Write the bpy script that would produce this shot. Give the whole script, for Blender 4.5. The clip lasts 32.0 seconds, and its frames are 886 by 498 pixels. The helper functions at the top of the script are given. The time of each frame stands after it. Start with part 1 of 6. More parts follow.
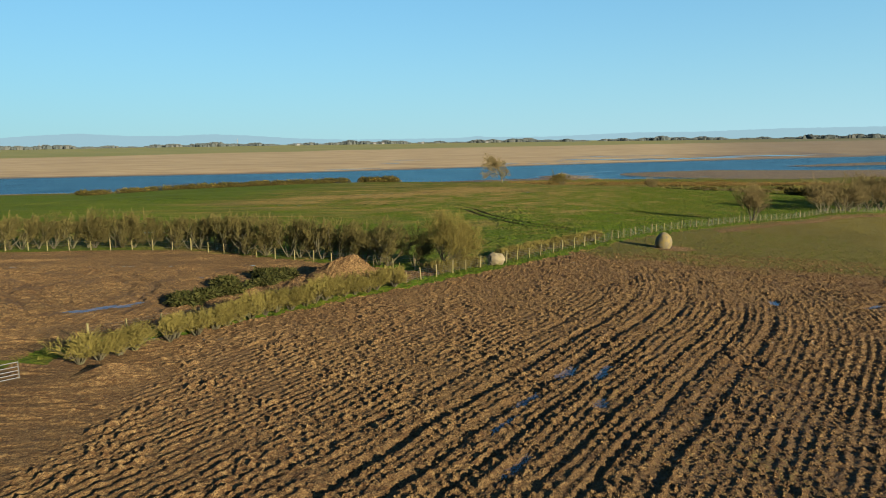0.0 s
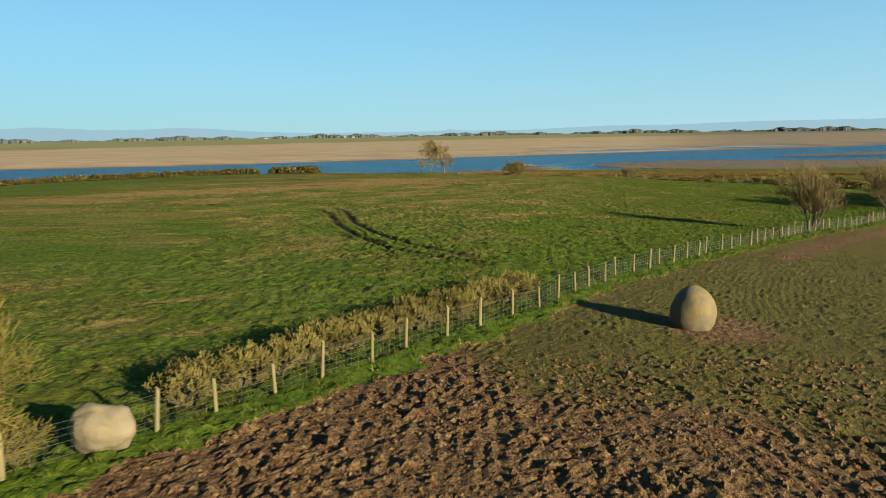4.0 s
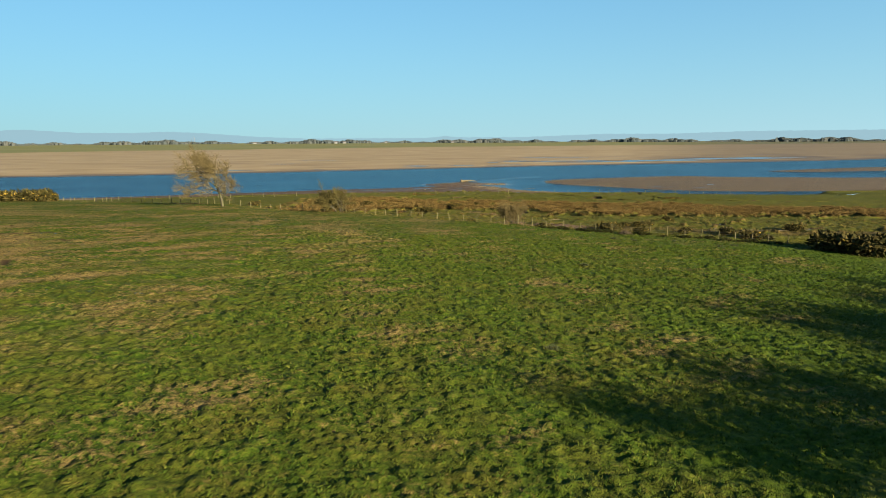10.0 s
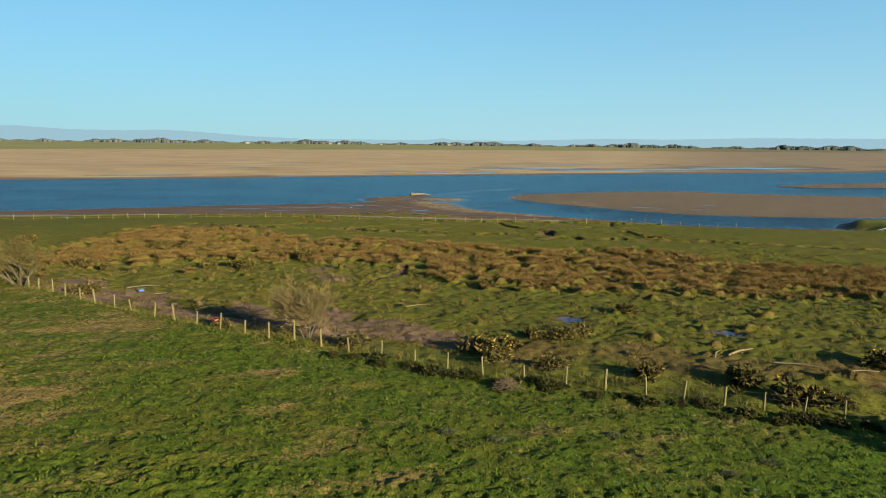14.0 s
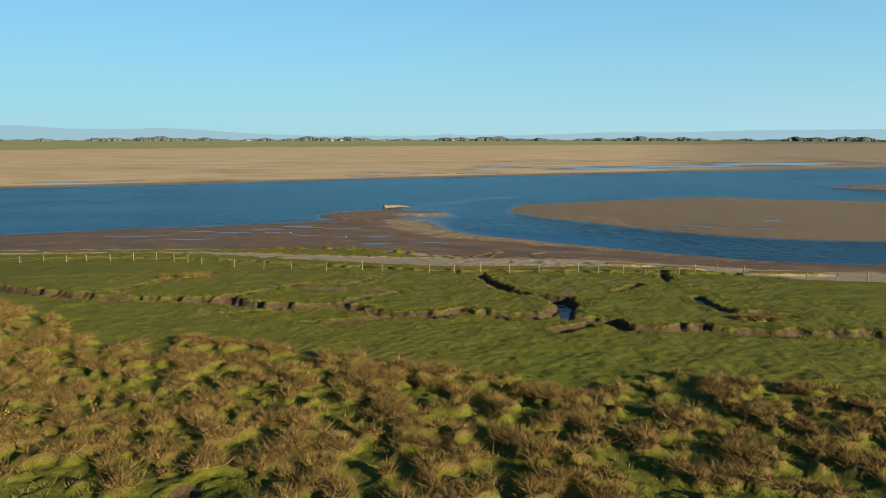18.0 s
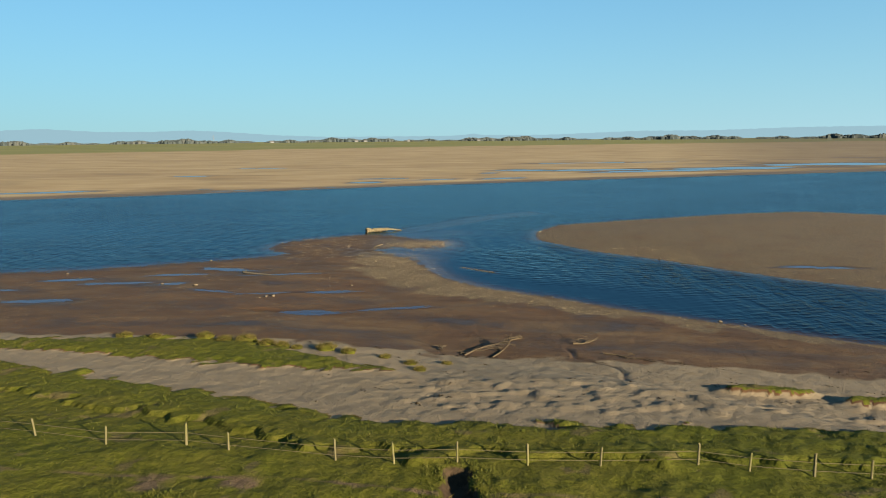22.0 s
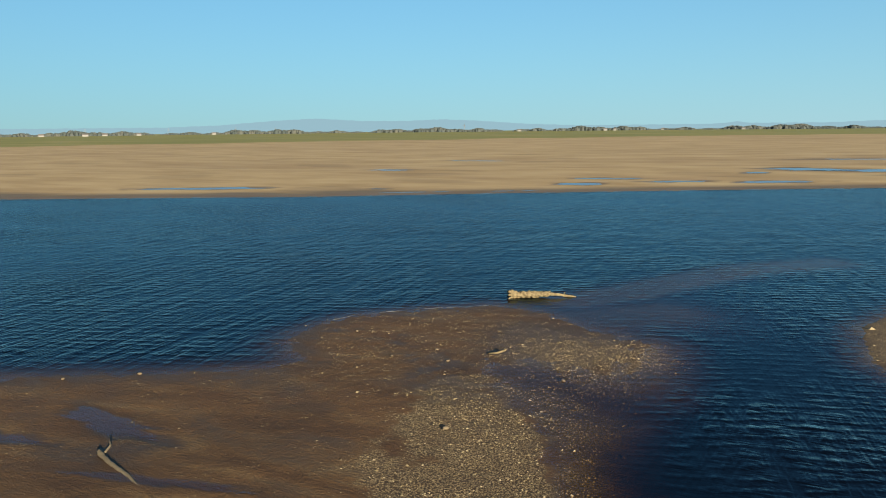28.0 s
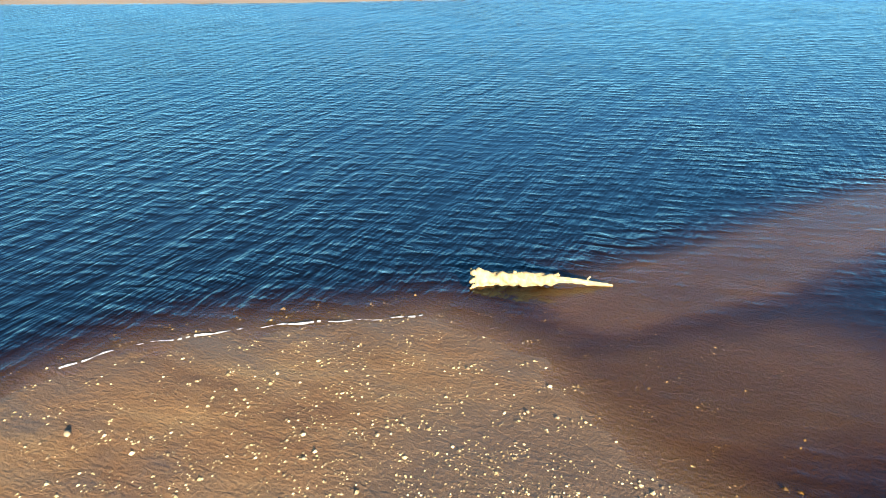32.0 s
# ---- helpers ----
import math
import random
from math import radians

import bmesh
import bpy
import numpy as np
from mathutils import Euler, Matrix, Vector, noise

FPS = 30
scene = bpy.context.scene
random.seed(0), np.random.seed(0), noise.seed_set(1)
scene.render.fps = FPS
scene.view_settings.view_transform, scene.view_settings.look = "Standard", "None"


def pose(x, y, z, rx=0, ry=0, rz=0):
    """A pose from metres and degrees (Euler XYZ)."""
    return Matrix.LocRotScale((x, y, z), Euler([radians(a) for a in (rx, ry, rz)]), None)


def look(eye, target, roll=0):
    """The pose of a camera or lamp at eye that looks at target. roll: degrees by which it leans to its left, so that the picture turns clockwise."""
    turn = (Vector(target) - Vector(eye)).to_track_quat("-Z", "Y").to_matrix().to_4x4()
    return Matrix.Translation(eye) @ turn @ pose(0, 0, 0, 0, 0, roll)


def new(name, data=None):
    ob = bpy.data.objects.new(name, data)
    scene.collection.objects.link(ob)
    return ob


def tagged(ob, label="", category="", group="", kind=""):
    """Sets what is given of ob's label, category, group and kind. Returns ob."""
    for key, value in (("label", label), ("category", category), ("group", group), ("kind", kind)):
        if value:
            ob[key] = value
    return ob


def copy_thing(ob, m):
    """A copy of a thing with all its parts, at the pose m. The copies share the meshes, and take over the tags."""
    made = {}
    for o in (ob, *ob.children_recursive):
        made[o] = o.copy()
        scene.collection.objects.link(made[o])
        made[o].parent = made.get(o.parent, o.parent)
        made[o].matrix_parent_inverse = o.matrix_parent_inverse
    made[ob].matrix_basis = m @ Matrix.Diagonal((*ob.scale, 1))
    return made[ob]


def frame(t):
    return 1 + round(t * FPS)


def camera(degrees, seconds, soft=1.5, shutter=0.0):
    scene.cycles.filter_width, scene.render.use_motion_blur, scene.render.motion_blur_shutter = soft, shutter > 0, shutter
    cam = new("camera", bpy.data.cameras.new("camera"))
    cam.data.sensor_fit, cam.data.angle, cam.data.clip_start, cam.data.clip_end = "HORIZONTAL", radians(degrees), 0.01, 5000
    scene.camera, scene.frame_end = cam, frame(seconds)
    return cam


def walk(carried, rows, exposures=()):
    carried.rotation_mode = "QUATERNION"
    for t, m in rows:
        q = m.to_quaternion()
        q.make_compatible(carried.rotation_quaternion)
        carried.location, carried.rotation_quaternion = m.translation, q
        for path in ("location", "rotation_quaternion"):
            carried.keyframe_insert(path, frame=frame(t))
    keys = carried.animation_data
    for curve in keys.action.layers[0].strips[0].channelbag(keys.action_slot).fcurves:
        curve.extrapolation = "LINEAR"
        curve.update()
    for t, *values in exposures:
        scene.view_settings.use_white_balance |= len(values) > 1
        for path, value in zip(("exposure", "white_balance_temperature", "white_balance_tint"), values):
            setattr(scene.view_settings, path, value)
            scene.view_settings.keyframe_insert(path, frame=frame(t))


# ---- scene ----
cam = camera(63.4, 32.0, soft=0.75, shutter=0.15)
PATH = [
    (0, (-0.726, 2.868, 24.759), (-0.782, 4.844, 24.456), -0.78),
    (0.5, (-0.137, 9.22, 24.14), (-0.179, 11.196, 23.831), -0.78),
    (1, (0.641, 15.576, 23.42), (0.61, 17.552, 23.112), -0.68),
    (1.5, (1.676, 22.165, 22.832), (1.658, 24.14, 22.519), -0.78),
    (2, (3.088, 28.82, 22.265), (3.082, 30.795, 21.949), -0.78),
    (2.5, (4.865, 35.562, 21.704), (4.864, 37.537, 21.387), -0.78),
    (3, (6.888, 42.352, 21.151), (6.894, 44.326, 20.831), -0.88),
    (3.5, (9.195, 49.199, 20.743), (9.206, 51.173, 20.421), -0.88),
    (4, (11.7, 56.313, 20.343), (11.713, 58.288, 20.023), -0.88),
    (4.5, (14.375, 63.383, 19.907), (14.39, 65.357, 19.588), -0.98),
    (6.5, (27.567, 92.011, 19.973), (27.579, 93.984, 19.646), -1.28),
    (7, (30.742, 99.535, 19.898), (30.756, 101.508, 19.57), -1.28),
    (7.5, (33.95, 106.77, 19.901), (33.967, 108.743, 19.573), -1.18),
    (8, (37.242, 113.754, 19.831), (37.26, 115.728, 19.509), -0.98),
    (8.5, (40.319, 120.332, 20.047), (40.349, 122.306, 19.729), -0.28),
    (9, (44.799, 125.52, 20.082), (44.82, 127.495, 19.771), -0.38),
    (9.5, (48.514, 132.007, 20.033), (48.533, 133.984, 19.731), -0.08),
    (10, (52.517, 139.342, 20.269), (52.53, 141.319, 19.967), -0.28),
    (10.5, (56.116, 146.36, 20.35), (56.131, 148.337, 20.051), -0.26),
    (11, (59.624, 153.457, 20.525), (59.643, 155.434, 20.227), -0.16),
    (11.5, (63.12, 160.558, 20.544), (63.141, 162.536, 20.25), 0.04),
    (12, (66.171, 167.695, 20.721), (66.194, 169.673, 20.427), 0.14),
    (12.5, (68.79, 174.993, 20.927), (68.813, 176.971, 20.633), 0.24),
    (13, (71.006, 182.41, 21.191), (71.028, 184.388, 20.894), 0.34),
    (13.5, (72.82, 189.809, 21.301), (72.84, 191.787, 21.006), 0.44),
    (14, (74.39, 197.31, 21.51), (74.406, 199.288, 21.214), 0.64),
    (14.5, (75.64, 204.69, 21.706), (75.655, 206.668, 21.41), 0.54),
    (16.5, (80.028, 234.53, 22.512), (80.032, 236.507, 22.209), 0.38),
    (17, (80.91, 242.29, 22.575), (80.911, 244.267, 22.271), 0.25),
    (17.5, (81.784, 249.998, 22.555), (81.783, 251.974, 22.248), 0.05),
    (18, (82.675, 257.718, 22.543), (82.672, 259.694, 22.234), 0.0),
    (18.5, (83.578, 265.318, 22.571), (83.572, 267.294, 22.259), -0.1),
    (19, (84.283, 272.983, 22.448), (84.278, 274.958, 22.136), -0.1),
    (19.5, (85.031, 280.288, 22.354), (85.024, 282.264, 22.045), -0.1),
    (20, (85.799, 287.752, 22.463), (85.788, 289.728, 22.153), -0.2),
    (20.5, (86.404, 295.184, 22.441), (86.395, 297.16, 22.132), -0.2),
    (21, (87.023, 302.5, 22.465), (87.014, 304.476, 22.155), -0.2),
    (21.5, (87.62, 309.84, 22.29), (87.6, 311.816, 21.983), -0.3),
    (22, (88.519, 317.009, 22.333), (88.441, 318.983, 22.025), -0.5),
    (22.5, (89.041, 324.38, 22.386), (88.891, 326.35, 22.08), -0.3),
    (23, (90.089, 330.588, 22.704), (89.881, 332.553, 22.397), -0.2),
    (23.5, (90.61, 337.615, 22.83), (90.35, 339.573, 22.52), -0.4),
    (24, (90.971, 344.882, 22.896), (90.639, 346.829, 22.583), -0.4),
    (24.5, (91.161, 351.276, 22.369), (90.766, 353.213, 22.068), -0.4),
    (25, (91.603, 358.411, 22.823), (91.131, 360.33, 22.513), -0.4),
    (25.5, (91.507, 364.877, 22.799), (90.96, 366.776, 22.49), -0.3),
    (26, (91.585, 371.801, 22.595), (90.955, 373.675, 22.292), -0.3),
    (26.5, (91.479, 378.713, 22.776), (90.774, 380.559, 22.468), -0.2),
    (28.5, (88.925, 404.870, 21.918), (88.181, 406.690, 21.551), -0.53),
    (29, (87.936, 411.424, 22.008), (87.178, 413.215, 21.545), -0.56),
    (29.5, (86.961, 418.016, 22.076), (86.189, 419.774, 21.519), -0.74),
    (30, (85.730, 424.482, 22.066), (84.951, 426.212, 21.433), -0.75),
    (30.5, (84.333, 431.025, 22.052), (83.548, 432.723, 21.344), -0.80),
    (31, (82.903, 437.366, 21.887), (82.112, 439.030, 21.109), -0.92),
    (31.5, (81.338, 443.591, 21.844), (80.543, 445.219, 20.997), -0.94),
    (32, (79.692, 449.845, 21.830), (78.894, 451.461, 20.963), -0.97),
]
walk(cam, [(t, look(eye, target, roll)) for t, eye, target, roll in PATH],
     exposures=((0, 2.3), (22, 2.25), (26.5, 2.15), (28.5, 2.25), (29, 2.4), (30, 3.05), (31, 3.65), (32, 4.2)))

# ==== world, sun ====
SUN_DIR = Vector((0.72, -0.69, 0.257)).normalized()
SUN_EL = math.asin(SUN_DIR.z)
SUN_AZ = math.atan2(SUN_DIR.x, SUN_DIR.y)
world = bpy.data.worlds.new("sky")
scene.world = world
world.use_nodes = True
wt = world.node_tree
wt.nodes.clear()
sky = wt.nodes.new("ShaderNodeTexSky")
sky.sky_type = "NISHITA"
sky.sun_disc = False
sky.sun_elevation, sky.sun_rotation = SUN_EL, SUN_AZ
sky.altitude, sky.air_density, sky.dust_density, sky.ozone_density = 20, 1.5, 1.0, 3.0
wb = wt.nodes.new("ShaderNodeBackground")
wb.inputs["Strength"].default_value = 0.058
wo = wt.nodes.new("ShaderNodeOutputWorld")
where = wt.nodes.new("ShaderNodeTexCoord")
lift = wt.nodes.new("ShaderNodeVectorMath")
lift.inputs[1].default_value = (0, 0, 0.08)
wt.links.new(where.outputs["Generated"], lift.inputs[0])
wt.links.new(lift.outputs[0], sky.inputs[0])
soft_sky = wt.nodes.new("ShaderNodeGamma")
soft_sky.inputs[1].default_value = 0.8
tint = wt.nodes.new("ShaderNodeMix")
tint.data_type, tint.blend_type = "RGBA", "MULTIPLY"
tint.inputs[0].default_value = 1.0
tint.inputs[7].default_value = (0.41, 0.765, 1.0, 1)
wt.links.new(sky.outputs[0], soft_sky.inputs[0])
wt.links.new(soft_sky.outputs[0], tint.inputs[6])
# pale haze that thickens towards the horizon and towards the sun's side
split = wt.nodes.new("ShaderNodeSeparateXYZ")
wt.links.new(where.outputs["Generated"], split.inputs[0])


def sky_math(op, a, b):
    node = wt.nodes.new("ShaderNodeMath")
    node.operation = op
    for sock, val in zip(node.inputs, (a, b)):
        if hasattr(val, "is_output"):
            wt.links.new(val, sock)
        else:
            sock.default_value = val
    return node.outputs[0]


low = sky_math("POWER", 2.718, sky_math("MULTIPLY", sky_math("MAXIMUM", split.outputs[2], 0.0), -9.0))
sunward = sky_math("ADD", 1.0, sky_math("MULTIPLY", split.outputs[0], 0.22))
amount = sky_math("MULTIPLY", sky_math("ADD", sky_math("MULTIPLY", low, 0.60), 0.02), sunward)
haze = wt.nodes.new("ShaderNodeMix")
haze.data_type, haze.blend_type = "RGBA", "MIX"
haze.clamp_factor = True
haze.inputs[7].default_value = (1.62, 2.45, 2.9, 1)
wt.links.new(amount, haze.inputs[0])
wt.links.new(tint.outputs[2], haze.inputs[6])
glow = wt.nodes.new("ShaderNodeVectorMath")
glow.operation = "SCALE"
wt.links.new(haze.outputs[2], glow.inputs[0])
wt.links.new(sunward, glow.inputs["Scale"])
wt.links.new(glow.outputs[0], wb.inputs["Color"])
wt.links.new(wb.outputs[0], wo.inputs["Surface"])
sun_data = bpy.data.lights.new("sun", "SUN")
sun_data.energy, sun_data.angle, sun_data.color = 5.0, radians(0.53), (1.0, 0.84, 0.60)
sun = new("sun", sun_data)
sun.rotation_mode = "QUATERNION"
sun.rotation_quaternion = SUN_DIR.to_track_quat("Z", "Y")
sun.location = (60, 0, 80)

# ==== materials ====
ALB = 0.31


class Mat:
    """A small builder for node materials in world metres."""

    def __init__(self, name, rough=0.9, metal=0.0, spec=0.3):
        self.m = bpy.data.materials.new(name)
        self.m.use_nodes = True
        self.t = self.m.node_tree
        self.b = self.t.nodes["Principled BSDF"]
        self.out = self.t.nodes["Material Output"]
        self.b.inputs["Roughness"].default_value = rough
        self.b.inputs["Metallic"].default_value = metal
        self.b.inputs["Specular IOR Level"].default_value = spec
        self._pos = None

    def n(self, kind):
        return self.t.nodes.new(kind)

    def put(self, socket, value):
        if hasattr(value, "is_output"):
            self.t.links.new(value, socket)
        elif isinstance(value, (tuple, list)) and len(value) == 3 and socket.type == "RGBA":
            socket.default_value = (*[c * ALB for c in value], 1)
        else:
            socket.default_value = value

    def pos(self):
        if self._pos is None:
            self._pos = self.n("ShaderNodeNewGeometry").outputs["Position"]
        return self._pos

    def local(self):
        return self.n("ShaderNodeTexCoord").outputs["Object"]

    def mapped(self, vec, scale=(1, 1, 1), rot=(0, 0, 0)):
        node = self.n("ShaderNodeMapping")
        self.put(node.inputs["Vector"], vec)
        node.inputs["Scale"].default_value = scale
        node.inputs["Rotation"].default_value = rot
        return node.outputs[0]

    def noise(self, scale, detail=4, rough=0.55, vec=None, distort=0.0):
        node = self.n("ShaderNodeTexNoise")
        self.put(node.inputs["Vector"], vec if vec is not None else self.pos())
        node.inputs["Scale"].default_value = scale
        node.inputs["Detail"].default_value = detail
        node.inputs["Roughness"].default_value = rough
        node.inputs["Distortion"].default_value = distort
        return node.outputs[0]

    def cells(self, scale, vec=None, feature="F1"):
        node = self.n("ShaderNodeTexVoronoi")
        node.feature = feature
        self.put(node.inputs["Vector"], vec if vec is not None else self.pos())
        node.inputs["Scale"].default_value = scale
        return node

    def attr(self, name):
        node = self.n("ShaderNodeAttribute")
        node.attribute_name = name
        return node.outputs["Fac"]

    def island(self):
        return self.n("ShaderNodeNewGeometry").outputs["Random Per Island"]

    def rand(self):
        return self.n("ShaderNodeObjectInfo").outputs["Random"]

    def ramp(self, fac, *stops):
        node = self.n("ShaderNodeValToRGB")
        self.put(node.inputs[0], fac)
        el = node.color_ramp.elements
        while len(el) < len(stops):
            el.new(0.5)
        for e, (p, c) in zip(el, stops):
            e.position = p
            e.color = (c, c, c, 1) if isinstance(c, (int, float)) else (*[q * ALB for q in c], 1)
        return node.outputs[0]

    def math(self, op, a, b=0.0, clamp=False):
        node = self.n("ShaderNodeMath")
        node.operation, node.use_clamp = op, clamp
        self.put(node.inputs[0], a)
        self.put(node.inputs[1], b)
        return node.outputs[0]

    def mix(self, fac, a, b, blend="MIX"):
        node = self.n("ShaderNodeMix")
        node.data_type, node.blend_type = "RGBA", blend
        self.put(node.inputs["Factor"], fac)
        self.put(node.inputs[6], a)
        self.put(node.inputs[7], b)
        return node.outputs[2]

    def bump(self, height, strength=0.5, dist=0.1, normal=None):
        node = self.n("ShaderNodeBump")
        self.put(node.inputs["Height"], height)
        node.inputs["Strength"].default_value = strength
        node.inputs["Distance"].default_value = dist
        if normal is not None:
            self.put(node.inputs["Normal"], normal)
        return node.outputs[0]

    def set(self, color=None, rough=None, normal=None):
        if color is not None:
            self.put(self.b.inputs["Base Color"], color)
        if rough is not None:
            self.put(self.b.inputs["Roughness"], rough)
        if normal is not None:
            self.put(self.b.inputs["Normal"], normal)
        return self.m


def make_plough():
    m = Mat("ploughed_soil", 0.95, spec=0.08)
    big, mid, fine, crumb = m.noise(0.07, 3), m.noise(0.9, 5, 0.65), m.noise(5.0, 5, 0.7), m.noise(14.0, 3, 0.7)
    soil = m.ramp(mid, (0.30, (0.135, 0.069, 0.028)), (0.52, (0.235, 0.136, 0.053)), (0.75, (0.36, 0.232, 0.098)))
    red = m.mix(m.ramp(big, (0.40, 0.0), (0.62, 1.0)), soil, (0.170, 0.082, 0.035))
    soil2 = m.mix(0.45, soil, red)
    # highlights on the clods put into the colour, tan where the bump is high
    soil3 = m.mix(m.ramp(fine, (0.44, 0.0), (0.62, 0.9)), soil2, (0.50, 0.335, 0.145))
    # shade in the crumb's hollows put into the colour as near-black brown
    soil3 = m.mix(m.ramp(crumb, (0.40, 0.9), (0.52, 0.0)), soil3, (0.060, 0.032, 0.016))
    green = m.mix(fine, (0.060, 0.075, 0.008), (0.27, 0.235, 0.045))
    gm = m.math("ADD", m.attr("cover"), m.math("MULTIPLY", m.math("SUBTRACT", fine, 0.5), 1.3))
    col = m.mix(m.ramp(gm, (0.42, 0.0), (0.62, 0.85)), soil3, green)
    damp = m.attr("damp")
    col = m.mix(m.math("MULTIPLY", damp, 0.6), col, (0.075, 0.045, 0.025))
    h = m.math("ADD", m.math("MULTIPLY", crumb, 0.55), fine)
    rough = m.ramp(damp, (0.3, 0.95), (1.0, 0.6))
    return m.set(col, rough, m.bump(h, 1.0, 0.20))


def make_pasture():
    m = Mat("pasture_grass", 0.9, spec=0.06)
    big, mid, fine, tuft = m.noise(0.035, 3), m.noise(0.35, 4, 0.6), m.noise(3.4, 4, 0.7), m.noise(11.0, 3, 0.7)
    g = m.ramp(fine, (0.34, (0.040, 0.088, 0.006)), (0.50, (0.105, 0.165, 0.012)), (0.64, (0.210, 0.215, 0.028)))
    g = m.mix(m.ramp(mid, (0.42, 0.0), (0.66, 0.5)), g, (0.230, 0.180, 0.030))
    g = m.mix(m.ramp(big, (0.45, 0.0), (0.70, 0.45)), g, (0.075, 0.150, 0.006))
    sf = m.math("ADD", m.attr("cover"), m.math("MULTIPLY", m.math("SUBTRACT", fine, 0.5), 1.7))
    g = m.mix(m.ramp(sf, (0.38, 0.0), (0.66, 0.9)), g, m.ramp(tuft, (0.35, (0.25, 0.165, 0.050)), (0.65, (0.45, 0.32, 0.115))))
    # shade between the blades put into the colour, dark where the bump is low
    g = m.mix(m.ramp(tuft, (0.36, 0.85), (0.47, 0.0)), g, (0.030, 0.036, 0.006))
    lush = m.math("ADD", m.attr("stony"), m.math("MULTIPLY", m.math("SUBTRACT", tuft, 0.5), 0.9))
    g = m.mix(m.ramp(lush, (0.30, 0.0), (0.80, 0.8)), g, m.ramp(fine, (0.36, (0.043, 0.095, 0.006)), (0.60, (0.130, 0.212, 0.013))))
    damp = m.attr("damp")
    g = m.mix(m.ramp(damp, (0.3, 0.0), (0.8, 0.9)), g, (0.085, 0.055, 0.028))
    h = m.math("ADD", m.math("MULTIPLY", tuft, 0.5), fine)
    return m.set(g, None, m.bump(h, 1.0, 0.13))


def make_marsh():
    m = Mat("salt_marsh_turf", 0.9, spec=0.06)
    big, mid, fine, tuft = m.noise(0.06, 3), m.noise(0.5, 4, 0.6), m.noise(3.0, 4, 0.7), m.noise(10.0, 3, 0.7)
    g = m.ramp(fine, (0.34, (0.085, 0.094, 0.010)), (0.50, (0.160, 0.162, 0.018)), (0.66, (0.235, 0.212, 0.036)))
    g = m.mix(m.ramp(mid, (0.45, 0.0), (0.70, 0.5)), g, (0.185, 0.165, 0.034))
    g = m.mix(m.ramp(big, (0.42, 0.0), (0.66, 0.5)), g, (0.120, 0.155, 0.014))
    rush = m.math("ADD", m.attr("cover"), m.math("MULTIPLY", m.math("SUBTRACT", fine, 0.5), 0.8))
    g = m.mix(m.ramp(rush, (0.38, 0.0), (0.70, 0.9)), g, m.ramp(tuft, (0.3, (0.075, 0.054, 0.015)), (0.7, (0.30, 0.21, 0.065))))
    # tuft hollows darkened in the colour to stand for shade among the grass
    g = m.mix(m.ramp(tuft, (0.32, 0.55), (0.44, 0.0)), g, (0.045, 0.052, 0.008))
    damp = m.attr("damp")
    g = m.mix(m.ramp(damp, (0.35, 0.0), (0.75, 1.0)), g, m.ramp(fine, (0.3, (0.05, 0.034, 0.020)), (0.7, (0.14, 0.095, 0.055))))
    g = m.mix(m.ramp(m.attr("stony"), (0.3, 0.0), (0.7, 0.9)), g, m.ramp(tuft, (0.35, (0.13, 0.080, 0.050)), (0.65, (0.34, 0.235, 0.155))))
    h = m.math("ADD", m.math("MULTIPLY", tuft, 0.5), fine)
    return m.set(g, None, m.bump(h, 1.0, 0.10))


def make_sand():
    m = Mat("estuary_sand", 0.8, spec=0.25)
    big, mid, fine = m.noise(0.05, 4, 0.6), m.noise(0.45, 5, 0.6), m.noise(5.0, 5, 0.7)
    streak = m.noise(0.22, 5, 0.65, m.mapped(m.pos(), (0.35, 1.0, 1), (0, 0, 0.25)), 0.8)
    mud = m.ramp(streak, (0.36, (0.082, 0.036, 0.011)), (0.50, (0.150, 0.076, 0.025)), (0.64, (0.215, 0.130, 0.052)))
    mud = m.mix(m.ramp(big, (0.45, 0.0), (0.65, 0.6)), mud, (0.145, 0.064, 0.020))
    dry = m.ramp(mid, (0.3, (0.275, 0.212, 0.132)), (0.7, (0.385, 0.302, 0.192)))
    dm = m.math("ADD", m.attr("cover"), m.math("MULTIPLY", m.math("SUBTRACT", mid, 0.5), 0.5))
    col = m.mix(m.ramp(dm, (0.35, 0.0), (0.65, 1.0)), mud, dry)
    stone = m.cells(7.5)
    stones = m.mix(m.ramp(stone.outputs["Distance"], (0.15, 0.0), (0.65, 1.0)), (0.50, 0.37, 0.19), (0.05, 0.030, 0.014))
    sm = m.math("ADD", m.attr("stony"), m.math("MULTIPLY", m.math("SUBTRACT", fine, 0.5), 1.4))
    col = m.mix(m.ramp(sm, (0.45, 0.0), (0.75, 0.9)), col, stones)
    damp = m.attr("damp")
    dk = m.math("ADD", damp, m.math("MULTIPLY", m.math("SUBTRACT", streak, 0.5), 1.6), True)
    col = m.mix(m.ramp(dk, (0.25, 0.0), (0.85, 0.85)), col, (0.066, 0.036, 0.018))
    rough = m.ramp(dk, (0.25, 0.95), (0.65, 0.75), (0.95, 0.55))
    wave = m.noise(1.25, 3, 0.5, m.mapped(m.pos(), (0.9, 2.7, 1), (0, 0, -0.35)), 1.0)
    calm = m.math("SUBTRACT", 1.15, m.math("MINIMUM", 0.9, m.attr("cover")))
    h = m.math("ADD", m.math("MULTIPLY", m.math("MULTIPLY", wave, calm), 0.42), m.math("MULTIPLY", fine, 0.5))
    return m.set(col, rough, m.bump(h, 1.0, 0.20))


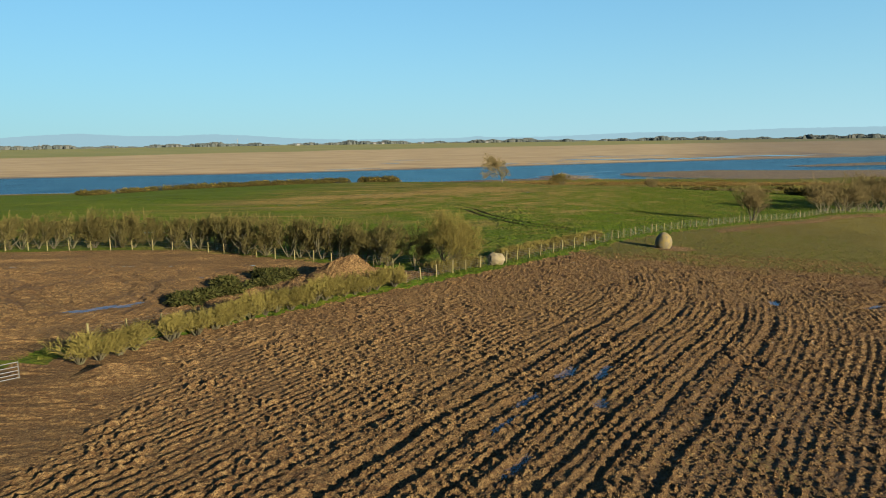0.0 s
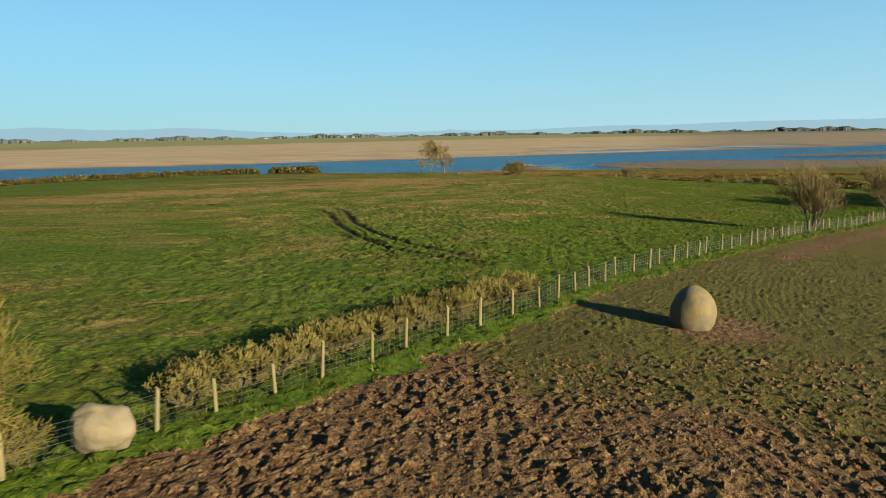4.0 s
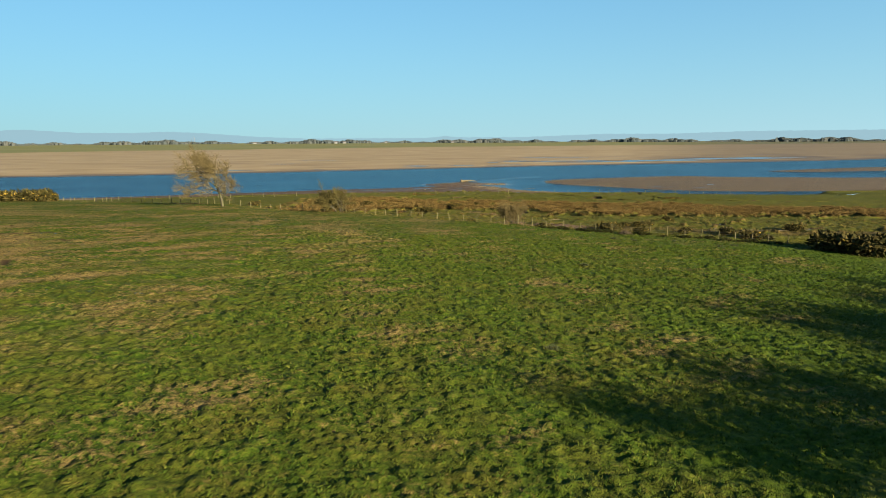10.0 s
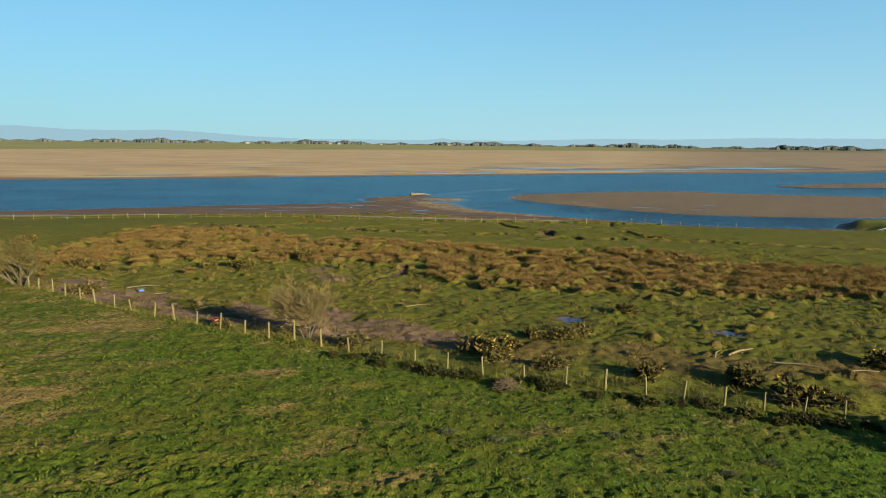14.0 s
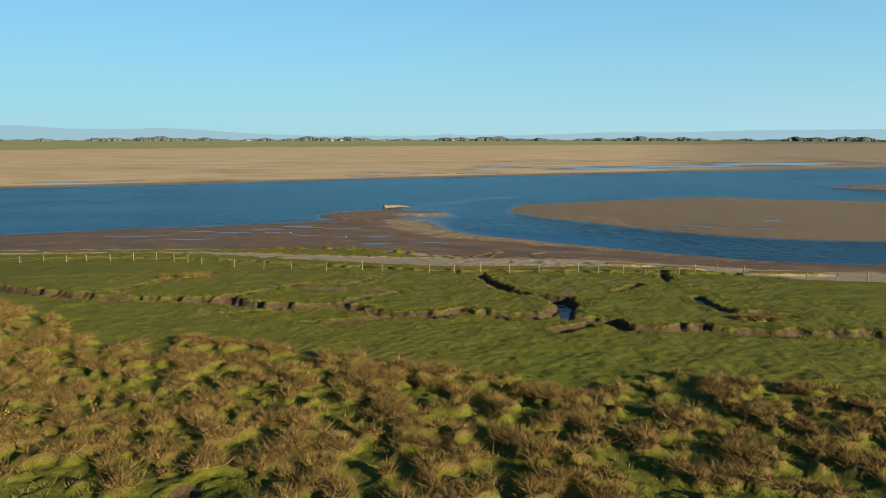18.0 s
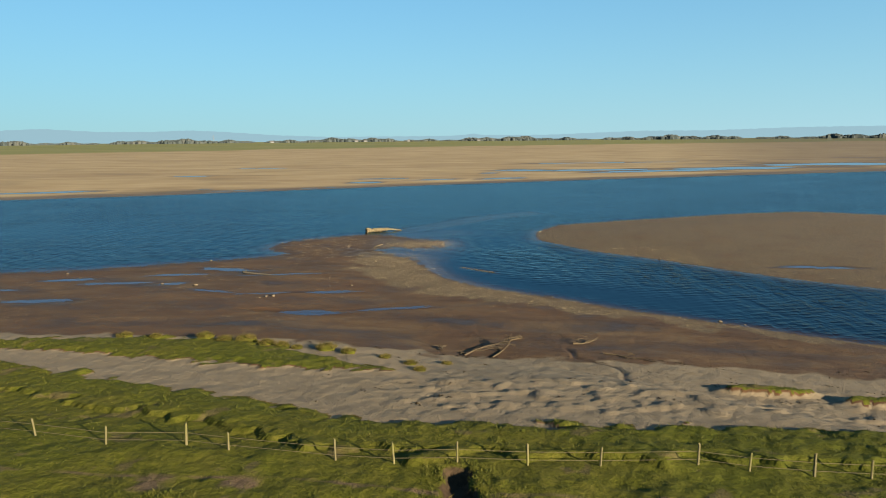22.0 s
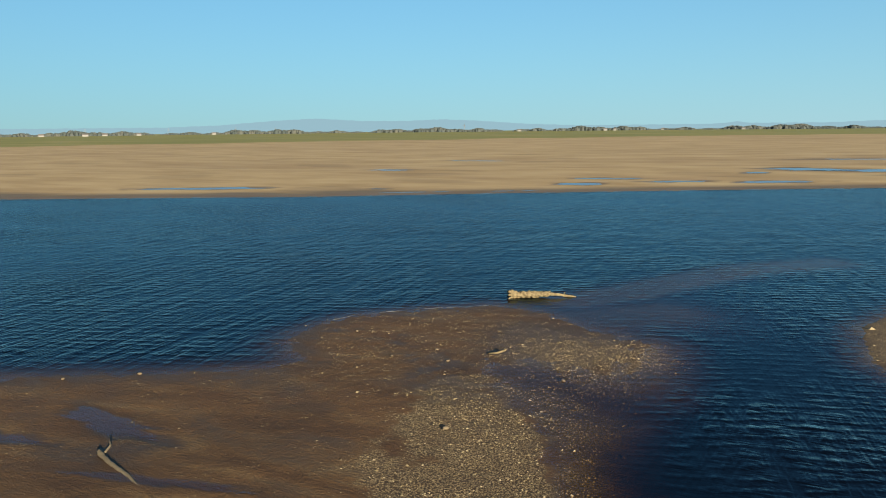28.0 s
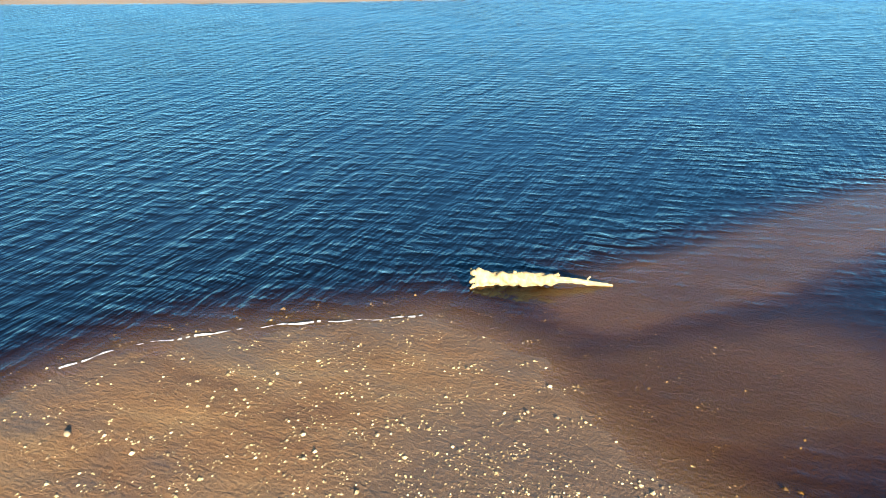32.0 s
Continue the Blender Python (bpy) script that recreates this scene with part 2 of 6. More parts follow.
def make_far():
    m = Mat("far_flats", 0.9, spec=0.15)
    wide = m.noise(0.009, 4, 0.6, m.mapped(m.pos(), (0.35, 1.0, 1)))
    mid = m.noise(0.05, 4, 0.6, m.mapped(m.pos(), (0.4, 1.0, 1), (0, 0, 0.15)))
    fine = m.noise(0.6, 4, 0.6)
    s = m.ramp(mid, (0.32, (0.48, 0.335, 0.165)), (0.55, (0.64, 0.475, 0.25)), (0.75, (0.74, 0.58, 0.32)))
    s = m.mix(m.ramp(wide, (0.50, 0.0), (0.64, 0.35)), s, (0.38, 0.245, 0.125))
    g = m.ramp(wide, (0.35, (0.25, 0.265, 0.060)), (0.55, (0.34, 0.325, 0.09)), (0.7, (0.42, 0.355, 0.13)))
    gm = m.math("ADD", m.attr("cover"), m.math("MULTIPLY", m.math("SUBTRACT", wide, 0.5), 0.5))
    col = m.mix(m.ramp(gm, (0.46, 0.0), (0.54, 1.0)), s, g)
    damp = m.attr("damp")
    col = m.mix(m.ramp(damp, (0.2, 0.0), (0.8, 0.75)), col, (0.105, 0.070, 0.045))
    rough = m.ramp(damp, (0.3, 0.9), (0.9, 0.62))
    return m.set(col, rough, m.bump(fine, 0.3, 0.1))


def make_water(name, tint, wave=1.0, body=(0.004, 0.007, 0.010)):
    """Peaty water: light is lost with the depth of water under the surface, the surface mirrors the sky."""
    m = Mat(name)
    t = m.t
    d = m.attr("depth")
    open_water = wave > 0.5
    chans = m.n("ShaderNodeCombineColor")
    for i, k in enumerate(tint):
        e = m.math("POWER", 2.718, m.math("MULTIPLY", d, -k))
        t.links.new(e, chans.inputs[i])
    if open_water:
        p = m.mapped(m.pos(), (0.36, 1.0, 1.0), (0, 0, radians(-17)))
        swell = m.noise(0.80, 2, 0.5, p, 0.5)
        chop = m.noise(2.1, 3, 0.6, m.mapped(m.pos(), (0.5, 1.0, 1.0), (0, 0, radians(-24))), 0.4)
        crest = m.n("ShaderNodeTexWave")
        crest.bands_direction, crest.wave_profile = "Y", "SIN"
        t.links.new(m.mapped(m.pos(), (1, 1, 1), (0, 0, radians(-17))), crest.inputs["Vector"])
        for key, val in (("Scale", 0.21), ("Distortion", 7.0), ("Detail", 3.0), ("Detail Scale", 0.5), ("Detail Roughness", 0.55)):
            crest.inputs[key].default_value = val
        ridge = m.math("POWER", crest.outputs["Fac"], 2.5)
        gust = m.ramp(m.noise(0.040, 3, 0.6, m.mapped(m.pos(), (0.6, 1.0, 1))), (0.35, 0.55), (0.65, 1.15))
        cat = m.ramp(m.noise(0.55, 3, 0.65, m.mapped(m.pos(), (1.0, 0.24, 1.0), (0, 0, radians(8)))), (0.36, 0.35), (0.62, 1.5))
        shelter = m.math("MINIMUM", 1.0, m.math("ADD", 0.22, m.math("MULTIPLY", d, 2.4)))
        force = m.math("MULTIPLY", m.math("MULTIPLY", gust, cat), m.math("MULTIPLY", shelter, m.math("ADD", 1.0, m.math("MULTIPLY", m.attr("riffle"), 0.9))))
        h = m.math("ADD", m.math("ADD", swell, m.math("MULTIPLY", ridge, 0.22)), m.math("MULTIPLY", chop, 0.26))
        nrm = m.bump(m.math("MULTIPLY", h, force), 1.0, 0.175)
    else:
        nrm = m.bump(m.noise(2.0, 3, 0.6), 0.1, 0.06)
    clear = m.n("ShaderNodeBsdfTransparent")
    t.links.new(chans.outputs[0], clear.inputs[0])
    deep = m.n("ShaderNodeBsdfDiffuse")
    deep.inputs[0].default_value = (*body, 1)
    k = m.math("SUBTRACT", 1.0, m.math("POWER", 2.718, m.math("MULTIPLY", d, -0.7)))
    under = m.n("ShaderNodeMixShader")
    t.links.new(k, under.inputs[0])
    t.links.new(clear.outputs[0], under.inputs[1])
    t.links.new(deep.outputs[0], under.inputs[2])
    gloss = m.n("ShaderNodeBsdfGlossy")
    gloss.inputs["Color"].default_value = (0.26, 0.42, 0.52, 1) if open_water else (0.5, 0.62, 0.74, 1)
    gloss.inputs["Roughness"].default_value = 0.05 if open_water else 0.03
    t.links.new(nrm, gloss.inputs["Normal"])
    fr = m.n("ShaderNodeFresnel")
    fr.inputs[0].default_value = 1.33
    t.links.new(nrm, fr.inputs["Normal"])
    top = m.n("ShaderNodeMixShader")
    t.links.new(fr.outputs[0], top.inputs[0])
    t.links.new(under.outputs[0], top.inputs[1])
    t.links.new(gloss.outputs[0], top.inputs[2])
    t.links.new(top.outputs[0], m.out.inputs["Surface"])
    return m.m


def make_wood(name, a, b, moss=None, scale=6.0):
    m = Mat(name, 0.85, spec=0.25)
    p = m.local()
    g = m.noise(scale, 5, 0.65, m.mapped(p, (1, 1, 0.12)))
    col = m.mix(m.ramp(g, (0.3, 0.0), (0.7, 1.0)), a, b)
    if moss:
        col = m.mix(m.ramp(m.noise(1.7, 4, 0.6), (0.45, 0.0), (0.62, 0.8)), col, moss)
    col = m.mix(m.math("MULTIPLY", m.rand(), 0.35), col, m.mix(0.5, a, (0.03, 0.025, 0.02)))
    return m.set(col, None, m.bump(g, 0.5, 0.02))


def make_twig(name, a, b, c=None):
    m = Mat(name, 0.9, spec=0.1)
    f = m.noise(1.3, 3, 0.6)
    col = m.mix(m.ramp(f, (0.3, 0.0), (0.7, 1.0)), a, b)
    if c:
        col = m.mix(m.ramp(m.island(), (0.5, 0.0), (1.0, 1.0)), col, c)
    return m.set(col)


def make_leaf(name, a, b, c):
    m = Mat(name, 0.8, spec=0.06)
    i = m.island()
    col = m.ramp(i, (0.0, a), (0.55, b), (1.0, c))
    f = m.noise(0.8, 3)
    return m.set(m.mix(m.ramp(f, (0.35, 0.0), (0.7, 0.5)), col, a))


def make_stone(name, a, b, lichen=None):
    m = Mat(name, 0.8, spec=0.3)
    g, f = m.noise(1.1, 4, 0.6), m.noise(14, 5, 0.7)
    col = m.mix(m.ramp(g, (0.35, 0.0), (0.65, 1.0)), a, b)
    col = m.mix(m.ramp(f, (0.4, 0.0), (0.75, 0.35)), col, (0.12, 0.10, 0.075))
    if lichen:
        col = m.mix(m.ramp(m.noise(2.2, 5, 0.7), (0.46, 0.0), (0.60, 0.75)), col, lichen)
    return m.set(col, None, m.bump(m.math("ADD", f, g), 0.5, 0.04))


def make_pebbles():
    m = Mat("pebbles", 0.7, spec=0.35)
    col = m.ramp(m.island(), (0.0, (0.085, 0.055, 0.026)), (0.45, (0.20, 0.14, 0.062)), (0.80, (0.44, 0.34, 0.17)), (1.0, (0.70, 0.57, 0.36)))
    return m.set(col, None, m.bump(m.noise(18, 3), 0.3, 0.01))


def make_plain(name, col, rough=0.8, var=0.3, scale=0.4, metal=0.0):
    m = Mat(name, rough, metal)
    f = m.noise(scale, 4, 0.6)
    return m.set(m.mix(m.ramp(f, (0.35, 0.0), (0.65, var)), col, tuple(c * 0.45 for c in col)))


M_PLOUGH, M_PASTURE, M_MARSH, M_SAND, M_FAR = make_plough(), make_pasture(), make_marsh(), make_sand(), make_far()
M_WATER = make_water("river_water", (6.3, 8.4, 15.0), 1.0, (0.0014, 0.0016, 0.0026))
M_PUDDLE = make_water("puddle_water", (1.5, 2.2, 3.2), 0.10)
M_CREEK = make_plain("wet_creek_mud", (0.075, 0.052, 0.030), 0.42, 0.4, 2.5)
M_POST = make_wood("fence_post_wood", (0.20, 0.17, 0.075), (0.35, 0.30, 0.14), (0.23, 0.225, 0.05))
M_WIRE = make_plain("galvanised_wire", (0.30, 0.31, 0.30), 0.5, 0.3, 3.0, 0.6)
M_TRUNK = make_wood("bark", (0.08, 0.068, 0.04), (0.16, 0.14, 0.08), (0.15, 0.155, 0.045))
M_TWIG_TAN = make_twig("bare_twigs_tan", (0.145, 0.115, 0.045), (0.255, 0.200, 0.082))
M_TWIG_OLIVE = make_twig("mossy_twigs", (0.150, 0.128, 0.028), (0.295, 0.245, 0.064))
M_TWIG_DARK = make_twig("hedge_twigs", (0.090, 0.078, 0.022), (0.195, 0.165, 0.050))
M_RUSH = make_leaf("rush_blades", (0.085, 0.054, 0.014), (0.290, 0.185, 0.052), (0.56, 0.40, 0.14))
M_GRASS = make_leaf("grass_blades", (0.045, 0.092, 0.007), (0.110, 0.175, 0.014), (0.230, 0.235, 0.035))
M_MARSHG = make_leaf("marsh_grass_blades", (0.070, 0.085, 0.010), (0.150, 0.165, 0.022), (0.280, 0.250, 0.065))
M_DRYGRASS = make_leaf("verge_grass_blades", (0.110, 0.100, 0.018), (0.220, 0.180, 0.045), (0.330, 0.260, 0.090))
M_GORSE = make_leaf("gorse_leaves", (0.050, 0.052, 0.012), (0.125, 0.105, 0.028), (0.235, 0.180, 0.055))
M_BLOOM = make_plain("gorse_bloom", (0.62, 0.42, 0.03), 0.7, 0.2)
M_BRAMBLE = make_leaf("bramble_leaves", (0.030, 0.036, 0.009), (0.062, 0.068, 0.015), (0.115, 0.108, 0.030))
M_EGG = make_stone("standing_stone_rock", (0.155, 0.130, 0.072), (0.235, 0.190, 0.10), (0.27, 0.20, 0.035))
M_WHITE = make_stone("pale_boulder_rock", (0.24, 0.20, 0.115), (0.36, 0.30, 0.18), (0.25, 0.21, 0.09))
M_ROCK = make_stone("shore_rock", (0.14, 0.105, 0.065), (0.28, 0.215, 0.13))
M_LOG = make_wood("bleached_log", (0.13, 0.095, 0.045), (0.40, 0.315, 0.175), None, 3.0)
M_DRIFT = make_wood("driftwood_grey", (0.15, 0.12, 0.075), (0.29, 0.24, 0.16), None, 5.0)
M_PEBBLE = make_pebbles()
M_BURIED = make_wood("sand_caked_wood", (0.14, 0.100, 0.052), (0.24, 0.175, 0.095), None, 5.0)
M_WEED = make_leaf("dry_seaweed", (0.025, 0.018, 0.010), (0.060, 0.042, 0.022), (0.13, 0.09, 0.045))
M_STRAW = make_plain("straw_on_wire", (0.24, 0.19, 0.085), 0.9, 0.5, 3.0)
M_LITTER = make_leaf("tide_litter", (0.13, 0.085, 0.055), (0.25, 0.170, 0.110), (0.42, 0.32, 0.21))
# ==== terrain: heights of the land over the water level z = 0 ====
def lerp_table(v, *pairs):
    return np.interp(v, [p[0] for p in pairs], [p[1] for p in pairs])


def bump2(x, y, cx, cy, r):
    return np.exp(-((x - cx) ** 2 + (y - cy) ** 2) / (2 * r * r))


def smooth(a, b, v):
    k = np.clip((v - a) / (b - a), 0, 1)
    return k * k * (3 - 2 * k)


def waves(x, y, size, seed, octaves=3):
    """Cheap smooth noise from turned sines, about -1 to 1."""
    r = np.random.RandomState(seed)
    x, y = np.asarray(x, np.float32), np.asarray(y, np.float32)
    out, amp, tot = np.zeros_like(x), 1.0, 0.0
    for _ in range(octaves):
        for _ in range(4):
            a, p, q = (float(v) for v in r.uniform(0, 6.283, 3))
            f = 6.283 / size * float(r.uniform(0.7, 1.4))
            c, s = f * math.cos(a), f * math.sin(a)
            out += amp * np.sin(x * c + y * s + p + 1.7 * np.sin(x * (0.53 * s) - y * (0.53 * c) + q))
        tot += amp * 2.2
        size, amp = size * 0.47, amp * 0.55
    return out / tot


def grain(x, y, cell, seed):
    """Lattice noise from 0 to 1, one lump a cell."""
    u, v = x / cell, y / cell
    i, j = np.floor(u), np.floor(v)
    f, g = u - i, v - j
    f, g = f * f * (3 - 2 * f), g * g * (3 - 2 * g)

    def h(a, b):
        q = np.sin(a * 127.1 + b * 311.7 + seed * 74.7) * 43758.5453
        return q - np.floor(q)

    return (h(i, j) * (1 - f) + h(i + 1, j) * f) * (1 - g) + (h(i, j + 1) * (1 - f) + h(i + 1, j + 1) * f) * g


def seg_dist(x, y, pts):
    """Distance from the points to a polyline."""
    x, y = np.asarray(x, np.float32), np.asarray(y, np.float32)
    best = np.full(np.shape(x), 1e12, np.float32)
    for (ax, ay), (bx, by) in zip(pts[:-1], pts[1:]):
        dx, dy = bx - ax, by - ay
        u, v, n = x - ax, y - ay, dx * dx + dy * dy
        k = np.clip(u * (dx / n) + v * (dy / n), 0, 1)
        best = np.minimum(best, (u - k * dx) ** 2 + (v - k * dy) ** 2)
    return np.sqrt(best)


def inside(x, y, pts):
    """Even-odd test against a closed polygon."""
    hit = np.zeros(np.shape(x), bool)
    for (ax, ay), (bx, by) in zip(pts, pts[1:] + pts[:1]):
        if ay != by:
            hit ^= ((ay > y) != (by > y)) & (x < (bx - ax) * (y - ay) / (by - ay) + ax)
    return hit


def signed(x, y, pts):
    """Distance to a polygon's outline, positive inside."""
    d = seg_dist(x, y, pts + pts[:1])
    return np.where(inside(x, y, pts), d, -d)


# shore of the near land, from west to east, closed to the south
SHORE = [(-900, 250), (-400, 330), (-140, 378), (-60, 404), (-12, 425), (7, 434.5), (20, 437), (34, 443.5), (44, 448),
         (50.5, 452), (53.3, 455.2), (50.6, 456.6), (48, 459.2), (46.7, 463.3), (47.8, 468.4), (49.8, 472), (53, 475.2), (57.5, 478), (63, 481.8), (69, 480.5),
         (75.3, 475.4), (82.5, 471.1), (82, 466), (80, 461.8), (76.5, 462.6), (73, 463.1), (69.6, 461.2), (69, 458.6), (71.5, 454.1), (76.4, 449.3), (78.2, 446.6), (80, 441.4), (81.7, 435.7),
         (83.5, 431), (85.9, 427.3), (90.4, 422.3), (95.5, 418.6), (99, 416.5), (107, 409.5), (118, 402),
         (126, 396.4), (134, 391.5), (141, 387), (157, 383.5), (178, 383), (187, 396), (214, 404), (300, 398), (420, 360), (900, 340), (900, -900), (-900, -900)]
# the bank of the side channel
CHANNEL = SHORE[SHORE.index((71.5, 454.1)):SHORE.index((157, 383.5))]
# gravel bar between the two channels
BAR = [(103, 473), (107, 466), (112.5, 457), (124, 446), (132, 436), (139, 428.5), (152, 419), (168, 414), (200, 413), (240, 416),
       (330, 424), (600, 440), (600, 470), (330, 505), (262, 505), (231, 512), (204, 519), (186, 529.5), (164, 524), (128, 508), (111, 499), (104, 486)]
BAR_FAR = [(253, 582), (284, 600), (340, 630), (460, 655), (460, 610), (330, 580), (268, 566)]
# the sands on the far side
FAR = [(-2500, 380), (-700, 470), (-223, 548), (-139, 563), (-95, 581), (-43, 600), (0, 622), (48, 645), (80, 660), (160, 694), (250, 726),
       (340, 757), (430, 790), (560, 880), (900, 980), (2500, 1250), (5500, 2000), (5500, 6500), (-5500, 6500), (-5500, 200)]
# the line of the fence between pasture and marsh
def bank_y(x):
    return lerp_table(x, (-400, 270), (-150, 282), (-100, 284), (-50, 291), (-20, 287), (5, 279), (13, 273), (35, 263.5), (50, 253), (62, 246.8), (74.4, 241.3), (85, 238.5), (97, 235.5), (110, 233), (150, 228), (400, 200))


# the line of the fence between the ploughed field and the pasture
def fence_y(x):
    return lerp_table(x, (-120, -30), (-40, 32), (-17, 54), (2.6, 74.5), (16.5, 89.5), (22, 97.5), (49, 127), (75, 152), (110, 178), (200, 240))


# the tall hedge north of the muddy field
def hedge_y(x):
    return lerp_table(x, (-200, 78), (-130, 82), (-90, 86), (-57, 88), (-44, 89), (-35, 88.2), (-27.5, 84.6), (-19, 80), (-9, 75.2), (-3, 71.8), (0, 71))


# the line where the marsh turf ends and the beach begins
def beach_y(x):
    return lerp_table(x, (-300, 330), (-100, 360), (0, 381), (30, 383), (46, 378), (70, 368.7), (78, 364.4), (85, 362.6), (115, 361.8), (150, 358), (172, 362), (182, 382), (188, 394), (214, 402), (300, 396), (420, 356))


DUNE = [(-20, 388), (10, 388.5), (41, 386.5), (55, 388), (66, 386.5), (74, 380.5), (82, 375.8), (72, 376.3), (60, 379.3), (45, 383), (10, 386), (-20, 385)]
ISLETS = [(112.6, 373.6, 3.4, 0.9), (121.0, 371.6, 3.3, 0.8), (137.0, 369.2, 6.2, 1.3)]
# a runnel cut into the beach sand
RUNNEL = [(98.2, 387.4), (98.5, 386.2), (98.5, 384.1), (101.7, 380.8), (102.1, 378.8), (101.4, 374.7)]
# salt-marsh creeks: width, depth, course
CREEKS = [
    (1.1, 0.85, [(24, 346), (33, 342), (42, 338), (53.8, 336.6), (57.7, 336.9), (60, 334.6), (64, 333.5), (71.4, 333.6), (75.9, 330.3), (79.1, 329.6), (81.9, 329.3), (84.6, 330.9), (88.2, 329.6), (91.5, 328.8), (94.6, 330.3), (96.0, 334.3), (95.6, 337.6)]),
    (0.6, 0.6, [(95.4, 337.6), (93, 339.8), (90.8, 342.1), (89.5, 345.7), (88.5, 349.9), (87.6, 354)]),
    (0.9, 0.8, [(94.6, 330), (95.4, 328), (98.6, 327.0), (100.5, 323.9), (104.1, 323.3), (107, 324.1), (110, 322.6), (116.5, 321.6), (122.5, 321.5), (131, 318), (150, 312)]),
    (0.45, 0.45, [(71.2, 333.8), (73.7, 338.3), (77, 340.8)]),
    (0.40, 0.40, [(63.2, 345.1), (65.2, 347.2), (70.8, 346.6), (73, 350)]),
    (0.45, 0.45, [(57.7, 337.7), (60.2, 341.8), (62, 343)]),
    (0.40, 0.45, [(58.1, 329.7), (62.7, 331), (68.7, 332.2)]),
    (0.38, 0.40, [(69.3, 326.2), (73.6, 326.9), (77.9, 328.4)]),
    (0.55, 0.45, [(93.5, 323.1), (96.3, 324.5)]),
    (0.5, 0.5, [(111.9, 338.5), (111.3, 334.7), (112.4, 331.3), (118, 329)]),
    (0.5, 0.5, [(113.4, 357.5), (112.8, 354.6), (111.9, 349.8)]),
    (0.40, 0.35, [(103.5, 342), (107.2, 346.4)]),
    (0.45, 0.45, [(43, 342), (46, 350), (50, 356)]),
    (0.35, 0.35, [(66.5, 277.5), (67.4, 278.9), (70.0, 282.2), (70.3, 286.7), (70.0, 290.7)]),
]
# footpaths worn into the marsh turf, and bare patches: x, y, radius
TRODDEN = [[(30, 350), (45, 348.5), (58.2, 346.3), (68.6, 343), (76.1, 341.6), (86.8, 341.7), (110, 343)], [(60, 354.5), (69.7, 353.7), (77.5, 353.7), (86.8, 352), (120, 350)]]
BARE = [(71.2, 352.7, 0.9), (71, 348.2, 1.2), (69.4, 343.5, 1.2), (66.8, 343.8, 0.9), (74.7, 342.6, 1.2), (76, 353.1, 0.9), (59.4, 285.9, 1.6), (62.3, 278.8, 1.8), (60.5, 282, 0.9), (88, 345, 1.0), (104, 348, 1.3), (97, 340, 0.9)]
# standing water: x, y, half length, half width, turn, depth
PUDDLES = [
    (4.9, 41.0, 1.3, 0.30, 58, 0.08), (6.9, 41.0, 1.2, 0.30, 60, 0.08), (2.3, 36.7, 1.1, 0.25, 58, 0.08), (1.0, 33.8, 1.1, 0.22, 58, 0.08), (5.9, 36.4, 0.7, 0.35, 50, 0.06), (1.3, 29.6, 1.1, 0.25, 58, 0.08),
    (24.1, 59.5, 0.9, 0.35, 70, 0.08), (31.8, 59.4, 1.0, 0.4, 20, 0.08), (-21.3, 72.8, 2.6, 0.8, 15, 0.12), (-25.5, 70.0, 0.9, 0.4, 10, 0.08), (-29, 57.5, 2.2, 0.7, 40, 0.1),
    (-57.9, 186.7, 3.4, 1.3, 5, 0.12), (7.9, 216, 2.2, 0.7, 10, 0.1),
    (86.0, 257.8, 1.3, 0.9, 20, 0.25), (98.0, 253.4, 1.2, 0.7, 10, 0.25), (109, 247, 1.6, 0.7, 20, 0.2),
    (40.6, 431.7, 4.0, 0.8, 12, 0.05), (47.4, 436.6, 5.0, 1.2, -5, 0.06), (57.6, 430.3, 4.5, 0.55, 8, 0.05), (42.9, 422.7, 2.6, 0.7, 15, 0.05), (51.5, 416.3, 3.0, 0.55, -20, 0.05),
    (58.5, 414.7, 3.2, 0.5, 10, 0.05), (67.5, 417.0, 5.0, 0.6, 6, 0.05), (34, 424, 4.5, 0.9, 10, 0.05), (24, 428, 5, 0.8, 8, 0.05), (67, 403.6, 6.0, 0.9, 3, 0.06), (77.5, 407, 4.5, 0.7, 15, 0.05), (30, 410, 6, 0.8, 5, 0.05), (14, 418, 6, 0.9, 8, 0.05),
    (146.5, 437.0, 4.5, 1.2, -5, 0.15), (169, 445.5, 2.4, 1.0, 5, 0.15), (160, 432, 3.0, 0.9, 0, 0.1),
    (-96, 617.3, 29, 3.0, 22, 0.1), (-72.3, 732.4, 13, 4.0, 16, 0.1), (-31, 634, 4, 1.5, 22, 0.1), (-12.7, 626.5, 10.6, 1.4, 24, 0.1), (20, 641, 11, 1.5, 22, 0.1), (36, 674.8, 10.3, 4.0, 20, 0.1), (40.5, 703.5, 12.3, 3.2, 18, 0.1),
    (69.6, 695.8, 10.4, 3.8, 14, 0.1), (99.8, 754.5, 5, 4.0, 12, 0.1), (106, 704, 14.7, 3.6, 18, 0.1), (-60, 837, 17, 3.5, 8, 0.1), (123, 784.6, 16, 9, 12, 0.1), (165, 784, 30, 10, 10, 0.1), (215, 775, 40, 12, 16, 0.1), (262, 800, 46, 12, 14, 0.1), (350, 850, 66, 14, 10, 0.1), (190, 900, 50, 6, 8, 0.1),
]


